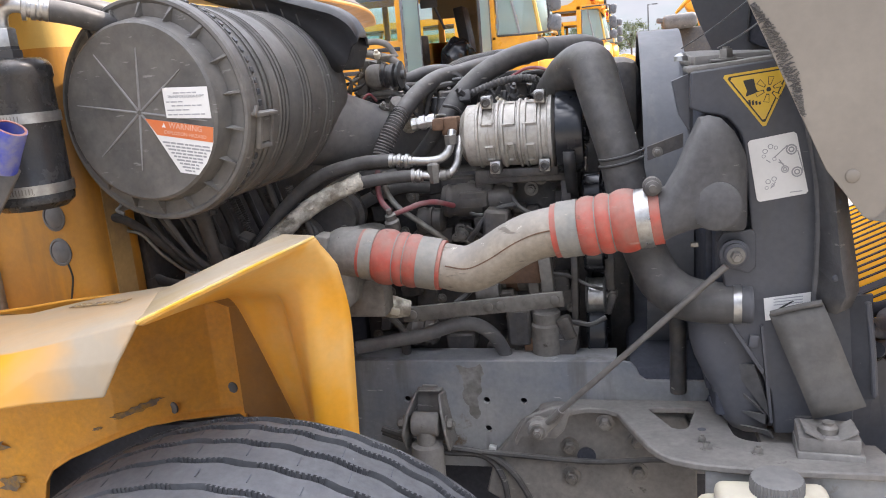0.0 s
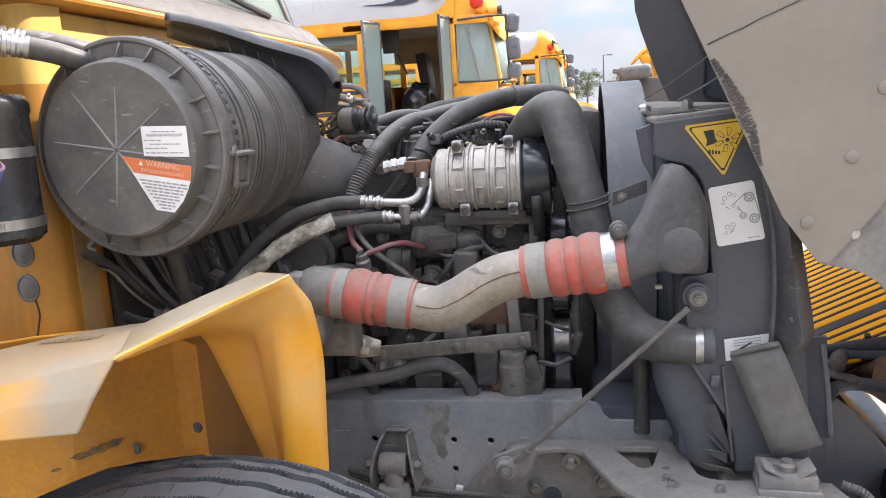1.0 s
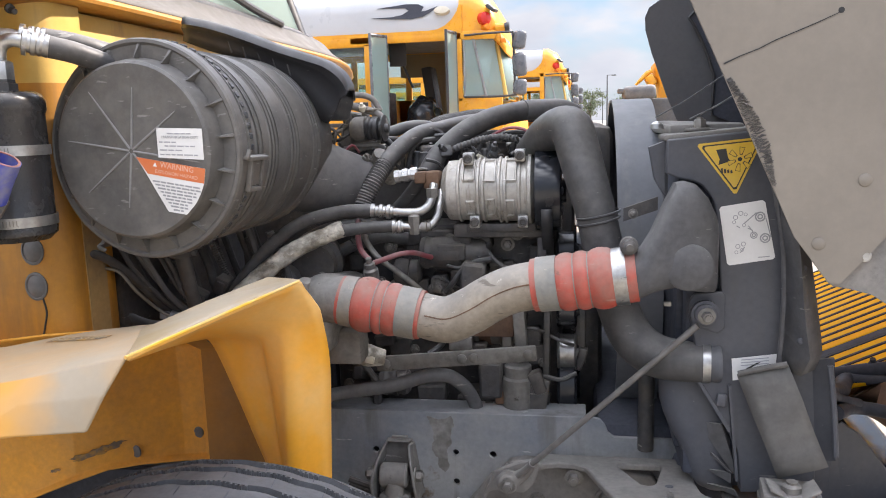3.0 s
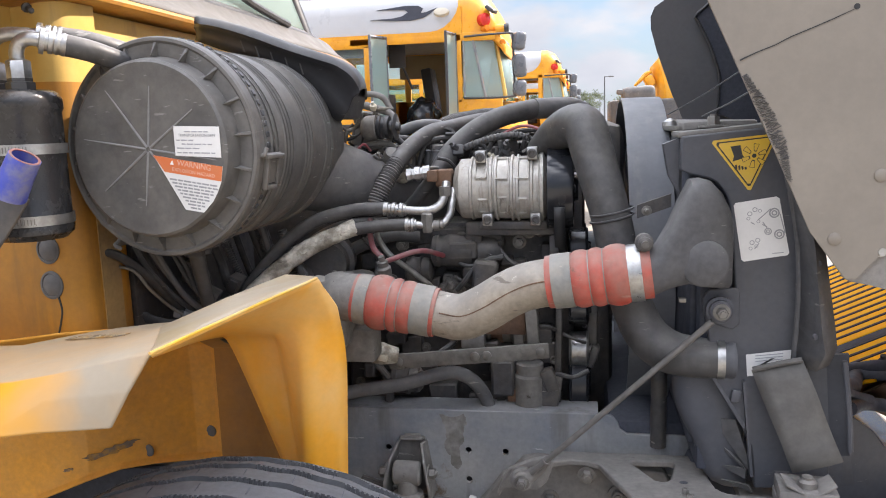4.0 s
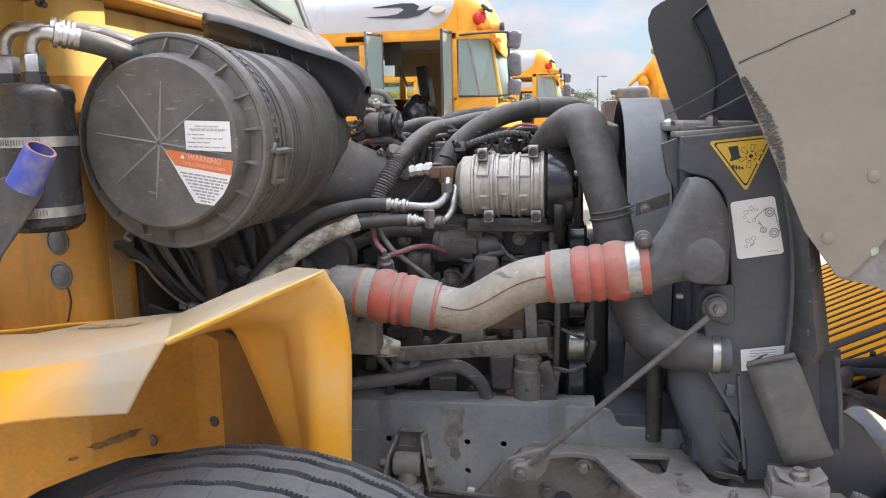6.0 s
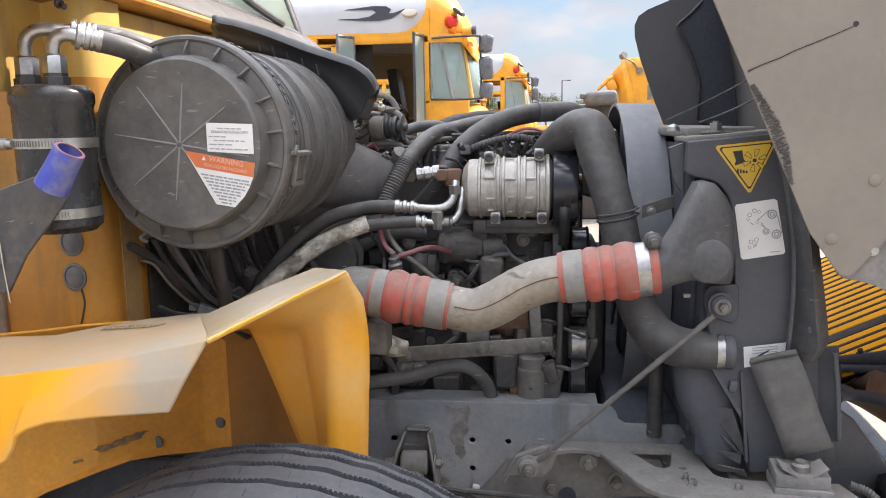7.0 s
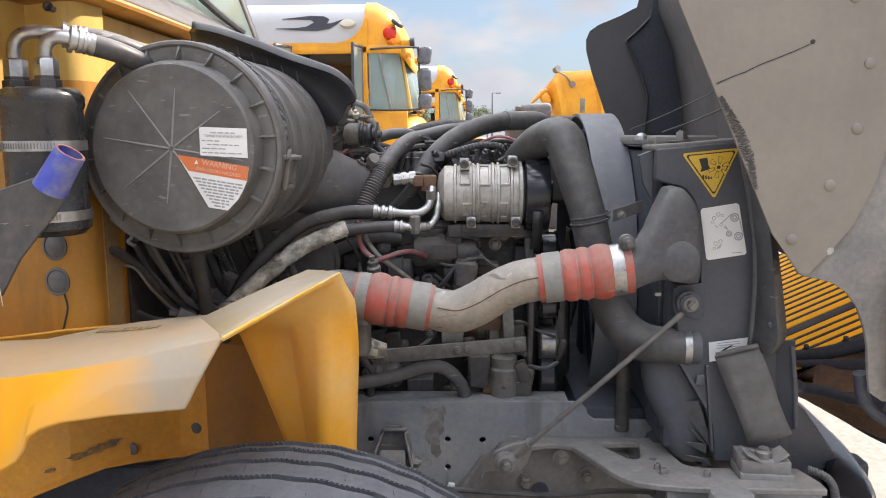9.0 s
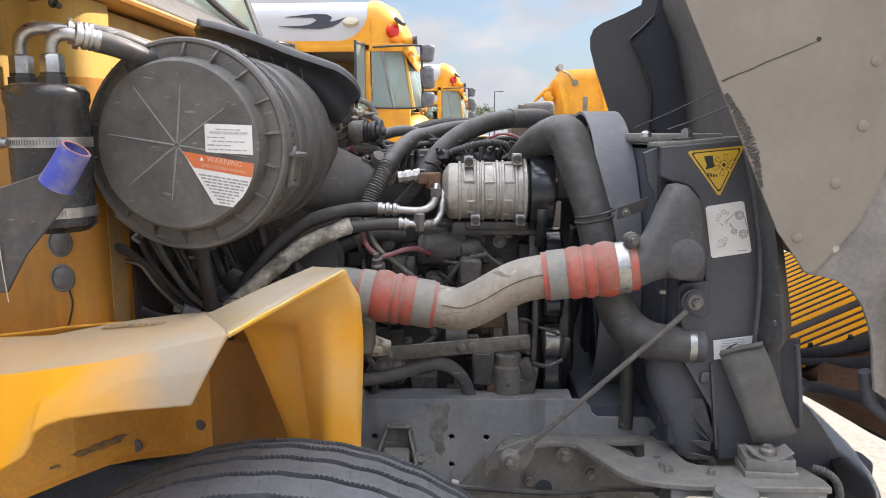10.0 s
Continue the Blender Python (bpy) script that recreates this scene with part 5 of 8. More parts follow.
for c, s, m, n in (((0.312, 1.245, 0.798), (0.098, 0.08, 0.020), M_BRACKET, "lower_block"), ((0.310, 1.245, 0.820), (0.090, 0.072, 0.025), M_BRACKET, "upper_block")):
    bm = B()
    block(bm, c, s, (0, 0, -6), 0.003)
    part(n, bm, m, mount)
for x, a in ((0.284, -28), (0.334, 32)):
    bm = B()
    block(bm, (x, 1.230, 0.838), (0.032, 0.045, 0.004), (0, -a, 0), 0.0015)
    part("wing", bm, M_BRACKET, mount, "bent steel wing")
bm = B()
lathe(bm, (0.309, 1.235, 0), (0, 0, 1), [(0.828, 0.016), (0.842, 0.015), (0.846, 0.009), (0.850, 0.009), (0.850, 0.0)], 18)
part("stud", bm, M_BOLT, mount)
bm = B()
tube(bm, [(0.40, 1.25, 0.80), (0.43, 1.24, 0.79), (0.45, 1.24, 0.76), (0.452, 1.24, 0.70)], 0.0075, 12, 8, (0.005, 0.0009))
solo("corrugated_conduit", bm, M_RUBBER, "black corrugated conduit beside the radiator mount", "conduit")

tank = thing("washer_reservoir", (0.214, 1.10, 0.59), "cream plastic reservoir with a grey screw cap", "reservoir")
bm = B()
block(bm, (0.214, 1.098, 0.6775), (0.232, 0.135, 0.175), (0, 0, 0), 0.02, 3)
block(bm, (0.206, 1.105, 0.770), (0.162, 0.095, 0.045), (0, 0, 0), 0.014, 3)
part("bottle", bm, M_BEIGE, tank, "cream moulded bottle")
bm = B()
grip = []
for k in range(88):
    a = 2 * math.pi * k / 88
    grip.append((0.039 if k % 2 else 0.0372, a))
rings = [[bm.verts.new((0.2127 + r * q * math.cos(a), 1.120 + r * q * math.sin(a), z)) for r, a in grip] for z, q in ((0.786, 1.0), (0.808, 1.0), (0.8135, 0.95), (0.8145, 0.80))]
for lo, hi in zip(rings, rings[1:]):
    for k in range(88):
        bm.faces.new((lo[k], lo[(k + 1) % 88], hi[(k + 1) % 88], hi[k]))
bm.faces.new(rings[0][::-1]), bm.faces.new(rings[-1])
part("cap", bm, M_DUCT, tank, "ridged grey cap")

# ---- radiator pack ----
rad = thing("radiator", (0.24, 1.9, 0.78), "black plastic radiator and cooler pack with side plate", "radiator")
bm = B()
block(bm, (0.225, 1.93, 1.10), (0.15, 1.16, 0.60), (0, 0, 0), 0.008)
part("core", bm, M_SHADOWED, rad)
bm = B()
plate(bm, xz(1.318, (0.112, 1.408), (0.262, 1.420), (0.285, 1.345), (0.312, 1.25), (0.355, 1.08), (0.372, 0.95), (0.368, 0.790), (0.246, 0.785), (0.238, 0.86), (0.224, 0.895), (0.196, 0.94), (0.168, 0.99), (0.163, 1.06), (0.155, 1.10), (0.158, 1.137), (0.206, 1.142), (0.199, 1.22), (0.192, 1.292), (0.187, 1.307), (0.180, 1.318), (0.170, 1.330), (0.157, 1.337), (0.130, 1.343), (0.111, 1.351)), (0, 0.025, 0))
soften(part("side_plate", bm, M_RAD, rad, "black side plate"), 0.003)
bm = B()
plate(bm, xz(1.3125, (0.160, 1.146), (0.205, 1.150), (0.211, 1.144), (0.212, 1.086), (0.200, 1.076), (0.165, 1.088), (0.152, 1.105), (0.150, 1.130)), (0, 0.006, 0))
soften(part("patch_plate", bm, M_RAD, rad), 0.002)
bm = B()
block(bm, (0.19, 1.375, 1.416), (0.165, 0.10, 0.010), (0, -4, 0), 0.003)
block(bm, (0.185, 1.93, 1.422), (0.125, 1.10, 0.020), (0, 0, 0), 0.006)
part("top_channel", bm, M_BRACKET, rad, "dusty top channel")
bm = B()
hexbolt(bm, (0.172, 1.372, 1.424), (0, 0, 1), 0.011, True, 0.014)
block(bm, (0.172, 1.372, 1.422), (0.05, 0.035, 0.004), (0, 0, 0), 0.001)
part("bolt", bm, M_BOLT, rad)
bm = B()
lathe(bm, (0.105, 1.42, 1.425), (0, 0, 1), [(0, 0.012), (0.008, 0.011), (0.012, 0.006), (0.014, 0)], 14)
part("stud", bm, M_STEEL, rad)
bm = B()
plate(bm, [(0.112, 1.35, 1.41), (0.112, 1.35, 1.30), (0.108, 1.42, 1.33), (0.108, 1.42, 1.41)], (0.006, 0, 0))
plate(bm, [(0.085, 1.345, 1.395), (0.112, 1.345, 1.405), (0.112, 1.345, 1.31), (0.095, 1.345, 1.34)], (0, 0.02, 0))
part("corner_bracket", bm, M_RAD, rad)
bm = B()
loops = []
for z, x0, x1, depth in ((1.03, 0.112, 0.232, 0.030), (0.971, 0.107, 0.234, 0.034), (0.940, 0.110, 0.235, 0.036), (0.913, 0.117, 0.236, 0.036), (0.885, 0.129, 0.238, 0.035), (0.854, 0.145, 0.240, 0.033), (0.820, 0.156, 0.241, 0.031), (0.794, 0.164, 0.243, 0.028), (0.776, 0.180, 0.242, 0.022), (0.768, 0.196, 0.241, 0.016)):
    loops.append([bm.verts.new(((x0 + x1) / 2 + (x1 - x0) / 2 * math.copysign(abs(math.cos(a)) ** 0.75, math.cos(a)), 1.372 + depth * math.copysign(abs(math.sin(a)) ** 0.75, math.sin(a)), z)) for a in (2 * math.pi * k / 32 for k in range(32))])
for a, b in zip(loops, loops[1:]):
    for j in range(32):
        bm.faces.new((a[j], a[(j + 1) % 32], b[(j + 1) % 32], b[j]))
bm.faces.new(loops[0][::-1]), bm.faces.new(loops[-1])
bmesh.ops.recalc_face_normals(bm, faces=bm.faces)
tankl = part("lower_tank", bm, M_RAD, rad, "moulded black lower tank")
for tri in (((0.172, 1.345, 0.906), (0.212, 1.325, 0.908), (0.232, 1.322, 0.845), (0.236, 1.322, 0.816)), ((0.186, 1.345, 0.853), (0.194, 1.340, 0.853), (0.233, 1.322, 0.818), (0.226, 1.326, 0.820)), ((0.187, 1.345, 0.816), (0.231, 1.324, 0.818), (0.231, 1.324, 0.799)), ((0.193, 1.345, 0.787), (0.236, 1.326, 0.786), (0.244, 1.326, 0.772))):
    bm = B()
    plate(bm, tri, (0.003, 0.005, 0))
    part("gusset", bm, M_TANK, tankl)
bm = B()
plate(bm, [(0.168, 1.319, 0.990), (0.172, 1.319, 0.994), (0.226, 1.319, 0.905), (0.223, 1.319, 0.898)], (0, -0.008, 0))
plate(bm, [(0.219, 1.319, 0.985), (0.224, 1.319, 0.985), (0.241, 1.319, 0.81), (0.236, 1.319, 0.81)], (0, -0.010, 0))
block(bm, (0.209, 1.314, 0.957), (0.016, 0.010, 0.022), (0, 8, 0), 0.003)
part("web_rib", bm, M_RAD, tankl)
# charge-air tank: round mouth opening into a tall box
bm = B()
stations = [(0.052, 1.279, 1.184, 0.0415, 0.0415), (0.068, 1.280, 1.190, 0.043, 0.043), (0.087, 1.283, 1.210, 0.045, 0.054), (0.105, 1.287, 1.233, 0.046, 0.072), (0.122, 1.291, 1.251, 0.046, 0.087), (0.138, 1.294, 1.250, 0.046, 0.090), (0.155, 1.297, 1.246, 0.045, 0.089), (0.174, 1.301, 1.234, 0.042, 0.080), (0.188, 1.306, 1.220, 0.036, 0.066), (0.193, 1.312, 1.215, 0.028, 0.058)]
loops = []
for i, (x, y, z, ry, rz) in enumerate(stations):
    k = min(1.0, i / 4)
    lp = []
    for j in range(36):
        a = 2 * math.pi * j / 36
        c, s = math.cos(a), math.sin(a)
        p = 2 + 2.0 * k
        f = (abs(c) ** p + abs(s) ** p) ** (-1 / p)
        lp.append(bm.verts.new((x + 0, y + ry * c * f, z + rz * s * f)))
    loops.append(lp)
for a, b in zip(loops, loops[1:]):
    for j in range(36):
        bm.faces.new((a[j], a[(j + 1) % 36], b[(j + 1) % 36], b[j]))
bm.faces.new(loops[0][::-1]), bm.faces.new(loops[-1])
bmesh.ops.recalc_face_normals(bm, faces=bm.faces)
cac = part("charge_air_tank", bm, M_TANK, rad, "dusty black moulded charge-air tank", sharp=50)
bm = B()
lathe(bm, (0.143, 1.2490, 1.203), (0.05, -1, 0), [(-0.02, 0.040), (0.000, 0.0385), (0.0035, 0.034), (0.004, 0.0)], 40)
part("boss", bm, M_TANK, cac)
bm = B()
block(bm, (0.112, 1.28, 1.136), (0.012, 0.012, 0.007), (0, 0, 0), 0.001)
part("tag", bm, M_BAND, rad)
# fan shroud
bm = B()
ring(bm, (0.045, 1.93, 1.105), (1, 0, 0), 0.385, 0.378, 0.09, 96)
part("shroud_ring", bm, M_SHROUD, rad, "blue-grey fan shroud ring")
bm = B()
block(bm, (0.145, 1.93, 1.12), (0.012, 1.10, 0.56), (0, 0, 0), 0.003)
part("shroud_panel", bm, M_SHADOWED, rad, "dark shroud panel")
bm = B()
lathe(bm, (0.03, 1.93, 1.105), (1, 0, 0), [(0, 0), (0, 0.07), (0.02, 0.085), (0.06, 0.085), (0.07, 0)], 28)
fan = part("fan_hub", bm, M_SHADOWED, rad, "black fan hub")
for k in range(9):
    a = 2 * math.pi * k / 9
    bm = B()
    block(bm, (0.075, 1.93 + 0.21 * math.cos(a), 1.105 + 0.21 * math.sin(a)), (0.006, 0.28, 0.085), (math.degrees(a), 0, 0), 0.002)
    part("fan_blade", bm, M_SHADOWED, fan)
bm = B()
plate(bm, [(0.045, 1.384, 1.262), (0.105, 1.386, 1.282), (0.105, 1.386, 1.306), (0.045, 1.384, 1.286)], (0, 0.004, 0))
part("hose_bracket", bm, M_BLOCK, rad, "small dark steel strap")
bm = B()
hexbolt(bm, (0.062, 1.384, 1.276), (0, -1, 0), 0.006, True, 0.004)
part("bolt", bm, M_BOLT, rad)
# stickers on the side plate
bm = B()
plate(bm, [(x, 1.3172, z) for x, z in [(0.201, 1.2945), (0.266, 1.3045), (0.2705, 1.301), (0.289, 1.209), (0.286, 1.205), (0.217, 1.1945), (0.2125, 1.198), (0.198, 1.290)]], (0, -0.0006, 0))
decal = part("belt_sticker", bm, M_WHITE, rad, "white sticker with grey belt drawings")
for x, z, r in ((0.263, 1.277, 0.0085), (0.272, 1.241, 0.0085), (0.254, 1.246, 0.006), (0.238, 1.263, 0.003), (0.224, 1.276, 0.004), (0.232, 1.283, 0.004), (0.240, 1.281, 0.003), (0.229, 1.227, 0.004), (0.238, 1.231, 0.004), (0.236, 1.221, 0.003), (0.222, 1.268, 0.003), (0.227, 1.217, 0.003)):
    bm = B()
    ring(bm, (x, 1.3164, z), (0, -1, 0), r, r * 0.72, 0.0004, 20)
    if r > 0.005:
        ring(bm, (x, 1.3164, z), (0, -1, 0), r * 0.55, r * 0.30, 0.0004, 16)
    part("pulley_drawing", bm, M_INK, decal)
bm = B()
for a, b in (((0.238, 1.266), (0.257, 1.284)), ((0.272, 1.275), (0.281, 1.243)), ((0.252, 1.252), (0.245, 1.262)), ((0.226, 1.262), (0.232, 1.258)), ((0.233, 1.216), (0.240, 1.226)), ((0.244, 1.258), (0.252, 1.254)), ((0.262, 1.2085), (0.280, 1.210))):
    p, q = Vector((a[0], 1.316, a[1])), Vector((b[0], 1.316, b[1]))
    n = (q - p).cross(Vector((0, 1, 0))).normalized() * 0.0008
    plate(bm, [p + n, q + n, q - n, p - n], (0, -0.0004, 0))
tagged(part("drawing_line", bm, M_INK, decal), kind="stuff")


def tri(c, s, y, m, name, parent, label=""):
    b = B()
    (x0, z0), (x1, z1), (x2, z2) = c
    mx, mz = (x0 + x1 + x2) / 3, (z0 + z1 + z2) / 3
    pts = []
    for i in range(3):
        px, pz = c[i]
        for j in (-1, 1):
            qx, qz = c[(i + j) % 3]
            t = 0.045
            pts.append((mx + ((px + (qx - px) * t) - mx) * s, y, mz + ((pz + (qz - pz) * t) - mz) * s))
    plate(b, pts, (0, -0.0005, 0))
    return part(name, b, m, parent, label)


TRI = [(0.158, 1.399), (0.266, 1.409), (0.223, 1.312)]
sign = tri(TRI, 1.0, 1.3172, M_SIGN, "fan_warning_sign", rad, "yellow triangular fan warning sign")
tri(TRI, 0.88, 1.3164, M_DARKINK, "sign_border", sign)
tri(TRI, 0.81, 1.3156, M_SIGN, "sign_field", sign)
bm = B()
for k in range(6):
    a = radians(60 * k + 20)
    c, s = math.cos(a), math.sin(a)
    plate(bm, [(0.228 + r * c - w * s, 1.3148, 1.373 + r * s + w * c) for r, w in ((0.007, -0.0022), (0.020, -0.0045), (0.020, 0.0045), (0.007, 0.0022))], (0, -0.0004, 0))
lathe(bm, (0.228, 1.3148, 1.373), (0, -1, 0), [(0, 0.0035), (0.0005, 0.0035)], 14)
part("blade_drawing", bm, M_DARKINK, sign)
bm = B()
for k in range(6):
    a = radians(60 * k + 20)
    c, s = math.cos(a), math.sin(a)
    plate(bm, [(0.228 + r * c - w * s, 1.3143, 1.373 + r * s + w * c) for r, w in ((0.0085, -0.0014), (0.0192, -0.0036), (0.0192, 0.0036), (0.0085, 0.0014))], (0, -0.0004, 0))
part("blade_fill", bm, M_SIGN, sign)
bm = B()
plate(bm, [(x, 1.3147, z) for x, z in ((0.190, 1.389), (0.206, 1.391), (0.209, 1.376), (0.213, 1.370), (0.194, 1.364), (0.196, 1.373))], (0, -0.0004, 0))
for k in range(4):
    plate(bm, [(x, 1.3147, z) for x, z in ((0.198 + 0.005 * k, 1.358 - 0.0012 * k), (0.201 + 0.005 * k, 1.359 - 0.0012 * k), (0.202 + 0.005 * k, 1.351), (0.199 + 0.005 * k, 1.350))], (0, -0.0004, 0))
part("danger_drawing", bm, M_DARKINK, sign)
bm = B()
plate(bm, xz(1.3172, (0.2245, 1.031), (0.335, 1.046), (0.342, 1.012), (0.331, 1.008), (0.2275, 0.992)), (0, -0.0006, 0))
slip = part("paper_label", bm, M_WHITE, rad, "small white paper label")
bm = B()
plate(bm, [(x, 1.3164, z) for x, z in ((0.248, 1.014), (0.254, 1.014), (0.272, 1.026), (0.266, 1.025))], (0, -0.0004, 0))
part("pen_mark", bm, M_DARKINK, slip)
bm = B()
for k in range(3):
    plate(bm, [(x, 1.3164, z) for x, z in ((0.240, 1.030 - 0.005 * k), (0.285, 1.035 - 0.005 * k), (0.285, 1.0335 - 0.005 * k), (0.240, 1.0285 - 0.005 * k))], (0, -0.0004, 0))
tagged(part("print_bar", bm, M_INK, slip), kind="stuff")

bm = B()
sheet(bm, [[(0.262, 1.30, 1.41), (0.281, 1.268, 1.412), (0.292, 1.30, 1.41)], [(0.284, 1.30, 1.31), (0.299, 1.262, 1.31), (0.316, 1.29, 1.31)], [(0.299, 1.30, 1.22), (0.313, 1.257, 1.22), (0.333, 1.285, 1.22)],
           [(0.303, 1.30, 1.15), (0.319, 1.252, 1.15), (0.343, 1.280, 1.15)], [(0.302, 1.30, 1.09), (0.326, 1.250, 1.09), (0.352, 1.278, 1.09)], [(0.299, 1.30, 1.05), (0.334, 1.258, 1.052), (0.357, 1.280, 1.055)], [(0.298, 1.305, 1.02), (0.324, 1.268, 1.020), (0.348, 1.288, 1.025)]])
seal = thing("rubber_seal", (0.32, 1.28, 1.02), "creased black rubber seal along the radiator edge", "seal")
shell(part("fold", bm, M_TANK, seal, "folded rubber sheet", sharp=70), 0.006, 0)
bm = B()
tube(bm, [(0.262, 1.298, 1.405), (0.284, 1.298, 1.31), (0.299, 1.298, 1.22), (0.302, 1.298, 1.12), (0.299, 1.30, 1.03)], 0.006, 8)
part("bead", bm, M_TANK, seal, "rolled rubber bead")
for z, x in ((1.20, 0.301), (1.08, 0.302)):
    bm = B()
    lathe(bm, (x + 0.018, 1.262, z), (0.3, -1, 0), [(0, 0.006), (0.003, 0.005), (0.004, 0)], 12)
    part("clip", bm, M_RAD, seal)
flap = thing("rubber_flap", (0.30, 1.27, 0.86), "dark grey rubber flap hanging beside the radiator", "flap")
bm = B()
FA, FB, FC, FD = (Vector(p) for p in ((0.230, 1.296, 1.010), (0.307, 1.278, 1.034), (0.370, 1.262, 0.868), (0.294, 1.262, 0.840)))
sheet(bm, [[tuple(FA.lerp(FB, i / 4).lerp(FD.lerp(FC, i / 4), k / 6) + Vector((0, 0.006 * math.sin(k * 1.3 + i * 0.7) - 0.004 * math.sin(math.pi * i / 4), 0))) for i in range(5)] for k in range(7)])
fl = part("sheet", bm, M_FLAP, flap, "bent rubber sheet", sharp=80)
shell(fl, 0.006, 0)
bm = B()
tube(bm, [FA + Vector((0.002, -0.002, 0.002)), FA.lerp(FB, 0.5) + Vector((0, -0.004, 0.004)), FB + Vector((-0.002, -0.002, 0.002))], 0.005, 8)
part("folded_edge", bm, M_FLAP, fl, "folded top edge")
bm = B()
plate(bm, [(0.352, 1.32, 1.03), (0.385, 1.30, 1.04), (0.395, 1.30, 0.86), (0.365, 1.32, 0.85)], (0, 0.008, 0))
tube(bm, [(0.376, 1.292, 1.03), (0.386, 1.292, 0.95), (0.392, 1.292, 0.87)], 0.005, 8)
solo("side_guard", bm, M_RAD, "thin dark guard strip beside the radiator", "bracket")

# ---- charge-air pipe with its red hoses ----
cpipe = thing("charge_air_pipe", (-0.2, 1.31, 1.05), "dull metal S-shaped charge-air pipe with red silicone couplings", "pipe")
bm = B()
tube(bm, [(-0.345, 1.330, 1.108), (-0.310, 1.328, 1.097), (-0.270, 1.322, 1.093), (-0.230, 1.314, 1.110), (-0.185, 1.306, 1.138), (-0.145, 1.298, 1.156), (-0.085, 1.290, 1.168)], [0.0415, 0.0415, 0.0425, 0.0425, 0.042, 0.042, 0.042], 32)
pipe = part("pipe", bm, M_PIPE, cpipe, "corroded aluminised pipe with a weld seam")
bm = B()
seam = curve_points([(-0.310, 1.328, 1.097), (-0.270, 1.322, 1.093), (-0.230, 1.314, 1.110), (-0.185, 1.306, 1.138), (-0.145, 1.298, 1.156), (-0.105, 1.293, 1.164)], 8)
tube(bm, [p + Vector((0.004, -0.0432, 0.0120)) for p in seam], 0.0013, 6, 1)
part("weld_seam", bm, M_RUST, pipe)


def coupling(c0, c1, r, swells):
    """A silicone coupling between two points: swells of given spans, with wire rings between them."""
    a, b = Vector(c0), Vector(c1)
    L, w = (b - a).length, (b - a).normalized()
    hose = B()
    prof = [(0, r), (swells[0][0] * L, r)]
    for u0, u1, high in swells:
        for t in range(1, 8):
            prof.append(((u0 + (u1 - u0) * t / 8) * L, r + high * math.sin(math.pi * t / 8) ** 0.6))
        prof.append((u1 * L, r + 0.0008))
    prof += [(L, r)]
    lathe(hose, a, w, prof, 48)
    ob = part("coupling", hose, M_RED, cpipe, "dusty red silicone coupling")
    for u0, u1, _ in swells[1:]:
        rb = B()
        ring(rb, a + w * (u0 * L - 0.0008), w, r + 0.0024, r - 0.001, 0.0017, 48)
        part("wire_ring", rb, M_BAND, ob, "thin steel wire ring")
    return a, w, L


a, w, L = coupling((-0.472, 1.331, 1.126), (-0.318, 1.329, 1.099), 0.0455, ((0.19, 0.44, 0.0068), (0.44, 0.56, 0.0052), (0.56, 0.72, 0.0042)))
for d, h, m, lab in ((0.006, 0.023, M_CUFF, "dull grey clamp band"), (0.113, 0.036, M_CUFF, "dull grey-green clamp band")):
    bm = B()
    ring(bm, a + w * d, w, 0.0475, 0.0455, h, 48)
    part("clamp_band", bm, m, cpipe, lab)
a, w, L = coupling((-0.112, 1.292, 1.164), (0.062, 1.279, 1.186), 0.0460, ((0.26, 0.42, 0.0045), (0.42, 0.56, 0.0050), (0.56, 0.80, 0.0072)))
bm = B()
ring(bm, a + w * 0.010, w, 0.048, 0.046, 0.034, 48)
part("clamp_band", bm, M_CUFF, cpipe, "stained grey clamp band")
bm = B()
ring(bm, a + w * 0.138, w, 0.049, 0.047, 0.022, 48)
part("tbolt_clamp", bm, M_STEEL, cpipe, "bright steel clamp")
bm = B()
o = Vector((0.047, 1.252, 1.238))
lathe(bm, o + Vector((0, 0.03, 0)), (0, -1, 0), [(0, 0.009), (0.012, 0.009), (0.014, 0.015), (0.030, 0.015), (0.032, 0.011), (0.040, 0.011), (0.042, 0.006), (0.052, 0.006)], 16)
part("clamp_bolt", bm, M_BLOCK, cpipe)
horn = thing("intake_horn", (-0.53, 1.36, 1.0), "grey cast intake horn joined to the red coupling", "casting")
bm = B()
tube(bm, [(-0.445, 1.331, 1.122), (-0.480, 1.332, 1.126), (-0.505, 1.345, 1.125), (-0.520, 1.385, 1.115), (-0.525, 1.45, 1.10), (-0.525, 1.56, 1.08)], [0.044, 0.045, 0.048, 0.050, 0.052, 0.056], 28)
part("elbow", bm, M_GREYCAST, horn, "grey cast elbow")
bm = B()
block(bm, (-0.530, 1.36, 1.075), (0.08, 0.10, 0.10), (0, 8, 0), 0.015, 3)
block(bm, (-0.545, 1.33, 1.135), (0.03, 0.05, 0.06), (0, 8, 0), 0.006)
block(bm, (-0.50, 1.40, 1.02), (0.10, 0.06, 0.07), (0, 0, 0), 0.01)
lathe(bm, (-0.548, 1.292, 1.15), (0, -1, 0), [(0, 0.004), (0.003, 0.004)], 10)
part("flange", bm, M_GREYCAST, horn)
plug = thing("sensor_plug", (-0.47, 1.44, 0.97), "grimy cream cable connector with foil wrap", "connector")
bm = B()
tube(bm, [(-0.53, 1.43, 1.005), (-0.49, 1.435, 0.995), (-0.455, 1.44, 0.985), (-0.425, 1.45, 0.978)], [0.02, 0.022, 0.023, 0.016], 16)
part("wrap", bm, M_FOIL, plug, "peeling foil wrap")
bm = B()
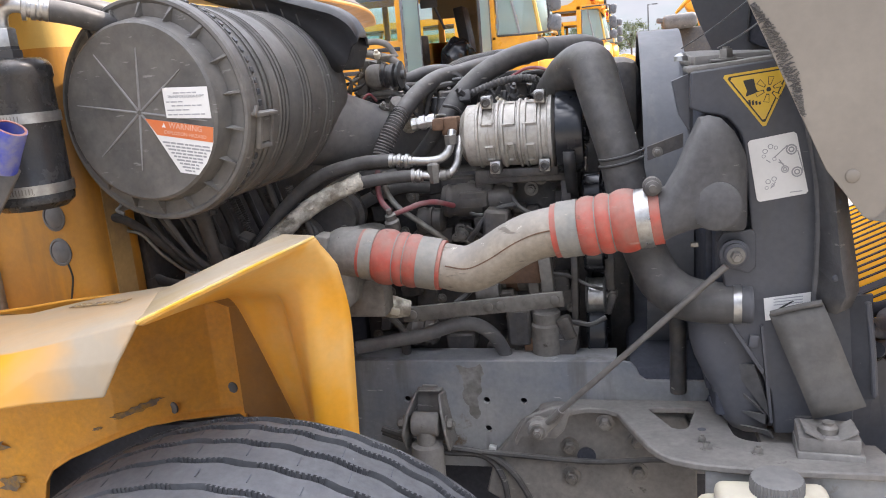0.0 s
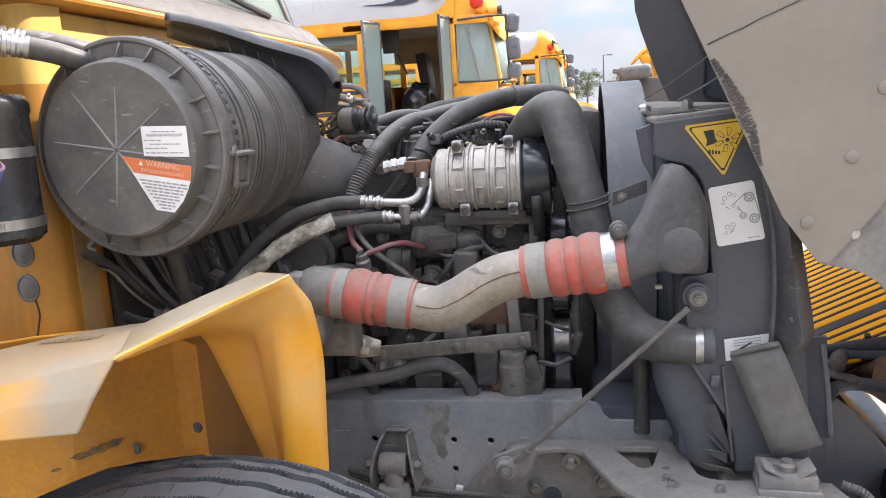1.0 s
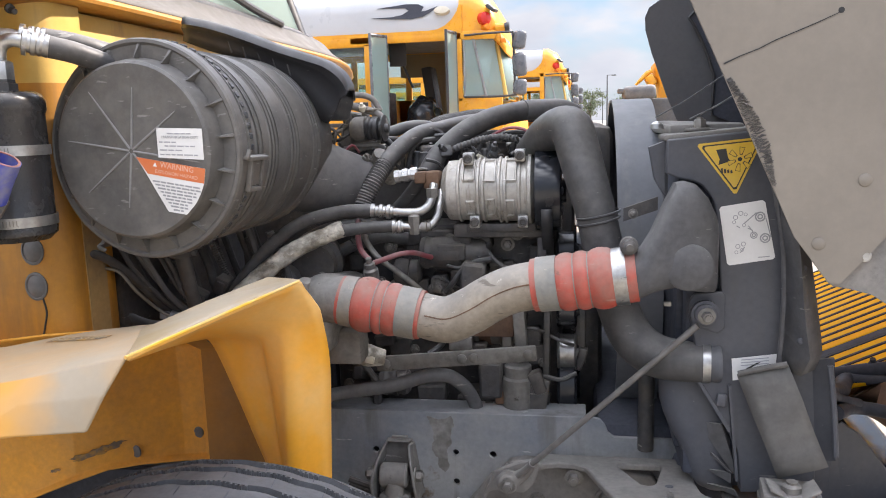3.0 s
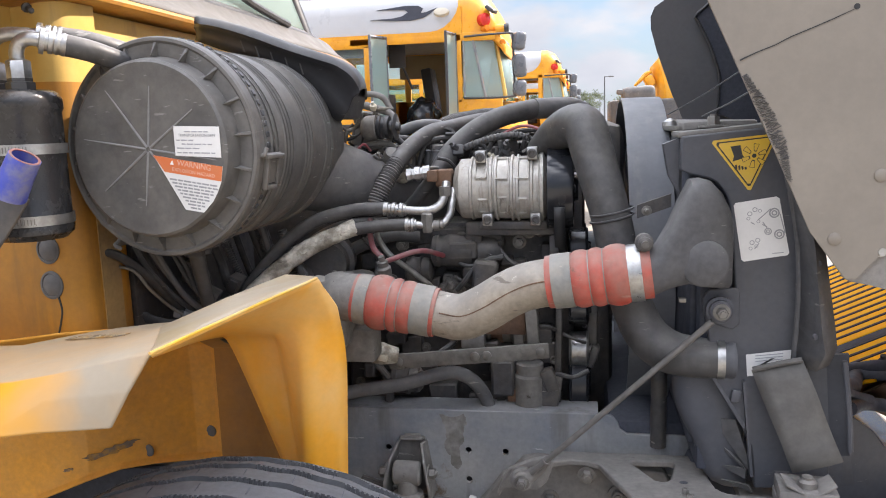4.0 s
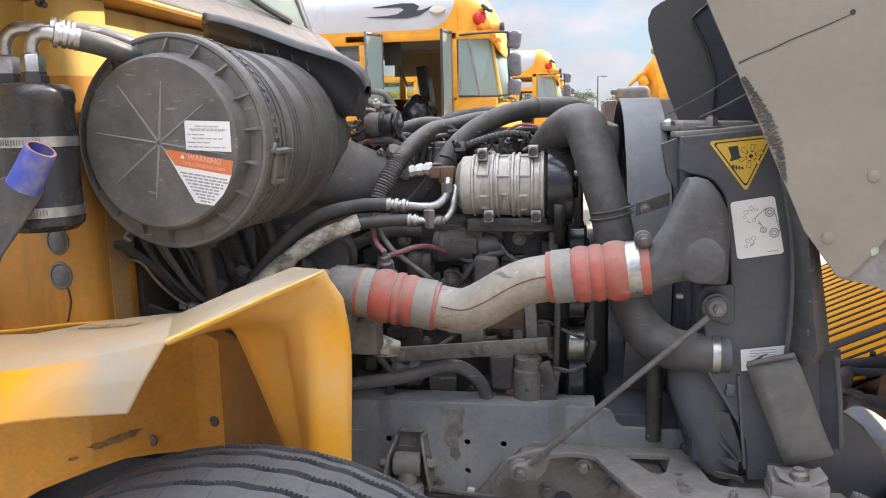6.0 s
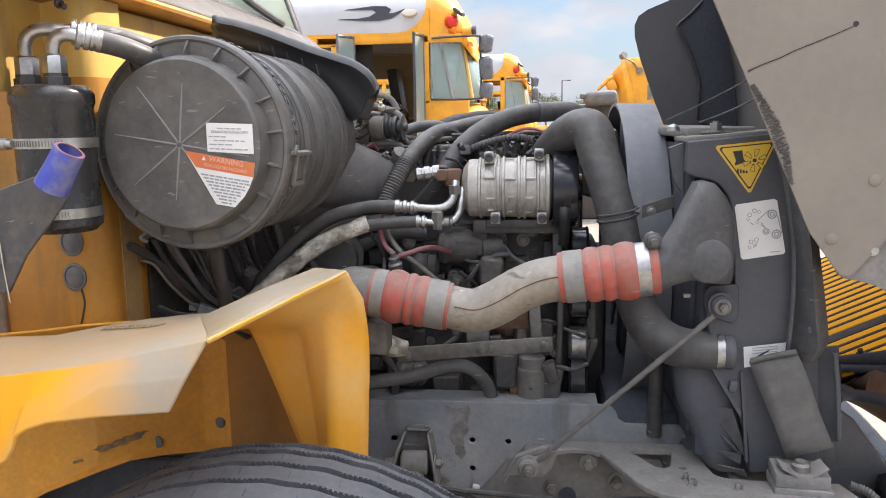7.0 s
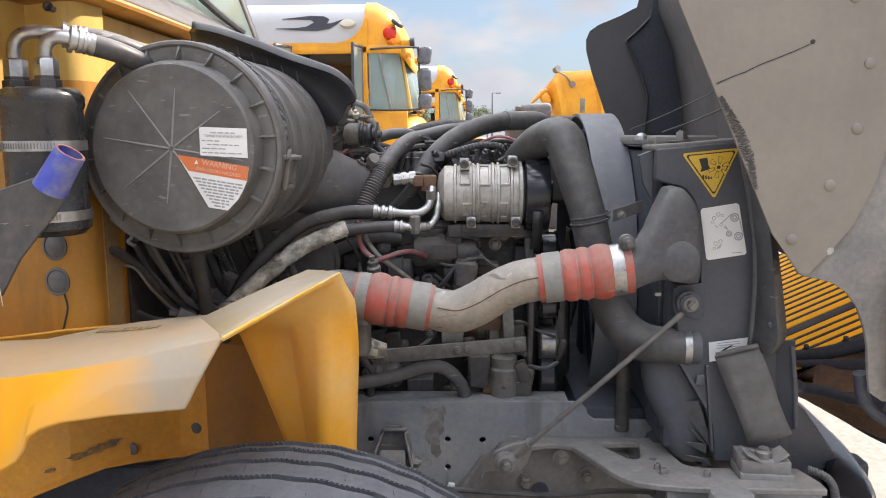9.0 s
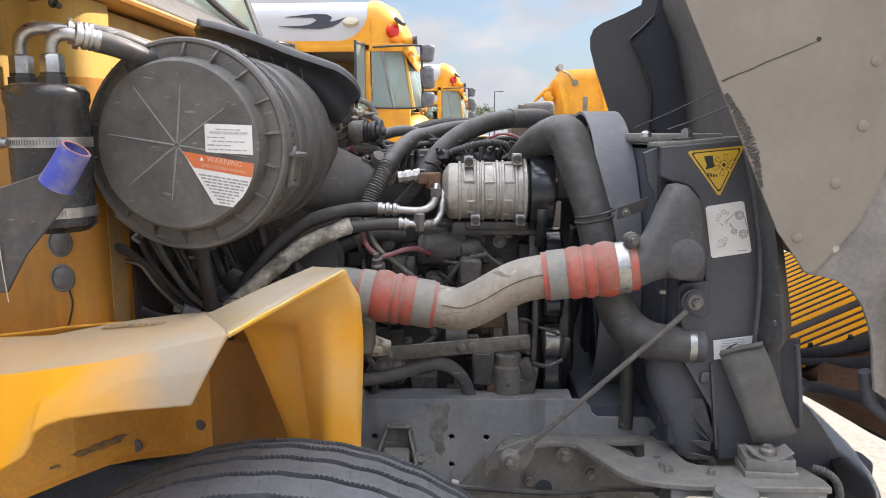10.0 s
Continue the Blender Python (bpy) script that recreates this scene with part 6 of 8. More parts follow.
for k in range(3):
    block(bm, (-0.498 + 0.026 * k, 1.414, 0.998 - 0.007 * k), (0.018, 0.012, 0.014), (0, 12, 0), 0.003)
part("terminal", bm, M_BEIGE, plug)

# ---- compressor ----
CY, CZ = 1.557, 1.308
comp = thing("ac_compressor", (-0.2, CY, 1.2), "cast aluminium air-conditioning compressor with black pulley", "compressor")
bm = B()
prof = [(-0.312, 0.0), (-0.312, 0.030), (-0.308, 0.045), (-0.300, 0.055), (-0.296, 0.0605), (-0.286, 0.0615)]
for x in (-0.272, -0.232, -0.222, -0.19, -0.178, -0.150):
    prof += [(x - 0.004, 0.0605), (x - 0.002, 0.0645), (x + 0.002, 0.0645), (x + 0.004, 0.0605)]
prof += [(-0.136, 0.0615), (-0.133, 0.066), (-0.127, 0.066), (-0.124, 0.058), (-0.120, 0.05)]
prof = [(x, r * (1.04 + 0.5 * (x + 0.22))) for x, r in prof]
lathe(bm, (0, CY, CZ), (1, 0, 0), prof, 64)
cbody = part("body", bm, M_ALLOY, comp, "bright cast ribbed body")
bm = B()
for x0, x1, a0, a1 in ((-0.262, -0.240, 112, 158), (-0.222, -0.198, 108, 160), (-0.180, -0.156, 112, 160), (-0.256, -0.240, 196, 224), (-0.214, -0.200, 192, 226), (-0.176, -0.160, 194, 226)):
    for x in (x0, x1):
        rr = 0.0612 * (1.04 + 0.5 * (x + 0.22))
        rows_ = [[bm.verts.new((x + dx, CY - (rr + dr) * math.sin(radians(a - 90)), CZ + (rr + dr) * math.cos(radians(a - 90)))) for dx, dr in ((-0.0022, 0.0), (-0.0014, 0.0032), (0.0014, 0.0032), (0.0022, 0.0))] for a in range(a0, a1 + 1, 4)]
        for p, q in zip(rows_, rows_[1:]):
            for k in range(3):
                bm.faces.new((p[k], p[k + 1], q[k + 1], q[k]))
        bm.faces.new(rows_[0]), bm.faces.new(rows_[-1][::-1])
    for a in (a0, a1):
        rr = 0.0625 * (1.04 + 0.5 * ((x0 + x1) / 2 + 0.22))
        block(bm, ((x0 + x1) / 2, CY - rr * math.sin(radians(a - 90)), CZ + rr * math.cos(radians(a - 90))), (x1 - x0, 0.0042, 0.0040), (-(a - 90), 0, 0), 0)
tagged(part("cast_rib", bm, M_ALLOY, cbody), kind="stuff")
for x, y, z in ((-0.252, 1.523, 1.374), (-0.148, 1.520, 1.379), (-0.238, 1.498, 1.250), (-0.142, 1.496, 1.250)):
    bm = B()
    block(bm, (x, y + 0.006, z), (0.021, 0.032, 0.025), (0, 0, 0), 0.003)
    lug = part("lug", bm, M_STEEL, comp, "cast mounting ear")
    bm = B()
    lathe(bm, (x, y - 0.010, z), (0, -1, 0), [(0, 0.0095), (0.006, 0.0095), (0.007, 0.006), (0.003, 0.005), (0.003, 0)], 16)
    part("bolt", bm, M_BLOCK, lug, "dark bolt head")
bm = B()
lathe(bm, (0, CY, CZ), (1, 0, 0), [(-0.120, 0.0), (-0.120, 0.078), (-0.118, 0.0835), (-0.112, 0.0845), (-0.074, 0.0845), (-0.069, 0.0835), (-0.067, 0.076), (-0.066, 0.03), (-0.058, 0.028), (-0.058, 0.0)], 72)
part("pulley", bm, M_GLOSS, comp, "glossy black clutch pulley")
for k in range(6):
    a = 2 * math.pi * k / 6
    bm = B()
    lathe(bm, (-0.068, CY + 0.05 * math.cos(a), CZ + 0.05 * math.sin(a)), (1, 0, 0), [(0, 0.008), (0.004, 0.008), (0.005, 0.004)], 10)
    part("clutch_stud", bm, M_SHADOWED, comp)
bm = B()
block(bm, (-0.330, 1.545, 1.332), (0.034, 0.045, 0.036), (0, 0, 0), 0.006)
block(bm, (-0.352, 1.53, 1.338), (0.024, 0.03, 0.024), (0, 0, 0), 0.004)
part("manifold", bm, M_RUST, comp, "rust-brown manifold block")
bm = B()
lathe(bm, (-0.408, 1.525, 1.34), (1, 0.1, 0.12), [(0, 0.009), (0.002, 0.013), (0.012, 0.013), (0.013, 0.0115), (0.018, 0.0115), (0.019, 0.014), (0.030, 0.014), (0.031, 0.0115), (0.036, 0.0115), (0.037, 0.014), (0.05, 0.014)], 8)
part("service_port", bm, M_STEEL, comp, "bright ribbed service port")
bm = B()
block(bm, (-0.19, 1.60, 1.225), (0.20, 0.12, 0.03), (0, 0, 0), 0.006)
block(bm, (-0.19, 1.548, 1.232), (0.14, 0.03, 0.018), (0, 0, 0), 0.004)
part("saddle", bm, M_BLOCK, comp, "grimy mounting saddle")

# refrigerant and other hoses
lines = thing("refrigerant_lines", (-0.5, 1.45, 1.1), "two refrigerant hoses with bright metal ends at the compressor", "hose")
bm = B()
tube(bm, [(-0.80, 1.42, 1.02), (-0.757, 1.42, 1.079), (-0.706, 1.42, 1.146), (-0.648, 1.44, 1.212), (-0.585, 1.46, 1.256), (-0.508, 1.475, 1.275), (-0.440, 1.48, 1.277)], 0.0135, 16)
part("upper_hose", bm, M_RUBBER, lines, "black hose")
bm = B()
tube(bm, [(-0.520, 1.463, 1.236), (-0.454, 1.47, 1.243), (-0.396, 1.475, 1.245)], 0.0125, 16)
part("lower_hose", bm, M_RUBBER, lines, "black hose")
bm = B()
tube(bm, [(-0.79, 1.36, 1.05), (-0.73, 1.38, 1.097), (-0.665, 1.40, 1.153), (-0.595, 1.44, 1.205), (-0.503, 1.466, 1.243)], [0.0165, 0.0165, 0.017, 0.0175, 0.0165], 18, 16)
for v in bm.verts:
    v.co += v.normal * 0 + noise.noise_vector(v.co * 60) * 0.003
foil = part("foil_sleeve", bm, M_FOIL, lines, "peeling off-white foil sleeve")
random.seed(31)
axis_pts = curve_points([(-0.73, 1.38, 1.097), (-0.665, 1.40, 1.153), (-0.595, 1.44, 1.205), (-0.503, 1.466, 1.243)], 16)
for k in range(40):
    c = random.choice(axis_pts[10:])
    a = random.uniform(2.2, 5.6)
    d = Vector((0.35 * math.sin(a), math.cos(a) * 0.5 - 0.75, math.sin(a) * 0.8)).normalized()
    t = Vector((0.80, 0.2, 0.45)).normalized()
    q = t.cross(d).normalized()
    s0 = random.uniform(0.003, 0.010)
    p0 = c + d * 0.0176
    bm = B()
    plate(bm, [p0 + t * s0 * random.uniform(0.5, 1.3) * math.cos(e) + q * s0 * random.uniform(0.3, 0.9) * math.sin(e) + d * random.uniform(0.0, 0.003) for e in (0.2, 1.1, 2.0, 2.9, 3.9, 4.7, 5.5)], d * 0.0007)
    part("flake", bm, M_FOIL, foil)
for p0, p1, n in (((-0.446, 1.48, 1.277), (-0.400, 1.48, 1.273), 3), ((-0.402, 1.475, 1.245), (-0.380, 1.476, 1.244), 2)):
    bm = B()
    a, b = Vector(p0), Vector(p1)
    Lr = (b - a).length
    prof = [(0, 0.0145)]
    for k in range(n):
        prof += [((k + 0.1) / n * Lr, 0.0145), ((k + 0.55) / n * Lr, 0.0145), ((k + 0.6) / n * Lr, 0.0115), ((k + 0.95) / n * Lr, 0.0115)]
    lathe(bm, a, b - a, prof, 20)
    part("ferrule", bm, M_STEEL, lines, "bright crimped ferrule")
bm = B()
tube(bm, [(-0.405, 1.48, 1.274), (-0.372, 1.484, 1.271), (-0.348, 1.486, 1.273), (-0.331, 1.49, 1.284), (-0.324, 1.497, 1.302), (-0.322, 1.51, 1.325)], 0.0088, 14)
part("upper_tube", bm, M_STEEL, lines, "bright bent tube")
bm = B()
tube(bm, [(-0.385, 1.476, 1.245), (-0.350, 1.48, 1.241), (-0.326, 1.485, 1.246), (-0.314, 1.492, 1.262), (-0.310, 1.50, 1.285), (-0.309, 1.52, 1.31)], 0.0078, 14)
part("lower_tube", bm, M_STEEL, lines, "bright bent tube")
bm = B()
lathe(bm, (-0.3235, 1.497, 0), (0, 0, 1), [(1.300, 0.0125), (1.318, 0.0125)], 6)
part("union_nut", bm, M_BOLT, lines)
bm = B()
lathe(bm, (-0.358, 1.478, 0), (0, 0, 1), [(1.228, 0.010), (1.252, 0.013), (1.264, 0.013), (1.268, 0.008)], 6)
lathe(bm, (-0.345, 1.48, 1.2415), (1, 0, 0.05), [(0, 0.011), (0.012, 0.011), (0.013, 0.009), (0.02, 0.009)], 12)
part("valve_nut", bm, M_BOLT, lines)

cables = thing("battery_cables", (-0.43, 1.47, 1.1), "red and grey cables meeting at a terminal stud", "cable")
bm = B()
tube(bm, [(-0.490, 1.53, 1.25), (-0.483, 1.50, 1.218), (-0.470, 1.475, 1.195), (-0.450, 1.462, 1.178)], 0.0058, 10)
tube(bm, [(-0.442, 1.462, 1.172), (-0.415, 1.463, 1.181), (-0.39, 1.475, 1.188), (-0.366, 1.50, 1.186), (-0.340, 1.55, 1.168)], 0.0055, 10)
part("red_cable", bm, M_REDWIRE, cables, "dusty red cable")
bm = B()
tube(bm, [(-0.48, 1.54, 1.245), (-0.467, 1.50, 1.215), (-0.440, 1.488, 1.180), (-0.405, 1.49, 1.152), (-0.375, 1.50, 1.125), (-0.355, 1.52, 1.10)], 0.006, 10)
part("grey_cable", bm, M_BAND, cables, "grey braided cable")
bm = B()
lathe(bm, (-0.446, 1.452, 1.160), (-0.1, -0.3, 1), [(-0.02, 0.014), (0.0, 0.015), (0.004, 0.011), (0.014, 0.011), (0.016, 0.006), (0.026, 0.006)], 14)
part("stud", bm, M_BOLT, cables)

coolant = thing("coolant_hose", (0.0, 1.4, 0.98), "fat black coolant hose bent from engine top to radiator foot", "hose")
bm = B()
tube(bm, [(-0.135, 1.60, 1.380), (-0.100, 1.545, 1.415), (-0.068, 1.497, 1.431), (-0.046, 1.468, 1.426), (-0.034, 1.445, 1.388), (-0.018, 1.418, 1.33), (-0.003, 1.402, 1.275), (0.008, 1.393, 1.22), (0.022, 1.388, 1.15), (0.042, 1.378, 1.09), (0.064, 1.362, 1.050), (0.100, 1.346, 1.026), (0.15, 1.332, 1.020), (0.190, 1.326, 1.020)], [0.030, 0.036, 0.040, 0.041, 0.040, 0.038, 0.0365, 0.0365, 0.037, 0.038, 0.039, 0.039, 0.036, 0.0335], 28, 10)
part("hose", bm, M_RUBBER, coolant, "dusty black rubber hose")
bm = B()
ring(bm, (0.178, 1.328, 1.0205), (1, -0.1, 0), 0.0355, 0.033, 0.013, 40)
part("clamp", bm, M_STEEL, coolant, "bright worm clamp")
bm = B()
for dz in (0.0, 0.012):
    c = Vector((0.0015, 1.398, 1.262 + dz))
    tube(bm, [c + Vector((0.0385 * math.cos(a), 0.0385 * math.sin(a), 0.008 * math.cos(a))) for a in (2 * math.pi * k / 24 for k in range(25))], 0.0022, 6, 2)
part("tie", bm, M_BLACK, coolant, "black cable ties")
bm = B()
tube(bm, [(0.098, 1.50, 0.78), (0.099, 1.50, 0.90), (0.098, 1.49, 1.00)], 0.016, 12)
part("down_pipe", bm, M_BLOCK, coolant, "dark upright pipe behind the tank")
bm = B()
lathe(bm, (0.180, 1.327, 1.02), (1, 0, 0), [(0, 0.030), (0.018, 0.0335), (0.022, 0.0345), (0.027, 0.033), (0.027, 0.0)], 28)
part("spigot", bm, M_RAD, coolant)


def hose(label, pts, r, ribs=None, m=None, per=8, name="engine_hose", seg=14):
    b = B()
    tube(b, pts, r, seg, per, ribs)
    return solo(name, b, m or M_RUBBER, label, "hose")


hose("black corrugated hose arching over the engine", [(-0.470, 1.49, 1.262), (-0.4658, 1.50, 1.2924), (-0.4463, 1.52, 1.3362), (-0.431, 1.548, 1.365)], 0.0185, (0.006, 0.0014))
hose("smooth black hose over the engine top", [(-0.434, 1.542, 1.360), (-0.4247, 1.56, 1.3751), (-0.4017, 1.61, 1.4053), (-0.3768, 1.67, 1.4251), (-0.3465, 1.74, 1.4327), (-0.293, 1.85, 1.4466), (-0.22, 2.0, 1.455)], 0.0185)
hose("thick black hose climbing to the water outlet", [(-0.352, 1.60, 1.34), (-0.3314, 1.62, 1.3764), (-0.3031, 1.64, 1.4068), (-0.2638, 1.66, 1.435), (-0.2106, 1.68, 1.457), (-0.1486, 1.72, 1.4691)], 0.0222, seg=18)
hose("dull metal water outlet pipe", [(-0.154, 1.715, 1.469), (-0.1344, 1.73, 1.4692), (-0.0762, 1.77, 1.4696), (-0.045, 1.80, 1.4587)], 0.0232, None, M_DUCT, name="water_outlet", seg=18)
hose("dusty grey hose with a clip across the engine rear", [(-0.53, 1.77, 1.392), (-0.5007, 1.78, 1.4158), (-0.4655, 1.78, 1.4307), (-0.4348, 1.80, 1.4403), (-0.4039, 1.82, 1.4419), (-0.3797, 1.84, 1.4328), (-0.365, 1.85, 1.40)], 0.0135, None, M_DUCT)
hose("dark corrugated hose towards the water outlet", [(-0.405, 1.86, 1.43), (-0.3675, 1.90, 1.4487), (-0.3309, 1.95, 1.456), (-0.2926, 2.0, 1.4622), (-0.24, 2.05, 1.46)], 0.0165, (0.006, 0.0012))
hose("pale ribbed foil sleeve behind the canister", [(-0.478, 1.655, 1.325), (-0.464, 1.682, 1.356), (-0.446, 1.70, 1.386), (-0.42, 1.73, 1.396)], 0.0125, (0.009, 0.0016), M_GREYCAST, name="cable_sleeve")
hose("thin black hose behind the canister", [(-0.60, 1.66, 1.38), (-0.552, 1.70, 1.400), (-0.476, 1.75, 1.412), (-0.43, 1.80, 1.40), (-0.41, 1.86, 1.37)], 0.009)
hose("thin black hose behind the canister", [(-0.60, 1.62, 1.36), (-0.55, 1.66, 1.385), (-0.48, 1.70, 1.39), (-0.44, 1.74, 1.375)], 0.009)
hose("dusty rubber heater hose along the block", [(-0.56, 1.48, 0.882), (-0.509, 1.49, 0.889), (-0.420, 1.50, 0.902), (-0.344, 1.50, 0.925), (-0.300, 1.51, 0.920), (-0.266, 1.53, 0.883), (-0.248, 1.55, 0.826), (-0.245, 1.56, 0.78)], 0.0145, None, M_DUCT)
hose("black hose looping under the canister", [(-0.92, 1.22, 1.235), (-0.896, 1.25, 1.221), (-0.869, 1.30, 1.17), (-0.845, 1.36, 1.10), (-0.80, 1.42, 1.03), (-0.75, 1.48, 0.99)], 0.0085)
hose("black hose under the canister", [(-0.895, 1.31, 1.25), (-0.88, 1.32, 1.19), (-0.862, 1.35, 1.12), (-0.825, 1.40, 1.06), (-0.76, 1.45, 1.02)], 0.010)
for k, (dx, dz, r) in enumerate(((0.0, 0.0, 0.0055), (0.014, 0.012, 0.0045), (0.026, -0.004, 0.006), (0.040, 0.016, 0.004), (0.052, 0.004, 0.005))):
    hose("dusty thin cable swinging below the canister", [(-0.885 + dx, 1.285 + 0.01 * k, 1.235 + dz), (-0.868 + dx, 1.30 + 0.01 * k, 1.185 + dz), (-0.838 + dx, 1.335, 1.125 + dz), (-0.802 + dx, 1.372, 1.078), (-0.775 + dx * 0.6, 1.41, 1.052 - dz)], r, None, (M_RUBBER, M_BLOCK, M_DUCT)[k % 3], name="cable", seg=9)
hose("black hose under the canister", [(-0.93, 1.30, 1.13), (-0.915, 1.33, 1.09), (-0.88, 1.37, 1.06), (-0.82, 1.42, 1.05)], 0.011)
hose("dark hose behind the drain tube", [(-0.72, 1.52, 1.0), (-0.70, 1.53, 1.10), (-0.63, 1.54, 1.19), (-0.55, 1.56, 1.23), (-0.46, 1.60, 1.23)], 0.016)
hose("dark hose behind the intake", [(-0.66, 1.55, 0.95), (-0.64, 1.55, 1.06), (-0.57, 1.56, 1.16), (-0.47, 1.58, 1.205), (-0.40, 1.60, 1.20)], 0.014)
hose("short black elbow hose beside the compressor", [(-0.46, 1.60, 1.24), (-0.42, 1.58, 1.265), (-0.38, 1.565, 1.305), (-0.355, 1.55, 1.335)], 0.014)
hose("thin wire loop with white tape", [(-0.905, 1.26, 1.20), (-0.875, 1.262, 1.19), (-0.855, 1.285, 1.145), (-0.83, 1.33, 1.095), (-0.80, 1.36, 1.08)], 0.003, None, M_BAND, name="wire")
bm = B()
block(bm, (-0.815, 1.35, 1.082), (0.035, 0.03, 0.02), (0, 25, 20), 0.003)
block(bm, (-0.79, 1.37, 1.07), (0.025, 0.025, 0.018), (0, -15, 40), 0.003)
block(bm, (-0.838, 1.34, 1.09), (0.015, 0.02, 0.012), (0, 10, 10), 0.002)
solo("wire_connector", bm, M_RAIL, "dusty black wiring connector under the canister", "connector")
random.seed(4)
for k in range(9):
    x = -0.40 + 0.034 * k + random.uniform(-0.01, 0.01)
    y = 1.62 + random.uniform(0, 0.12)
    hose("thin black wiring over the engine top", [(x, y, 1.34), (x + 0.02, y + 0.01, 1.395 + random.uniform(0, 0.015)), (x + 0.07, y + 0.03, 1.41 + random.uniform(0, 0.015)), (x + 0.12, y + 0.06, 1.395 + random.uniform(0, 0.02)), (x + 0.16, y + 0.10, 1.37)], random.uniform(0.004, 0.0085), name="wire", seg=8)
for k in range(5):
    y = 1.70 + 0.10 * k
    hose("black engine harness across the rocker cover", [(-0.50, y, 1.385 + 0.004 * k), (-0.40, y + 0.02, 1.405), (-0.28, y + 0.03, 1.412 + 0.006 * (k % 2)), (-0.16, y + 0.02, 1.408), (-0.08, y, 1.39)], 0.011 - 0.0012 * k, (0.005, 0.0008), name="wire_harness", seg=10)
hose("red and black wire pair near the compressor", [(-0.22, 1.64, 1.415), (-0.18, 1.63, 1.432), (-0.14, 1.62, 1.425), (-0.12, 1.61, 1.395), (-0.115, 1.60, 1.37)], 0.0032, None, M_REDWIRE, name="wire", seg=8)
hose("grey braided lead near the compressor", [(-0.31, 1.62, 1.385), (-0.27, 1.62, 1.40), (-0.22, 1.625, 1.412), (-0.17, 1.63, 1.41), (-0.13, 1.62, 1.38)], 0.0075, (0.008, 0.0010), M_RUBBER, name="wire", seg=12)
bm = B()
ring(bm, (-0.351, 1.69, 1.410), (0.2, -1, 0.15), 0.0265, 0.0205, 0.008, 36)
block(bm, (-0.351, 1.690, 1.362), (0.030, 0.008, 0.05), (0, 0, 0), 0.003)
solo("lifting_eye", bm, M_BLOCK, "black lifting eye on the engine top", "lifting eye")

# ---- engine ----
engine = thing("engine", (-0.3, 1.93, 0.55), "grimy black diesel engine with grey accessories", "engine")
bm = B()
block(bm, (-0.33, 1.95, 0.98), (0.52, 0.62, 0.50), (0, 0, 0), 0.02)
eblock = part("block", bm, M_BLOCK, engine, "grimy black cylinder block")
# dark boxes; front and rear ones are added to close bright gaps
for nm, c, s in (("sump", (-0.33, 1.95, 0.66), (0.50, 0.50, 0.20)), ("fan_drive", (-0.005, 2.00, 1.35), (0.10, 0.50, 0.17)), ("timing_cover", (-0.03, 1.98, 0.93), (0.10, 0.44, 0.40)), ("front_housing", (-0.068, 1.95, 1.20), (0.05, 0.46, 0.33)), ("bell_housing", (-0.74, 1.95, 0.78), (0.30, 0.60, 0.50)), ("turbo_heat_shield", (-0.64, 2.05, 1.29), (0.24, 0.40, 0.20)), ("gap_block", (-0.68, 1.82, 1.14), (0.40, 0.04, 0.40))):
    bm = B()
    block(bm, c, s, (0, 0, 0), 0.03)
    part(nm, bm, M_SHADOWED if nm == "bell_housing" else M_BLOCK, engine)


def lumps(name, items, material, parent, bevel=0.004):
    """Each box-like casting as a part of its own."""
    for c, s, r in items:
        b = B()
        block(b, c, s, r, bevel, 1)
        part(name, b, material, parent)


random.seed(8)
items = []
for k in range(64):
    x, z = random.uniform(-0.57, -0.10), random.uniform(0.80, 1.22)
    items.append(((x, 1.645 - random.uniform(0, 0.06), z), (random.uniform(0.02, 0.08), random.uniform(0.02, 0.08), random.uniform(0.015, 0.06)), (0, random.uniform(-10, 10), 0)))
lumps("casting_lug", items, M_BLOCK, eblock)
for k in range(40):
    x, z = random.uniform(-0.56, -0.11), random.uniform(0.82, 1.22)
    bm = B()
    hexbolt(bm, (x, 1.605 - random.uniform(0, 0.03), z), (0, -1, 0), random.uniform(0.006, 0.011), True, 0.01)
    part("bolt", bm, M_BOLT, eblock)
bm = B()
block(bm, (-0.31, 1.97, 1.28), (0.46, 0.50, 0.14), (0, 0, 0), 0.025, 3)
block(bm, (-0.31, 1.99, 1.36), (0.40, 0.30, 0.07), (0, 0, 0), 0.025, 3)
ehead = part("head", bm, M_BLOCK, engine, "black cylinder head and cover")
lumps("head_lug", [((random.uniform(-0.48, -0.12), random.uniform(1.64, 1.80), 1.35 + random.uniform(0, 0.035)), (random.uniform(0.015, 0.055), random.uniform(0.02, 0.05), random.uniform(0.015, 0.045)), (0, 0, random.uniform(0, 60))) for k in range(30)], M_BLOCK, ehead)
for x, y in ((-0.36, 1.62), (-0.385, 1.66), (-0.33, 1.65), (-0.30, 1.70), (-0.42, 1.70), (-0.45, 1.64), (-0.26, 1.63), (-0.21, 1.66)):
    bm = B()
    lathe(bm, (x, y, 1.33), (0, 0, 1), [(0, 0.016), (0.035, 0.016), (0.04, 0.012), (0.055, 0.012), (0.058, 0.0)], 14)
    part("injector_cap", bm, M_BLACK, ehead, "black injector cap")
for k, (p, m) in enumerate((((-0.47, 1.63, 1.362), M_GREYCAST), ((-0.43, 1.60, 1.35), M_FOIL), ((-0.405, 1.66, 1.385), M_BEIGE), ((-0.52, 1.66, 1.345), M_GREYCAST))):
    bm = B()
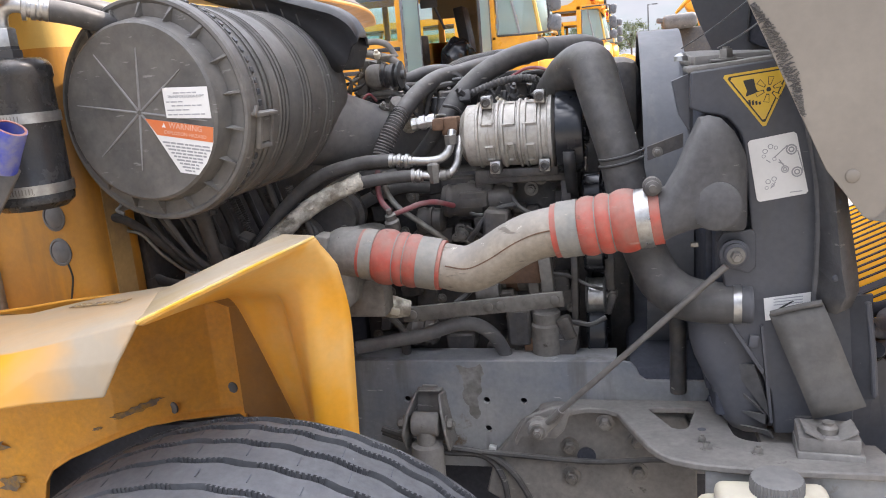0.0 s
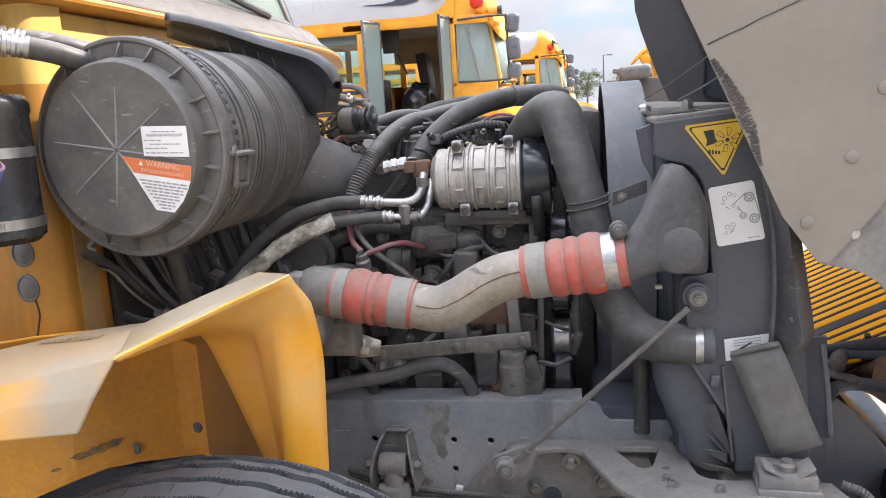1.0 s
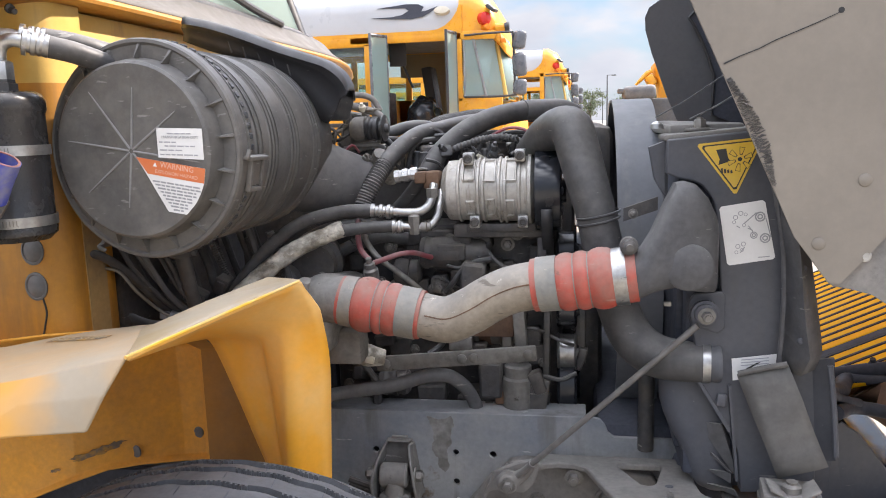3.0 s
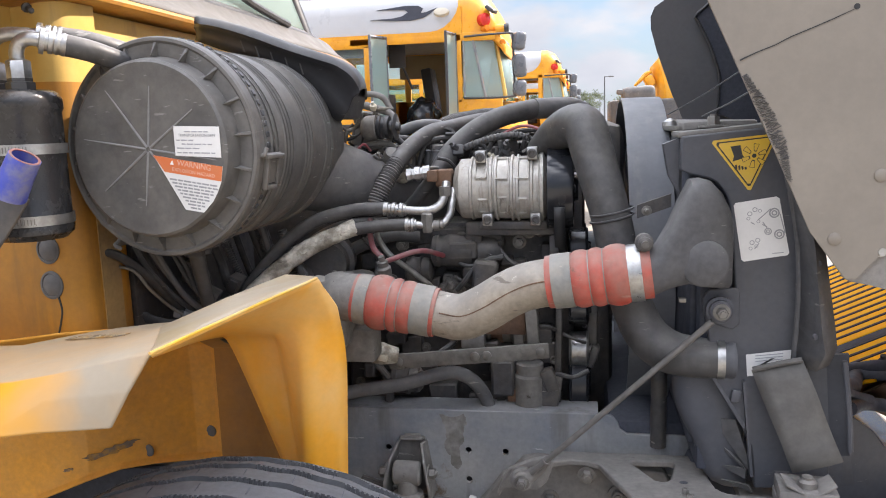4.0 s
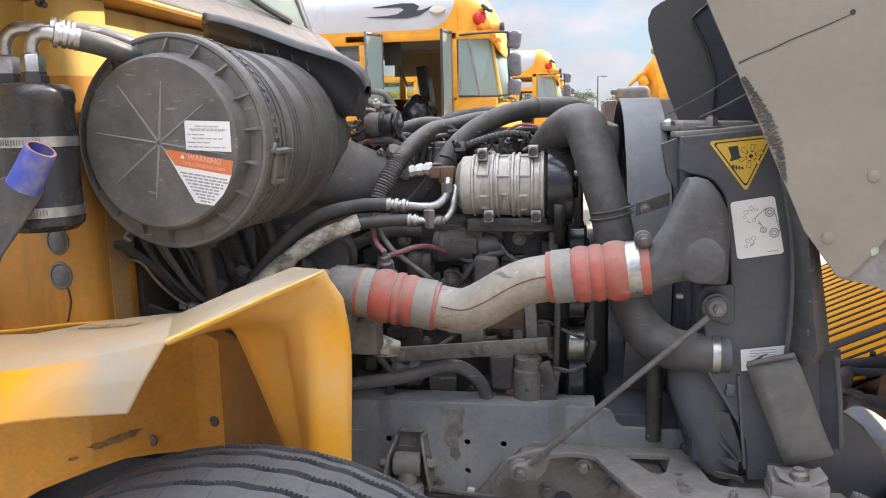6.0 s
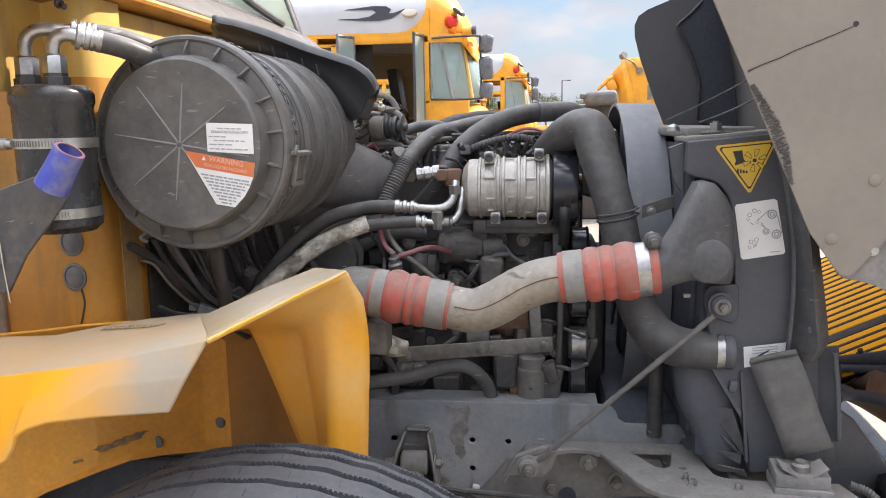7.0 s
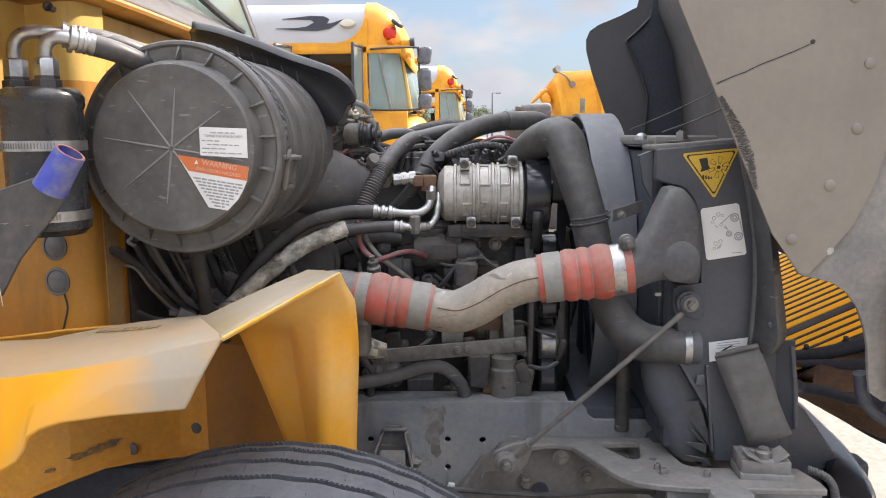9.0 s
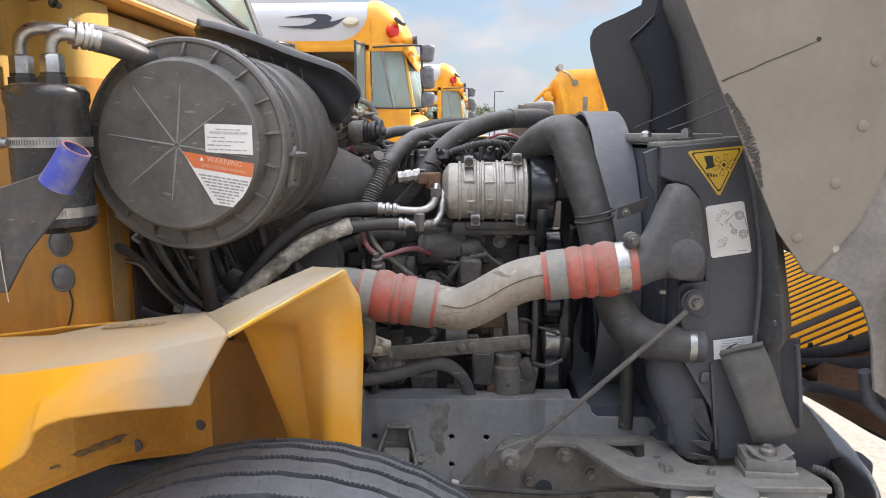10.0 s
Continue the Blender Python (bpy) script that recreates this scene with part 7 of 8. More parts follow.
    lathe(bm, p, (0.4 - 0.2 * k, -0.5, 0.6), [(-0.03, 0.016), (0.0, 0.018), (0.004, 0.014), (0.018, 0.014), (0.022, 0.018), (0.034, 0.016), (0.036, 0.0)], 14)
    part("sensor", bm, m, ehead, "pale sensor body")
bm = B()
block(bm, (-0.285, 1.485, 0.968), (0.335, 0.010, 0.032), (0, -5.2, 0), 0.003)
for x in (-0.43, -0.27, -0.245, -0.135):
    lathe(bm, (x, 1.481, 0.968 + (x + 0.285) * 0.091), (0, -1, 0), [(0, 0.010), (0.005, 0.010), (0.007, 0.007), (0.007, 0)], 14)
part("stay_bar", bm, M_GREYCAST, engine, "dull steel stay bar")
bm = B()
lathe(bm, (-0.30, 1.63, 1.02), (1, 0, 0), [(0, 0.05), (0.01, 0.062), (0.05, 0.065), (0.055, 0.060), (0.095, 0.060), (0.10, 0.065), (0.145, 0.062), (0.15, 0.045)], 36)
for x in (-0.285, -0.185):
    block(bm, (x, 1.585, 1.02), (0.022, 0.05, 0.10), (0, 0, 0), 0.004)
block(bm, (-0.155, 1.54, 1.03), (0.025, 0.04, 0.10), (0, -4, 0), 0.004)
block(bm, (-0.28, 1.55, 0.985), (0.05, 0.04, 0.03), (0, 0, 0), 0.004)
part("alternator", bm, M_GREYCAST, engine, "dusty grey alternator")
bm = B()
lathe(bm, (-0.262, 1.63, 1.02), (1, 0, 0), [(0, 0.0615), (0.04, 0.0615)], 36)
block(bm, (-0.215, 1.566, 1.025), (0.09, 0.02, 0.06), (0, 0, 0), 0.002)
part("winding", bm, M_RUST, engine, "brown alternator winding")
bm = B()
block(bm, (-0.100, 1.60, 1.02), (0.014, 0.07, 0.42), (0, 1.5, 0), 0.004)
block(bm, (-0.108, 1.56, 1.16), (0.02, 0.03, 0.10), (0, 0, 0), 0.004)
block(bm, (-0.125, 1.56, 0.86), (0.05, 0.04, 0.10), (0, 10, 0), 0.006)
block(bm, (-0.12, 1.55, 0.90), (0.03, 0.03, 0.05), (0, -20, 0), 0.006)
part("front_bracket", bm, M_BLOCK, engine, "thin black accessory bracket")
for y, z, r, m in ((1.62, 1.168, 0.045, M_GLOSS), (1.60, 1.045, 0.034, M_GLOSS), (1.60, 0.955, 0.036, M_STEEL), (1.69, 0.86, 0.115, M_GLOSS), (1.86, 1.10, 0.09, M_GLOSS)):
    bm = B()
    lathe(bm, (-0.080, y, z), (1, 0, 0), [(0, 0), (0, r), (0.003, r + 0.003), (0.006, r), (0.036, r), (0.039, r + 0.003), (0.042, r), (0.042, r * 0.4), (0.048, r * 0.35), (0.048, 0)], 40)
    part("belt_pulley", bm, m, engine, "polished pulley" if m is M_STEEL else "black pulley")
bm = B()
sheet(bm, [[(-0.106, y, z), (-0.084, y, z)] for y, z in ((1.478, 1.275), (1.495, 1.245), (1.515, 1.215), (1.545, 1.19), (1.575, 1.17))])
shell(part("belt", bm, M_BLACK, engine, "black ribbed drive belt"), 0.005)
bm = B()
block(bm, (-0.03, 1.62, 0.99), (0.022, 0.05, 0.13), (0, 0, 0), 0.005)
block(bm, (-0.03, 1.60, 0.94), (0.018, 0.04, 0.05), (0, 20, 0), 0.005)
part("tensioner_arm", bm, M_BLOCK, engine)
bm = B()
lathe(bm, (-0.162, 1.56, 0), (0, 0, 1), [(0.80, 0.02), (0.84, 0.033), (0.905, 0.033), (0.91, 0.029), (0.932, 0.029), (0.936, 0.024), (0.936, 0)], 24)
part("filter_bowl", bm, M_GREYCAST, engine, "dusty brown-grey filter bowl")
bm = B()
lathe(bm, (-0.60, 1.58, 1.16), (0.2, -1, 0), [(0, 0.06), (0.06, 0.06), (0.065, 0.05), (0.09, 0.045), (0.09, 0.03)], 28)
lathe(bm, (-0.645, 1.56, 1.13), (0, -1, 0), [(0, 0.04), (0.10, 0.04), (0.11, 0.03)], 22)
block(bm, (-0.70, 1.60, 1.02), (0.12, 0.15, 0.30), (0, 12, 0), 0.02)
part("turbo_housing", bm, M_BLOCK, engine)
for x0, x1, y, z, r in ((-0.37, -0.22, 1.585, 1.172, 0.036), (-0.43, -0.37, 1.59, 1.13, 0.030), (-0.47, -0.40, 1.575, 0.885, 0.032)):
    bm = B()
    lathe(bm, (x0, y, z), (1, 0, 0), [(0, r * 0.6), (0.004, r * 0.9), (0.015, r), (0.02, r * 0.93), (0.03, r * 0.93), (0.034, r), ((x1 - x0) * 0.6, r), ((x1 - x0) * 0.62, r * 0.86), ((x1 - x0) * 0.9, r * 0.86), (x1 - x0, r * 0.6)], 24)
    part("pump_drum", bm, M_BLOCK, engine, "dark cylindrical pump")
lumps("pump_body", [((-0.47, 1.545, 0.87), (0.02, 0.02, 0.06), (0, 0, 0)),                     ((-0.25, 1.54, 1.13), (0.05, 0.05, 0.06), (0, 6, 0)), ((-0.22, 1.57, 0.90), (0.05, 0.05, 0.08), (0, 0, 0))], M_BLOCK, engine, 0.006)
bm = B()
block(bm, (-0.20, 1.56, 0.862), (0.022, 0.02, 0.03), (0, 0, 0), 0.003)
part("fuel_tag", bm, M_RUST, engine, "rusty orange block")

actuator = thing("valve_actuator", (-0.49, 1.65, 1.38), "dusty round actuator with brackets and pipes", "actuator")
bm = B()
lathe(bm, (-0.532, 1.655, 1.4395), (1, -0.08, 0), [(0, 0.010), (0.003, 0.020), (0.010, 0.0255), (0.018, 0.0268), (0.036, 0.0268), (0.038, 0.023)], 32)
part("body", bm, M_GREYCAST, actuator, "dusty grey round body")
bm = B()
lathe(bm, (-0.496, 1.652, 1.4395), (1, -0.08, 0), [(0, 0.023), (0.003, 0.0225), (0.006, 0.0262), (0.012, 0.0262), (0.014, 0.0235), (0.020, 0.0235), (0.022, 0.0258), (0.030, 0.0250), (0.032, 0.016), (0.040, 0.015), (0.041, 0.029), (0.0435, 0.029), (0.044, 0.010), (0.052, 0.009)], 32)
part("bellows", bm, M_BLACK, actuator, "black ribbed end with a thin flange")
for pts, r, m in (([(-0.564, 1.660, 1.465), (-0.537, 1.660, 1.489), (-0.506, 1.660, 1.483), (-0.473, 1.660, 1.472), (-0.456, 1.660, 1.452), (-0.456, 1.660, 1.422)], 0.0085, M_BRACKET), ([(-0.563, 1.680, 1.501), (-0.525, 1.680, 1.514), (-0.489, 1.680, 1.506), (-0.469, 1.680, 1.477)], 0.0068, M_BRACKET), ([(-0.586, 1.700, 1.479), (-0.559, 1.700, 1.473), (-0.526, 1.700, 1.467), (-0.503, 1.700, 1.471)], 0.0095, M_GREYCAST), ([(-0.554, 1.700, 1.405), (-0.521, 1.700, 1.418), (-0.487, 1.700, 1.423), (-0.460, 1.700, 1.409), (-0.443, 1.700, 1.388)], 0.0075, M_BLACK), ([(-0.551, 1.660, 1.395), (-0.513, 1.660, 1.402), (-0.476, 1.660, 1.402), (-0.452, 1.660, 1.389), (-0.437, 1.660, 1.373)], 0.0065, M_GREYCAST)):
    bm = B()
    tube(bm, pts, r, 12)
    part("pipe", bm, m, actuator, "dusty bent pipe")
for c, sz in (((-0.535, 1.69, 1.455), (0.035, 0.03, 0.040)), ((-0.51, 1.69, 1.400), (0.06, 0.03, 0.030)), ((-0.548, 1.68, 1.425), (0.025, 0.03, 0.05))):
    bm = B()
    block(bm, c, sz, (0, 12, 8), 0.006)
    part("bracket", bm, M_BRACKET, actuator)
bm = B()
lathe(bm, (-0.503, 1.655, 1.478), (0, -0.6, 1), [(0, 0.006), (0.006, 0.008), (0.012, 0.008), (0.014, 0.004), (0.020, 0.004)], 10)
part("fitting", bm, M_BEIGE, actuator, "small brass-coloured fitting")


# dark sheet added so bright ground does not show past the engine
bm = B()
sheet(bm, [[(-0.95 + 0.115 * i, 2.60 + 0.004 * math.sin(i * 2.1), min(z, 1.03) if i > 7 else z) for i in range(11)] for z in (0.30, 0.7, 1.0, 1.22)])
shell(solo("far_dark_sheet", bm, M_SHADOWED, "dark sheet added beyond the engine against bright ground", "apron"), 0.006)
random.seed(21)
for k in range(14):
    x = -0.86 + 0.022 * k + random.uniform(-0.01, 0.01)
    y = 1.42 + random.uniform(0, 0.14)
    z = 1.02 + random.uniform(0, 0.10)
    hose("dusty black cable in the bundle below the canister", [(x - 0.05, y, z + 0.14 + random.uniform(0, 0.05)), (x - 0.02, y + 0.01, z + 0.06), (x + 0.02, y + random.uniform(-0.03, 0.03), z), (x + 0.08, y + 0.04, z - 0.05), (x + 0.12, y + 0.06, z - 0.11)], random.uniform(0.005, 0.011), (0.005, 0.0008) if k % 3 == 0 else None, name="cable", seg=9)
for c, s, r in (((-0.80, 1.40, 1.115), (0.04, 0.05, 0.03), (0, 30, 15)), ((-0.70, 1.44, 1.10), (0.035, 0.04, 0.05), (0, -15, 10)), ((-0.845, 1.42, 1.16), (0.03, 0.03, 0.045), (0, 12, 0)), ((-0.745, 1.41, 1.135), (0.028, 0.03, 0.04), (10, 25, 0))):
    bm = B()
    block(bm, c, s, r, 0.004)
    block(bm, (c[0], c[1] - s[1] * 0.5, c[2]), (s[0] * 0.6, 0.008, s[2] * 0.6), r, 0.002)
    solo("wire_connector", bm, M_BLOCK, "grimy black wiring connector below the canister", "connector")

# small wiring and connectors over the engine top
random.seed(77)
for k in range(16):
    x, y = -0.52 + 0.026 * k, 1.60 + random.uniform(0.0, 0.10)
    z = 1.335 + random.uniform(0, 0.05)
    m = (M_BLACK, M_GREYCAST, M_BLOCK, M_BEIGE, M_BLACK, M_RUST, M_BLOCK, M_FOIL)[k % 8]
    bm = B()
    block(bm, (x, y, z), (random.uniform(0.012, 0.026), 0.022, random.uniform(0.012, 0.03)), (random.uniform(-30, 30), random.uniform(-40, 40), random.uniform(-40, 40)), 0.003)
    lathe(bm, (x, y - 0.006, z + 0.004), (random.uniform(-1, 1), -0.6, 0.8), [(0, 0.007), (0.014, 0.007), (0.016, 0.004), (0.022, 0.004)], 10)
    solo("wire_connector", bm, m, "small grimy plug among the engine wiring", "connector")
for k in range(22):
    x, y, z = random.uniform(-0.54, -0.16), random.uniform(1.60, 1.72), 1.34 + random.uniform(0, 0.05)
    pts = [(x, y, z)]
    a = random.uniform(0, 6.28)
    for j in range(4):
        a += random.uniform(-1.0, 1.0)
        pts.append((pts[-1][0] + 0.028 * math.cos(a), pts[-1][1] + 0.020 * math.sin(a), max(1.31, min(1.42, pts[-1][2] + random.uniform(-0.02, 0.022)))))
    hose("thin wire among the engine wiring", pts, random.uniform(0.0022, 0.005), None, (M_BLACK, M_RUBBER, M_RUBBER, M_BAND, M_BLACK, M_REDWIRE)[k % 6] if k < 18 else M_BRACKET, name="wire", seg=7, per=5)
for k in range(12):
    x, z = random.uniform(-0.52, -0.14), random.uniform(0.86, 1.20)
    pts = [(x, 1.56, z)]
    a = random.uniform(0, 6.28)
    for j in range(4):
        a += random.uniform(-0.9, 0.9)
        pts.append((pts[-1][0] + 0.035 * math.cos(a), 1.56 + random.uniform(-0.02, 0.03), pts[-1][2] + 0.03 * math.sin(a)))
    hose("dusty black wire on the block side", pts, random.uniform(0.003, 0.007), None, M_RUBBER, name="wire", seg=8, per=5)

random.seed(91)
for k in range(14):
    x, y, z = random.uniform(-0.62, -0.52), random.uniform(1.64, 1.72), random.uniform(1.39, 1.46)
    pts = [(x, y, z)]
    a = random.uniform(0, 6.28)
    for j in range(4):
        a += random.uniform(-1.1, 1.1)
        pts.append((min(-0.47, pts[-1][0] + 0.024 * math.cos(a)), y + random.uniform(-0.015, 0.015), max(1.37, min(1.48, pts[-1][2] + 0.020 * math.sin(a)))))
    hose("dusty thin line behind the canister", pts, random.uniform(0.0025, 0.005), None, (M_BRACKET, M_RUBBER, M_BLOCK, M_BAND)[k % 4], name="wire", seg=8, per=5)

# ---- open hood, tilted forward ----
hood = thing("hood", (0.75, 1.93, 0.6), "yellow bus hood tilted open with grey fibreglass inner panels", "hood")
EDGE = [(-0.10, 2.12), (0.00, 1.905), (0.106, 1.66), (0.168, 1.523), (0.215, 1.418), (0.284, 1.262), (0.335, 1.192)]
RIM = [(0.372, 1.215), (0.418, 1.27), (0.452, 1.34), (0.474, 1.42), (0.480, 1.50), (0.470, 1.60), (0.440, 1.72), (0.36, 1.90), (0.24, 2.12)]
bm = B()
plate(bm, xz(1.186, *EDGE, (0.35, 1.190), *RIM), (0, 0.006, 0))
near = part("inner_fender", bm, M_FIBRE, hood, "smooth grey inner fender panel with rivets")
for x, z in ((0.318, 1.252), (0.378, 1.346), (0.418, 1.443), (0.432, 1.552), (0.40, 1.66), (0.36, 1.76)):
    bm = B()
    lathe(bm, (x, 1.186, z), (0, -1, 0), [(0, 0.0098), (0.0015, 0.0095), (0.003, 0.007), (0.0034, 0)], 20)
    part("rivet", bm, M_FIBRE, near)
bm = B()
p, q = Vector((0.176, 1.1848, 1.520)), Vector((0.334, 1.1848, 1.586))
n = Vector((-0.0005, 0, 0.0011))
mid = [p.lerp(q, t) + n * w for t, w in ((0.15, 0.6), (0.3, -0.5), (0.45, 0.8), (0.6, 0.1), (0.8, -0.4))]
plate(bm, [p - n] + [m_ - n * 0.7 for m_ in mid] + [q - n * 0.3, q + n * 0.3] + [m_ + n * 0.6 for m_ in mid[::-1]] + [p + n], (0, 0.001, 0))
lathe(bm, (0.334, 1.1862, 1.588), (0, -1, 0), [(0, 0.0044), (0.0008, 0.0042)], 16)
part("split", bm, M_DARKINK, near, "dark split in the panel ending at a drilled hole")
bm = B()
random.seed(12)
for k in range(420):
    t = random.random() ** 1.3
    x, z = 0.180 + 0.068 * t, 1.497 - 0.155 * t
    wd = 0.017 * math.sin(math.pi * min(1, t * 1.05)) + 0.002
    x += random.uniform(0, wd)
    a = random.uniform(-0.6, 0.9)
    tube(bm, [(x, 1.186, z), (x + 0.006 * math.cos(a), 1.1835, z + 0.006 * math.sin(a))], 0.0007, 4, 1)
part("frayed_fibre", bm, M_BLOCK, near, "frayed dark fibres at the edge")
bm = B()
CURVE = [(0.335, 1.192), (0.345, 1.185), (0.372, 1.180), (0.400, 1.172), (0.425, 1.155), (0.445, 1.128), (0.460, 1.090), (0.468, 1.055), (0.472, 1.01), (0.478, 0.97), (0.50, 0.955), (0.53, 0.95)]
plate(bm, xz(1.196, *CURVE, (0.62, 0.97), (0.80, 1.1), (0.95, 1.5), (0.80, 2.1), (0.24, 2.12), (0.35, 1.90), (0.44, 1.70), (0.44, 1.40), (0.36, 1.24)), (0, 0.008, 0))
far_rough = part("arch_panel", bm, M_ROUGH, hood, "rough grey fibreglass arch")
bm = B()
block(bm, (0.60, 1.165, 1.09), (0.20, 0.05, 0.26), (0, 0, 0), 0.02)
part("arch_flange", bm, M_WELL, hood, "brownish fender flange")
bm = B()
lathe(bm, (0.386, 1.195, 1.232), (0, -1, 0), [(0, 0.009), (0.004, 0.009), (0.006, 0.006), (0.010, 0.006)], 12)
part("screw", bm, M_STEEL, hood)
# far inner fender, seen from inside
bm = B()
plate(bm, xz(2.66, (0.32, 1.30), (0.29, 1.43), (0.254, 1.516), (0.205, 1.655), (0.186, 1.725), (0.184, 1.765), (0.196, 1.795), (0.225, 1.815), (0.30, 1.845), (0.36, 1.875), (0.37, 1.92), (0.33, 2.02), (0.24, 2.25), (0.60, 2.25), (0.75, 1.6), (0.75, 1.35)), (0, 0.008, 0))
part("far_inner_fender", bm, M_LINER, hood, "dark inner fender on the far side")
bm = B()
FAR_L = [(0.43, 1.98), (0.435, 1.86), (0.49, 1.72), (0.52, 1.58), (0.535, 1.44), (0.54, 1.30), (0.545, 1.17)]
NEAR_L = [(0.20, 1.98), (0.24, 1.86), (0.29, 1.72), (0.34, 1.58), (0.39, 1.44), (0.42, 1.30), (0.44, 1.17)]
sheet(bm, [[(a[0] + (b[0] - a[0]) * k / 5, 1.21 + 1.44 * k / 5, a[1]) for a, b in zip(NEAR_L, FAR_L)] for k in range(6)])
baffle = part("baffle", bm, M_LINER, hood, "dark inner baffle", sharp=60)
shell(baffle, 0.006)
FOLD = [(0.400, 1.833), (0.360, 1.791), (0.323, 1.758), (0.334, 1.737), (0.369, 1.667), (0.389, 1.610), (0.401, 1.567), (0.399, 1.502), (0.397, 1.446)]
bm = B()
plate(bm, xz(2.640, *FOLD, (0.60, 1.36), (0.62, 1.60), (0.52, 1.90), (0.42, 1.93)), (0, 0.012, 0))
part("fender_dark_half", bm, M_SHADOWED, hood, "darker half of the far fender beyond the fold")
bm = B()
tube(bm, [(x - 0.002, 2.636, z) for x, z in FOLD], 0.0045, 8, 3)
part("torn_fold", bm, M_BLACK, hood, "torn black fold in the far fender")
bm = B()
tube(bm, [(0.12, 1.60, 1.445), (0.16, 1.45, 1.475), (0.19, 1.25, 1.508)], 0.0012, 6)
tube(bm, [(0.18, 1.55, 1.44), (0.20, 1.40, 1.46), (0.215, 1.25, 1.482)], 0.0015, 6)
part("hood_cable", bm, M_BLACK, hood, "thin dark hood check cables")
# outer crown and the grille, both tipped forward
CR = [(0.34, 2.78), (0.52, 2.40), (0.72, 1.90), (0.88, 1.50), (1.00, 1.22), (1.06, 1.10)]
bm = B()
sheet(bm, [[(x + 0.10 * (1 - ((y - 1.93) / 0.85) ** 2), y, z + 0.05 * (1 - ((y - 1.93) / 0.85) ** 2)) for y in (1.12, 1.25, 1.5, 1.93, 2.36, 2.6, 2.74)] for x, z in CR])
crown = part("crown", bm, M_YELLOW, hood, "yellow outer hood skin", sharp=60)
shell(crown, 0.008)
GD, GO = Vector((0.912, 0, 0.41)).normalized(), Vector((0.46, 0, 0.815))
for k in range(21):
    y = 1.70 + 0.043 * k
    c = GO + GD * 0.32
    bm = B()
    if k == 5:
        block(bm, (c.x, y, c.z), (0.62, 0.036, 0.014), (0, -24.2, 0), 0.002, 1)
        part("grille_bar", bm, M_SHADOWED, hood, "dark cross bar of the grille")
        continue
    block(bm, (c.x, y, c.z), (0.62, 0.032, 0.010), (0, -24.2, 0), 0.002, 1)
    # dark bar laid in each gap for the shade between deep slats
    scr = B()
    block(scr, (c.x - 0.003, y + 0.0215, c.z + 0.004), (0.62, 0.010, 0.004), (0, -24.2, 0), 0.001, 1)
    part("gap_shade_bar", scr, M_SHADOWED, hood, "dark bar standing in for the shaded gap")
    part("grille_slat", bm, M_SLAT, hood, "bright yellow grille slat")
bm = B()
for d in (0.0, 0.63):
    c = GO + GD * d
    block(bm, (c.x, 2.13, c.z - 0.004), (0.045, 0.95, 0.03), (0, -24.2, 0), 0.006)
tube(bm, [GO + GD * 0.02 + Vector((0, 1.80, 0.01)), GO + GD * 0.12 + Vector((0, 1.73, 0.012)), GO + GD * 0.22 + Vector((0, 1.665, 0.012)), GO + GD * 0.42 + Vector((0, 1.64, 0.012)), GO + GD * 0.62 + Vector((0, 1.63, 0.012))], 0.020, 10)
for d, y in ((0.06, 1.76), (0.15, 1.715), (0.23, 1.67), (0.30, 1.665)):
    lathe(bm, GO + GD * d + Vector((0, y, 0.018)), (-0.3, -0.3, 1), [(0, 0.011), (0.012, 0.011), (0.016, 0.006), (0.024, 0.006)], 10)
part("grille_frame", bm, M_SHADOWED, hood, "black grille frame with clips")
bm = B()
sheet(bm, [[GO + GD * d + Vector((0, 1.66, -0.005)) for d in (-0.02, 0.15, 0.3, 0.45, 0.62)], [(x, y, z) for x, y, z in ((0.50, 1.72, 0.845), (0.575, 1.62, 0.845), (0.65, 1.54, 0.85), (0.74, 1.48, 0.86), (0.90, 1.44, 0.90))],
           [(x, y, z) for x, y, z in ((0.55, 1.80, 0.80), (0.61, 1.66, 0.80), (0.665, 1.55, 0.80), (0.73, 1.47, 0.80), (0.90, 1.40, 0.82))],
           [(x, y, z) for x, y, z in ((0.60, 1.95, 0.765), (0.635, 1.78, 0.762), (0.660, 1.64, 0.760), (0.685, 1.515, 0.758), (0.75, 1.42, 0.76))]])
shell(part("lower_valance", bm, M_RUST, hood, "brownish lower valance", sharp=60), 0.012)
bm = B()
tube(bm, [(0.585, 2.05, 0.768), (0.635, 1.785, 0.760), (0.662, 1.64, 0.757), (0.690, 1.51, 0.754), (0.76, 1.40, 0.756)], 0.010, 8)
part("valance_lip", bm, M_SHADOWED, hood, "dark lower lip")
bm = B()
tube(bm, [(0.42, 1.45, 0.93), (0.50, 1.62, 0.875), (0.545, 1.72, 0.862), (0.60, 1.68, 0.872), (0.68, 1.60, 0.90), (0.80, 1.55, 0.95)], 0.018, 12)
tube(bm, [(0.43, 1.42, 0.90), (0.52, 1.60, 0.845), (0.58, 1.60, 0.838), (0.64, 1.54, 0.836), (0.70, 1.46, 0.85), (0.78, 1.40, 0.87)], 0.014, 12)
tube(bm, [(0.40, 1.36, 0.96), (0.46, 1.50, 0.90), (0.53, 1.60, 0.855)], 0.009, 10)
tube(bm, [(0.47, 1.22, 1.00), (0.49, 1.23, 0.94), (0.54, 1.24, 0.90), (0.62, 1.24, 0.87), (0.75, 1.25, 0.85)], 0.012, 10)
part("wire_loom", bm, M_SHADOWED, hood, "black loom along the grille")
bm = B()
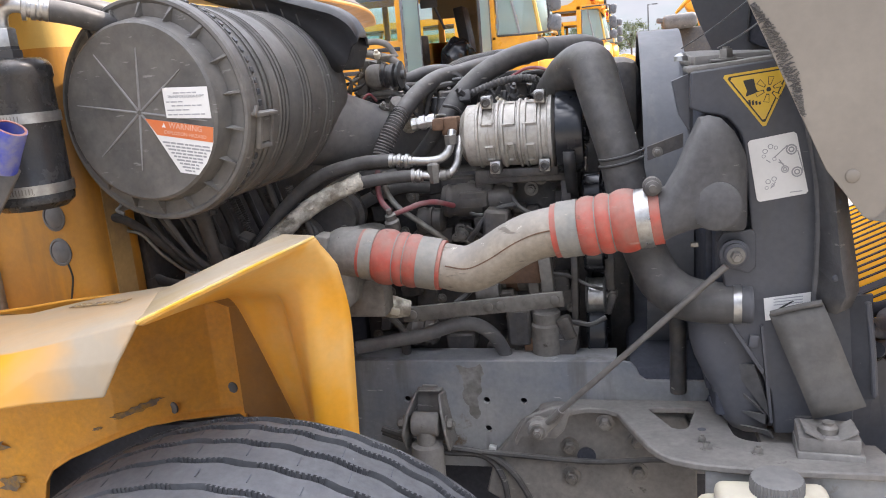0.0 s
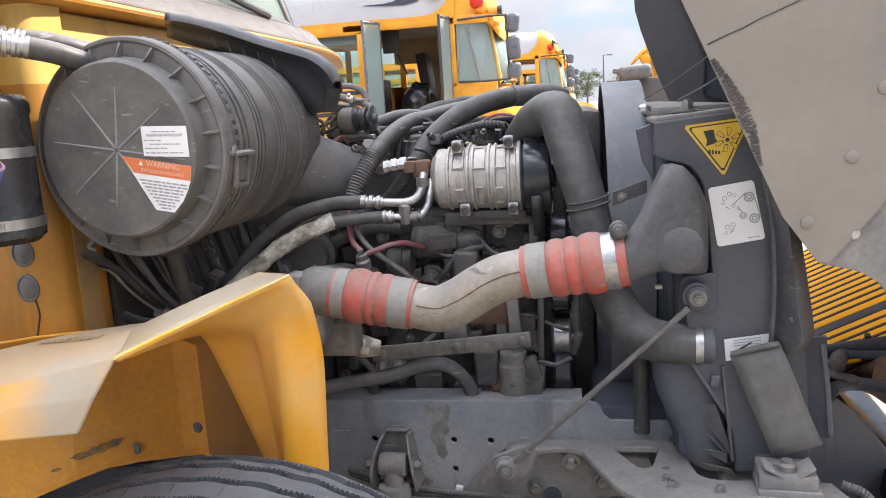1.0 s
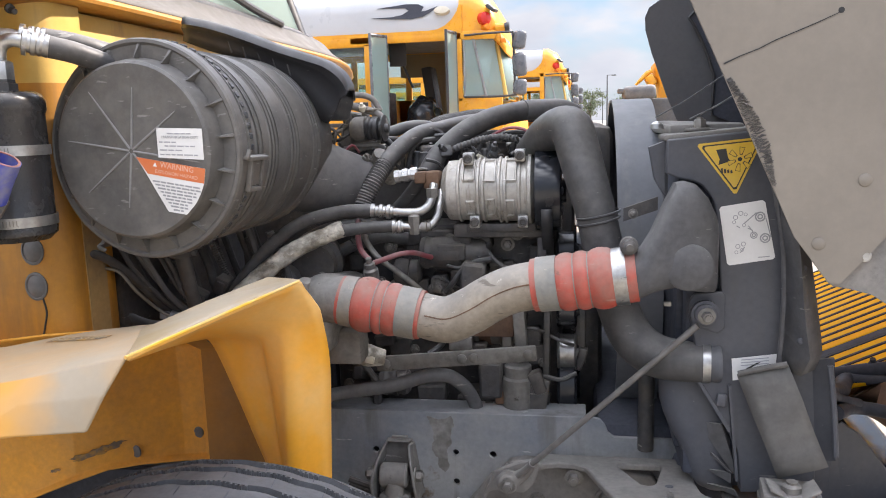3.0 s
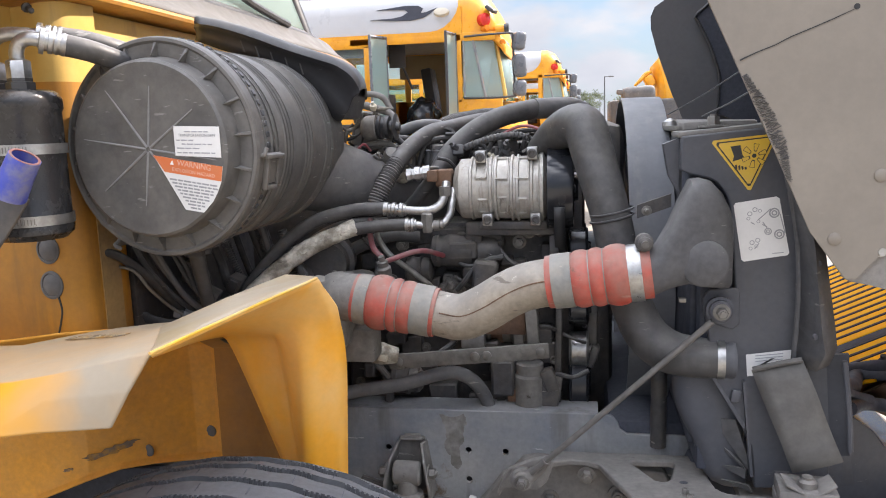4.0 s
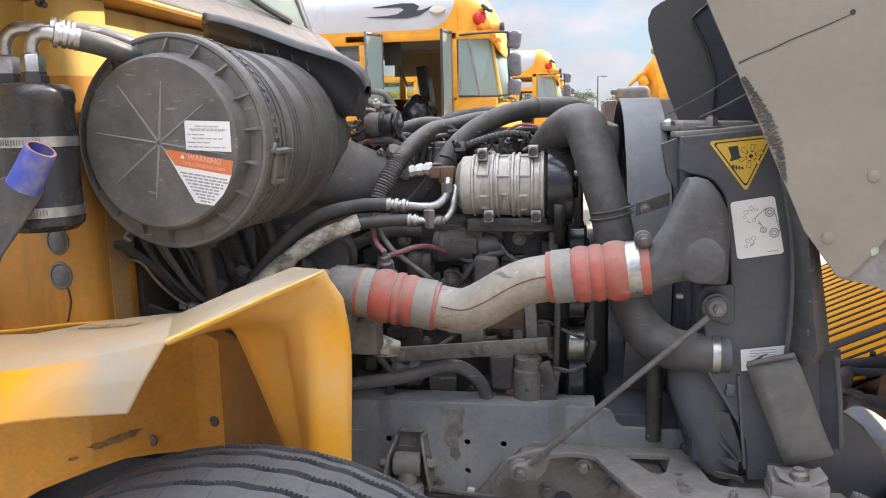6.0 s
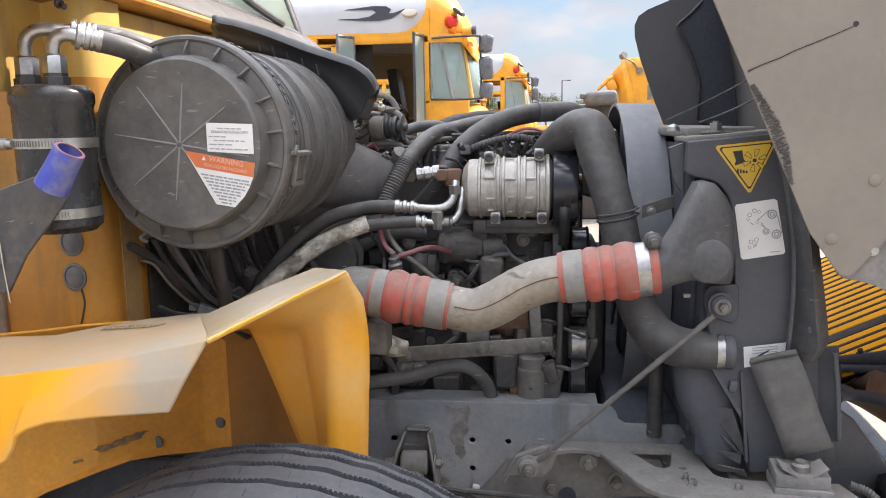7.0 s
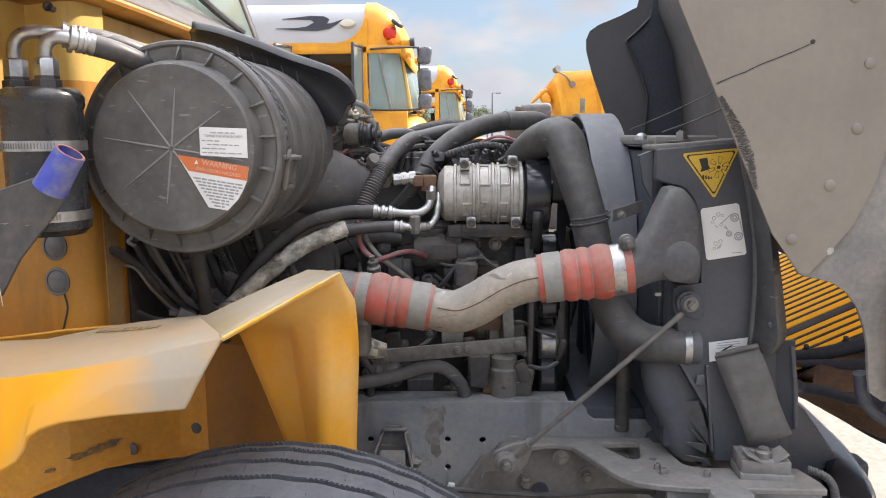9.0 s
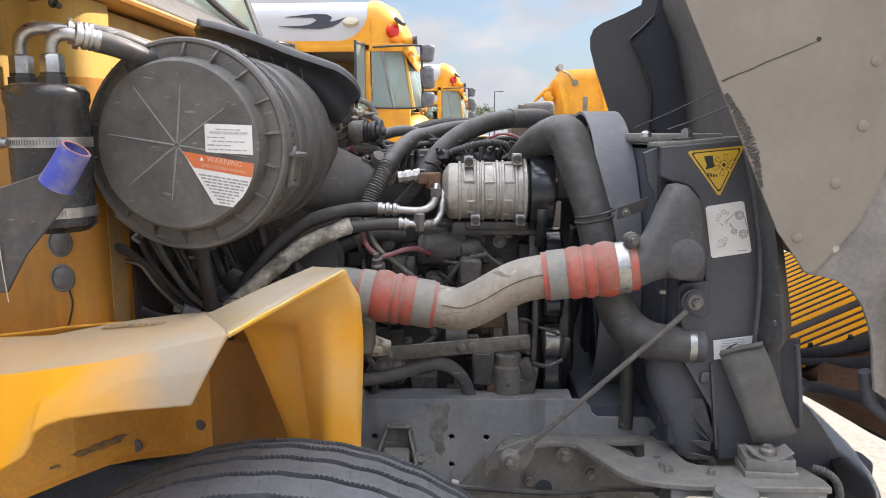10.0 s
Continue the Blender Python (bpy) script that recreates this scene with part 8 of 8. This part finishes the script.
lathe(bm, (0.545, 1.215, 0.95), (0.2, -1, 0.2), [(0, 0.026), (0.018, 0.026), (0.022, 0.02), (0.03, 0.018), (0.03, 0)], 22)
block(bm, (0.56, 1.24, 0.91), (0.05, 0.04, 0.05), (0, 20, 0), 0.008)
part("hinge_knob", bm, M_DUCT, hood, "grey hinge bush")

bumper = thing("front_bumper", (0.7, 1.93, 0.4), "dusty black steel front bumper with curved end", "bumper")
bm = B()
line = curve_points([(0.40, 1.12, 0.0), (0.51, 1.20, 0.0), (0.60, 1.34, 0.0), (0.655, 1.537, 0.0), (0.678, 1.747, 0.0), (0.688, 2.0, 0.0), (0.66, 2.3, 0.0), (0.55, 2.6, 0.0), (0.40, 2.75, 0.0)], 5)
sheet(bm, [[(p.x - 0.085, p.y + 0.015, 0.660) for p in line], [(p.x - 0.080, p.y + 0.014, 0.698) for p in line], [(p.x - 0.034, p.y + 0.004, 0.702) for p in line], [(p.x - 0.022, p.y, 0.694) for p in line], [(p.x - 0.016, p.y, 0.58) for p in line], [(p.x - 0.010, p.y, 0.46) for p in line], [(p.x - 0.05, p.y + 0.02, 0.44) for p in line]])
shell(part("beam", bm, M_GLOSS, bumper, "black painted bumper beam", sharp=50), 0.008)
# pale tube paints the sky highlight along the bumper's top edge
bm = B()
tube(bm, [(p.x - 0.024, p.y + 0.001, 0.699) for p in line[::2]], 0.0055, 8, 3)
part("edge_glint", bm, M_EDGE_GLINT, bumper, "pale strip along the bumper top, a painted highlight")
# added dark sheet for the dark inner side of the bumper
bm = B()
plate(bm, [(0.40, 1.44, 0.84), (0.455, 1.47, 0.862), (0.50, 1.50, 0.825), (0.56, 1.51, 0.745), (0.60, 1.52, 0.69), (0.60, 1.52, 0.46), (0.40, 1.44, 0.46)], (0.004, 0.007, 0))
part("bumper_dark_sheet", bm, M_RAD, bumper, "dark sheet added behind the bumper end")

# ---- other buses in the lot ----
def bus(at, first):
    x0, y0 = at
    b = thing("school_bus", (x0, y0 + 1.2, 0), "yellow school bus with white roof and open front door" if first else "yellow school bus parked further back", "bus", "parked buses")

    def loft(stations, n=20):
        """Body sections along x: (x, half width, sill, roof height, how round)."""
        bmx, loops_ = B(), []
        for x, hw, z0, z1, e in stations:
            lp = []
            for j in range(n + 1):
                a = math.pi * j / n
                c, s = math.cos(a), math.sin(a)
                lp.append(bmx.verts.new((x0 + x, y0 + 1.2 - hw * math.copysign(abs(c) ** e, c), z0 + (z1 - z0) * abs(s) ** e)))
            loops_.append(lp)
        for p_, q_ in zip(loops_, loops_[1:]):
            for j in range(n):
                bmx.faces.new((p_[j], p_[j + 1], q_[j + 1], q_[j]))
        bmx.faces.new(loops_[0]), bmx.faces.new(loops_[-1][::-1])
        bmesh.ops.recalc_face_normals(bmx, faces=bmx.faces)
        return bmx
    part("roof", loft([(-9.2, 1.18, 2.54, 3.08, 0.42), (-0.26, 1.18, 2.54, 3.08, 0.42)]), M_WHITEPAINT, b, "white painted roof", 40)
    part("roof_cap", loft([(-0.34, 1.185, 2.50, 3.10, 0.42), (-0.22, 1.19, 2.50, 3.10, 0.42), (-0.02, 1.17, 2.50, 3.0, 0.48), (0.08, 1.12, 2.50, 2.84, 0.55), (0.14, 1.05, 2.50, 2.64, 0.65)]), M_YELLOW, b, "rounded yellow roof cap", 40)
    # walls on each side, with the door opening on the near one
    for s, y in ((0, y0), (1, y0 + 2.36)):
        w_ = B()
        block(w_, (x0 - 5.32, y + 0.02, 1.30), (7.76, 0.05, 1.00), (0, 0, 0), 0.01)
        block(w_, (x0 - 5.32, y + 0.02, 2.46), (7.76, 0.05, 0.14), (0, 0, 0), 0.01)
        for k in range(9):
            block(w_, (x0 - 1.48 - 0.85 * k, y + 0.02, 2.10), (0.09, 0.05, 0.64), (0, 0, 0), 0.005)
        block(w_, (x0 - 0.36, y + 0.02, 2.10), (0.10, 0.05, 0.82), (0, 0, 0), 0.01)
        block(w_, (x0 - 0.10, y + 0.02, 1.45), (0.55, 0.05, 0.60), (0, 0, 0), 0.02)
        block(w_, (x0 - 0.8, y + 0.02, 2.47), (1.8, 0.05, 0.10), (0, 0, 0), 0.01)
        if s:
            block(w_, (x0 - 0.9, y + 0.02, 1.30), (1.5, 0.05, 1.0), (0, 0, 0), 0.01)
        part("side_wall", w_, M_YELLOW, b, "yellow side wall")
        for z in (1.05, 1.45, 1.70):
            r_ = B()
            block(r_, (x0 - 5.2, y + (-0.012 if not s else 0.05), z), (7.4, 0.02, 0.05), (0, 0, 0), 0.006)
            part("rub_rail", r_, M_BLACK, b, "black rub rail")
        for k in range(8):
            g_ = B()
            block(g_, (x0 - 1.905 - 0.85 * k, y + 0.02, 2.10), (0.76, 0.012, 0.60), (0, 0, 0), 0)
            part("window_pane", g_, M_GLASS, b)
    f_ = B()
    block(f_, (x0 - 4.6, y0 + 1.2, 0.92), (9.0, 2.3, 0.06), (0, 0, 0), 0.01)
    part("floor_pan", f_, M_RAIL, b)
    # windscreen, quarter glass and its posts
    g_ = B()
    sheet(g_, [[(x0 + 0.205, y0 + 0.17, 1.74), (x0 + 0.30, y0 + 0.7, 1.74), (x0 + 0.33, y0 + 1.2, 1.74), (x0 + 0.30, y0 + 1.7, 1.74), (x0 + 0.205, y0 + 2.23, 1.74)],
               [(x0 + 0.085, y0 + 0.17, 2.46), (x0 + 0.15, y0 + 0.7, 2.48), (x0 + 0.17, y0 + 1.2, 2.49), (x0 + 0.15, y0 + 1.7, 2.48), (x0 + 0.085, y0 + 2.23, 2.46)]])
    shell(part("windscreen", g_, M_SCREEN, b, "greenish windscreen"), 0.006)
    for pts in ([(-0.275, 0.012, 1.755), (-0.275, 0.012, 2.44), (-0.185, 0.014, 2.44), (-0.045, 0.030, 1.755)], [(-0.015, 0.034, 1.755), (-0.155, 0.018, 2.44), (0.075, 0.10, 2.40), (0.175, 0.14, 1.755)]):
        g_ = B()
        plate(g_, [(x0 + x, y0 + y, z) for x, y, z in pts], (0.002, 0.006, 0))
        part("quarter_glass", g_, M_SCREEN, b, "greenish quarter window")
    p_ = B()
    tube(p_, [(x0 - 0.175, y0 + 0.012, 2.45), (x0 - 0.030, y0 + 0.026, 1.745)], 0.017, 8, 2)
    tube(p_, [(x0 - 0.285, y0 + 0.008, 2.45), (x0 - 0.285, y0 + 0.008, 1.745), (x0 - 0.03, y0 + 0.022, 1.74), (x0 + 0.185, y0 + 0.13, 1.74)], 0.013, 8, 2, None, True)
    tube(p_, [(x0 - 0.285, y0 + 0.008, 2.45), (x0 - 0.10, y0 + 0.016, 2.45), (x0 + 0.075, y0 + 0.10, 2.41)], 0.013, 8, 2, None, True)
    part("window_post", p_, M_RAIL, b, "black rubber window frame")
    for s in (0.16, 2.24):
        p_ = B()
        tube(p_, [(x0 + 0.20, y0 + s, 1.72), (x0 + 0.085, y0 + s, 2.44)], 0.030, 8, 2)
        part("screen_pillar", p_, M_PALE, b)
    p_ = B()
    plate(p_, [(x0 + x, y0 + 0.05, z) for x, z in ((-0.03, 2.51), (0.13, 2.53), (0.225, 2.33), (0.215, 2.235), (0.13, 2.36))], (0, 2.3, 0))
    soften(part("brow", p_, M_YELLOW, b, "yellow brow over the windscreen"), 0.03, 3)
    p_ = B()
    plate(p_, [(x0 + x, y0 - 0.006, z) for x, z in ((-0.30, 2.50), (-9.0, 2.50), (-9.0, 2.546), (-0.70, 2.548), (-0.60, 2.56), (-0.51, 2.598), (-0.43, 2.66), (-0.36, 2.755), (-0.335, 2.83), (-0.30, 2.83))], (0, 0.03, 0))
    part("gutter_band", p_, M_YELLOW, b, "yellow band sweeping up to the roof cap")
    # hood and nose
    h_ = B()
    st = [(-0.30, 1.16, 1.0, 1.735), (-0.02, 1.15, 1.0, 1.735), (0.16, 1.12, 1.0, 1.715), (0.28, 1.04, 1.0, 1.675), (0.34, 0.98, 1.0, 1.62), (0.355, 0.90, 1.0, 1.54)]
    loops_ = []
    for x, hw, z0, z1 in st:
        loops_.append([h_.verts.new((x0 + x, y0 + 1.2 - hw * math.copysign(abs(math.cos(a)) ** 0.5, math.cos(a)), z0 + (z1 - z0) * math.sin(a) ** 0.5)) for a in (math.pi * j / 16 for j in range(17))])
    for u_, v_ in zip(loops_, loops_[1:]):
        for j in range(16):
            h_.faces.new((u_[j], u_[j + 1], v_[j + 1], v_[j]))
    h_.faces.new(loops_[0]), h_.faces.new(loops_[-1][::-1])
    bmesh.ops.recalc_face_normals(h_, faces=h_.faces)
    part("cowl", h_, M_YELLOW, b, "glossy yellow cowl below the windscreen", 60)
    for s in (0.12, 2.28):
        f_ = B()
        lathe(f_, (x0 + 0.55, y0 + s, 0.72), (0, 1, 0), [(-0.14, 0.56), (-0.10, 0.62), (0.14, 0.62)], 40)
        part("fender", f_, M_YELLOW, b)
    for x in (0.55, -5.6):
        for s in (0.16, 2.24):
            t_ = B()
            lathe(t_, (x0 + x, y0 + s, 0.50), (0, 1, 0), [(-0.14, 0.30), (-0.15, 0.42), (-0.11, 0.50), (0.11, 0.50), (0.15, 0.42), (0.14, 0.30)], 32)
            wh = part("wheel", t_, M_TYRE, b, "black truck wheel")
            t_ = B()
            lathe(t_, (x0 + x, y0 + s, 0.50), (0, 1, 0), [(-0.13, 0.31), (-0.06, 0.22), (0.06, 0.22), (0.13, 0.31)], 24)
            part("rim", t_, M_WHITEPAINT, wh)
    # mirrors, lamps, roof mark
    a_ = B()
    tube(a_, [(x0 - 0.27, y0 - 0.01, 2.47), (x0 + 0.0, y0 - 0.08, 2.475), (x0 + 0.25, y0 - 0.16, 2.47), (x0 + 0.32, y0 - 0.18, 2.46)], 0.013, 8)
    tube(a_, [(x0 - 0.29, y0, 1.745), (x0 + 0.05, y0 - 0.10, 1.735), (x0 + 0.30, y0 - 0.17, 1.74), (x0 + 0.40, y0 - 0.18, 1.76)], 0.013, 8)
    tube(a_, [(x0 + 0.32, y0 - 0.18, 2.47), (x0 + 0.335, y0 - 0.18, 2.1), (x0 + 0.335, y0 - 0.18, 1.75)], 0.013, 8)
    arm = part("mirror_arm", a_, M_BLACK, b, "black mirror arms")
    for z, hh, tilt in ((2.37, 0.21, 8), (2.09, 0.27, -4), (1.83, 0.19, 4)):
        a_ = B()
        block(a_, (x0 + 0.395, y0 - 0.18, z), (0.13, 0.20, hh), (0, tilt, 25), 0.045, 3)
        part("mirror", a_, M_MIRROR, arm, "grey mirror housing")
    for x, z, r_, m in ((-0.03, 2.66, 0.075, M_REDLENS), (-0.015, 2.555, 0.042, M_AMBER), (0.165, 2.39, 0.045, M_AMBER)):
        for s, w_ in ((0.02, -1), (2.38, 1)):
            a_ = B()
            lathe(a_, (x0 + x, y0 + s + (0.08 if x > 0.1 else 0) * -w_, z), (0.7, 0.8 * w_, 0), [(-0.04, r_), (0.03, r_), (0.045, r_ * 0.75), (0.05, 0)], 24)
            part("warning_lamp", a_, m, b, "red lamp" if m is M_REDLENS else "amber lamp")
    for s in (0.04, 2.36):
        a_ = B()
        block(a_, (x0 + 0.06, y0 + s, 2.775), (0.13, 0.16, 0.05), (0, 38, -15), 0.02)
        part("lamp_hood", a_, M_BLACK, b, "black lamp visor")
        a_ = B()
        lathe(a_, (x0 + 0.10, y0 + s + 0.02, 2.545), (1, 0, 0.05), [(0, 0.055), (0.10, 0.05), (0.11, 0.045)], 20)
        part("lamp_pod", a_, M_YELLOW, b, "yellow lamp pod")
        a_ = B()
        lathe(a_, (x0 + 0.21, y0 + s + 0.02, 2.55), (1, 0, 0.05), [(0, 0.054), (0.05, 0.06), (0.055, 0.045), (0.056, 0)], 20)
        part("pod_cap", a_, M_BLACK, b, "black lamp rim")
    a_ = B()
    block(a_, (x0 - 4.7, y0 + 1.2, 2.50), (8.6, 2.2, 0.03), (0, 0, 0), 0.005)
    part("ceiling_liner", a_, M_BRACKET, b, "dull grey-brown ceiling")
    if first:
        for nm, c, sz, r in (("header_panel", (x0 - 0.95, y0 + 2.26, 2.30), (1.25, 0.05, 0.34), M_CABIN), ("sun_visor", (-2.304, y0 + 0.5, 2.322), (0.22, 0.03, 0.29), M_SEAT), ("cabin_post", (x0 - 0.95, y0 + 2.25, 1.85), (0.24, 0.06, 0.60), M_CABIN), ("rear_barrier", (x0 - 1.50, y0 + 1.0, 1.55), (0.05, 0.9, 0.65), M_SEAT)):
            a_ = B()
            block(a_, c, sz, (0, 0, 0), 0.01)
            part(nm, a_, r, b)
        a_ = B()
        bmesh.ops.create_icosphere(a_, subdivisions=4, radius=1.0)
        for v in a_.verts:
            q_ = noise.noise(v.co * 2.2) * 0.16 + noise.noise(v.co * 6.0) * 0.05
            v.co = Vector((-2.02 + v.co.x * 0.23 * (1 + q_), y0 + 0.7 + v.co.y * 0.2 * (1 + q_), 1.52 + v.co.z * 0.27 * (1 + q_)))
        part("bag", a_, M_GLOSS, b, "shiny black plastic bag")
        a_ = B()
        tube(a_, [(-2.235, y0 + 0.5, 2.19), (-2.12, y0 + 0.5, 1.90)], 0.016, 8, 2)
        part("lever", a_, M_SEAT, b, "black lever")
        # roof mark, plain dark shape
        a_ = B()
        pts = [(-2.434, 2.839), (-2.247, 2.857), (-2.075, 2.875), (-1.917, 2.867), (-1.856, 2.833), (-1.885, 2.780), (-1.823, 2.786), (-1.685, 2.831), (-1.769, 2.766), (-1.859, 2.720), (-2.011, 2.695), (-2.252, 2.704), (-2.514, 2.727), (-2.252, 2.731), (-2.127, 2.749), (-2.043, 2.795), (-2.090, 2.829)]
        plate(a_, [(x0 + 1.09 + x, y0 + 0.012 + max(0, z - 2.72) * 0.10, z) for x, z in pts], (0, 0.16, 0))
        part("roof_mark", a_, M_SHADOWED, b, "dark swoosh mark")
        a_ = B()
        lathe(a_, (x0 - 0.54, y0 + 0.04, 2.765), (0, -1, 0.3), [(0, 0.05), (0.06, 0.045), (0.07, 0.0)], 16, 2.0)
        part("marker_lamp", a_, M_BEIGE, b, "pale marker lamp")
        # open door leaves
        for hx, ox, m in ((-2.33, -2.45, M_MIRROR), (-1.47, -1.535, M_BLACK)):
            leaf = None
            for x, y in ((ox, y0 - 0.32), (hx, y0 - 0.01)):
                a_ = B()
                block(a_, (x, y, 1.80), (0.032, 0.035, 1.44), (0, 0, 0), 0.006)
                if leaf is None:
                    leaf = part("door_leaf", a_, m, b, "grey folding door leaf, open")
                else:
                    part("stile", a_, M_MIRROR, leaf)
            for z in (2.50, 1.10):
                a_ = B()
                tube(a_, [(ox, y0 - 0.32, z), (hx, y0 - 0.01, z)], 0.02, 6, 2)
                part("rail", a_, M_MIRROR, leaf)
            a_ = B()
            plate(a_, [(ox, y0 - 0.30, 1.12), (hx, y0 - 0.03, 1.12), (hx, y0 - 0.03, 2.48), (ox, y0 - 0.30, 2.48)], (0.006, 0, 0))
            part("pane", a_, M_SCREEN, leaf)
    # driver's place inside
    for nm, c, sz, r in (("seat_cushion", (x0 - 0.75, y0 + 1.65, 1.45), (0.45, 0.45, 0.14), 0), ("seat_back", (x0 - 0.98, y0 + 1.65, 1.85), (0.14, 0.45, 0.75), -8)):
        a_ = B()
        block(a_, c, sz, (0, r, 0), 0.02, 2)
        part(nm, a_, M_SEAT, b)
    a_ = B()
    ring(a_, (x0 - 0.25, y0 + 1.65, 1.72), (-0.5, 0, 1), 0.23, 0.205, 0.03, 28)
    part("steering_wheel", a_, M_SEAT, b, "black steering wheel")
    for k in range(7):
        for s in (0.55, 1.85):
            a_ = B()
            block(a_, (x0 - 2.3 - 0.95 * k, y0 + s, 1.50), (0.12, 0.9, 0.80), (0, -6, 0), 0.04, 2)
            part("bench_seat", a_, M_SEAT, b, "dark bench seat")
    return b


bus((-1.09, 9.5), True)
bus((-0.47, 18.5), False)
bus((-0.3, 27.5), False)

# tilted hood of another bus
other = thing("open_hood", (1.6, 12.0, 0.0), "orange-yellow open hood of another bus", "hood")
OUT = [(1.075, 2.172), (1.098, 2.09), (1.130, 1.96), (1.160, 1.82), (1.178, 1.62), (1.185, 1.20), (1.185, 0.0)]
INN = [(1.200, 2.367), (1.268, 2.21), (1.325, 2.02), (1.362, 1.83), (1.392, 1.62), (1.400, 1.20), (1.400, 0.0)]
RGT = [(1.730, 2.390), (1.765, 2.24), (1.800, 2.06), (1.835, 1.86), (1.86, 1.62), (1.87, 1.20), (1.87, 0.0)]
bm = B()
rows = []
for (ax, az), (bx, bz), (cx, cz) in zip(OUT, INN, RGT):
    rows.append([(ax + (bx - ax) * q, 12.0 + dy, az + (bz - az) * q) for q, dy in ((0.0, 0.22), (0.06, 0.06), (0.25, -0.05), (0.5, -0.09), (0.75, -0.07), (0.92, -0.02))] + [(bx, 12.0, bz), (bx + 0.012, 12.004, bz)]
                + [(cx, 12.004, cz), (cx + 0.012, 12.0, cz), (cx + 0.05, 11.95, cz - 0.005), (cx + 0.11, 11.95, cz - 0.02), (cx + 0.16, 12.06, cz - 0.04), (cx + 0.17, 12.25, cz - 0.05)])
sheet(bm, rows)
shell(part("skin", bm, M_YELLOW, other, "glossy orange-yellow skin with rolled sides", sharp=50), 0.02)
bm = B()
tube(bm, [(0.825, 12.0, 1.905), (0.90, 11.98, 1.98), (0.985, 12.0, 2.065), (1.06, 12.02, 2.10)], [0.018, 0.028, 0.035, 0.03], 8)
block(bm, (1.04, 12.04, 1.965), (0.14, 0.2, 0.17), (0, -30, 0), 0.04)
part("lamp_pod", bm, M_YELLOW, other, "small yellow lamp pod")
bm = B()
tube(bm, [(1.20, 11.90, 2.37), (1.32, 11.94, 2.31), (1.42, 11.97, 2.20)], 0.012, 6)
lathe(bm, (1.44, 11.985, 2.18), (0, -1, 0), [(0, 0.05), (0.02, 0.05)], 12)
lathe(bm, (1.17, 11.95, 2.39), (0.6, -1, 0.3), [(0, 0.05), (0.08, 0.05)], 12)
part("hinge_clip", bm, M_BAND, other, "grey catch with cable")
bm = B()
block(bm, (0.83, 11.45, 1.775), (0.46, 0.34, 0.20), (0, -3, 0), 0.07, 3)
block(bm, (0.60, 11.40, 1.80), (0.14, 0.16, 0.07), (0, 8, 0), 0.02)
part("filter_housing", bm, M_DUCT, other, "grey plastic housing beside the hood")
bm = B()
block(bm, (1.0, 12.1, 0.85), (1.1, 1.0, 1.70), (0, 0, 0), 0.05)
part("engine_bay", bm, M_BLOCK, other, "dark engine bay")
bm = B()
block(bm, (1.60, 11.99, 1.86), (0.08, 0.02, 0.22), (0, 0, 0), 0.02)
part("hinge_plate", bm, M_BAND, other)

# lamp posts and trees far off
def lamp_post(x, y, h):
    p = thing("lamp_post", (x, y, 0), "tall grey parking lot lamp post", "lamp post", "lamp posts")
    b = B()
    lathe(b, (x, y, 0), (0, 0, 1), [(0, 0.16), (h * 0.5, 0.12), (h, 0.08)], 12)
    part("pole", b, M_POLE, p)
    b = B()
    block(b, (x + 0.55, y, h), (1.1, 0.08, 0.08), (0, 0, 0), 0.02)
    block(b, (x + 0.95, y, h - 0.02), (0.75, 0.35, 0.16), (0, 0, 0), 0.04)
    part("head", b, M_POLE, p)


lamp_post(4.45, 120, 7.6)
lamp_post(6.0, 190, 7.4)


def tree(x, y, h, w_, seed):
    rnd = random.Random(seed)
    t = thing("tree", (x, y, 0), "distant leafy green tree", "tree", "far trees")
    b = B()
    tube(b, [(x, y, 0), (x + 0.1, y, h * 0.3), (x, y, h * 0.7)], [h * 0.035, h * 0.02, h * 0.01], 8, 4)
    for k in range(6):
        a = rnd.uniform(0, 6.3)
        tube(b, [(x, y, h * (0.3 + 0.06 * k)), (x + w_ * 0.35 * math.cos(a), y + w_ * 0.35 * math.sin(a), h * (0.45 + 0.08 * k))], h * 0.008, 5, 2)
    part("trunk", b, M_BARK, t)
    verts, faces = [], []
    clumps = [(rnd.gauss(0, 0.24) * w_, rnd.gauss(0, 0.24) * w_, h * rnd.uniform(0.38, 0.95)) for k in range(34)]
    for cx, cy, cz in clumps:
        r = rnd.uniform(0.08, 0.16) * w_
        for j in range(70):
            d = Vector((rnd.gauss(0, 1), rnd.gauss(0, 1), rnd.gauss(0, 0.8))) * r * 0.6
            u_ = Vector((rnd.gauss(0, 1), rnd.gauss(0, 1), rnd.gauss(0, 1))).normalized()
            v_ = u_.orthogonal().normalized()
            s = rnd.uniform(0.05, 0.10) * w_ * 0.35
            c_ = Vector((cx, cy, cz)) + d
            i = len(verts)
            verts += [c_ - u_ * s, c_ + v_ * s * 0.6, c_ + u_ * s, c_ - v_ * s * 0.6]
            faces.append((i, i + 1, i + 2, i + 3))
    me = bpy.data.meshes.new("crown")
    me.from_pydata(verts, [], faces)
    me.materials.append(M_LEAF)
    cr = new("crown", me)
    cr.parent = t


for i, (x, y, h, w_) in enumerate(((-1.0, 95, 4.6, 4.0), (1.6, 100, 4.9, 3.6), (-5.0, 110, 5.0, 5.0), (9.0, 130, 5.2, 6.0), (14.0, 140, 5.4, 6.0), (20, 120, 5.0, 6.0), (-10, 120, 5.6, 6.0), (28, 130, 5.5, 6.0))):
    tree(x, y, h, w_, 20 + i)
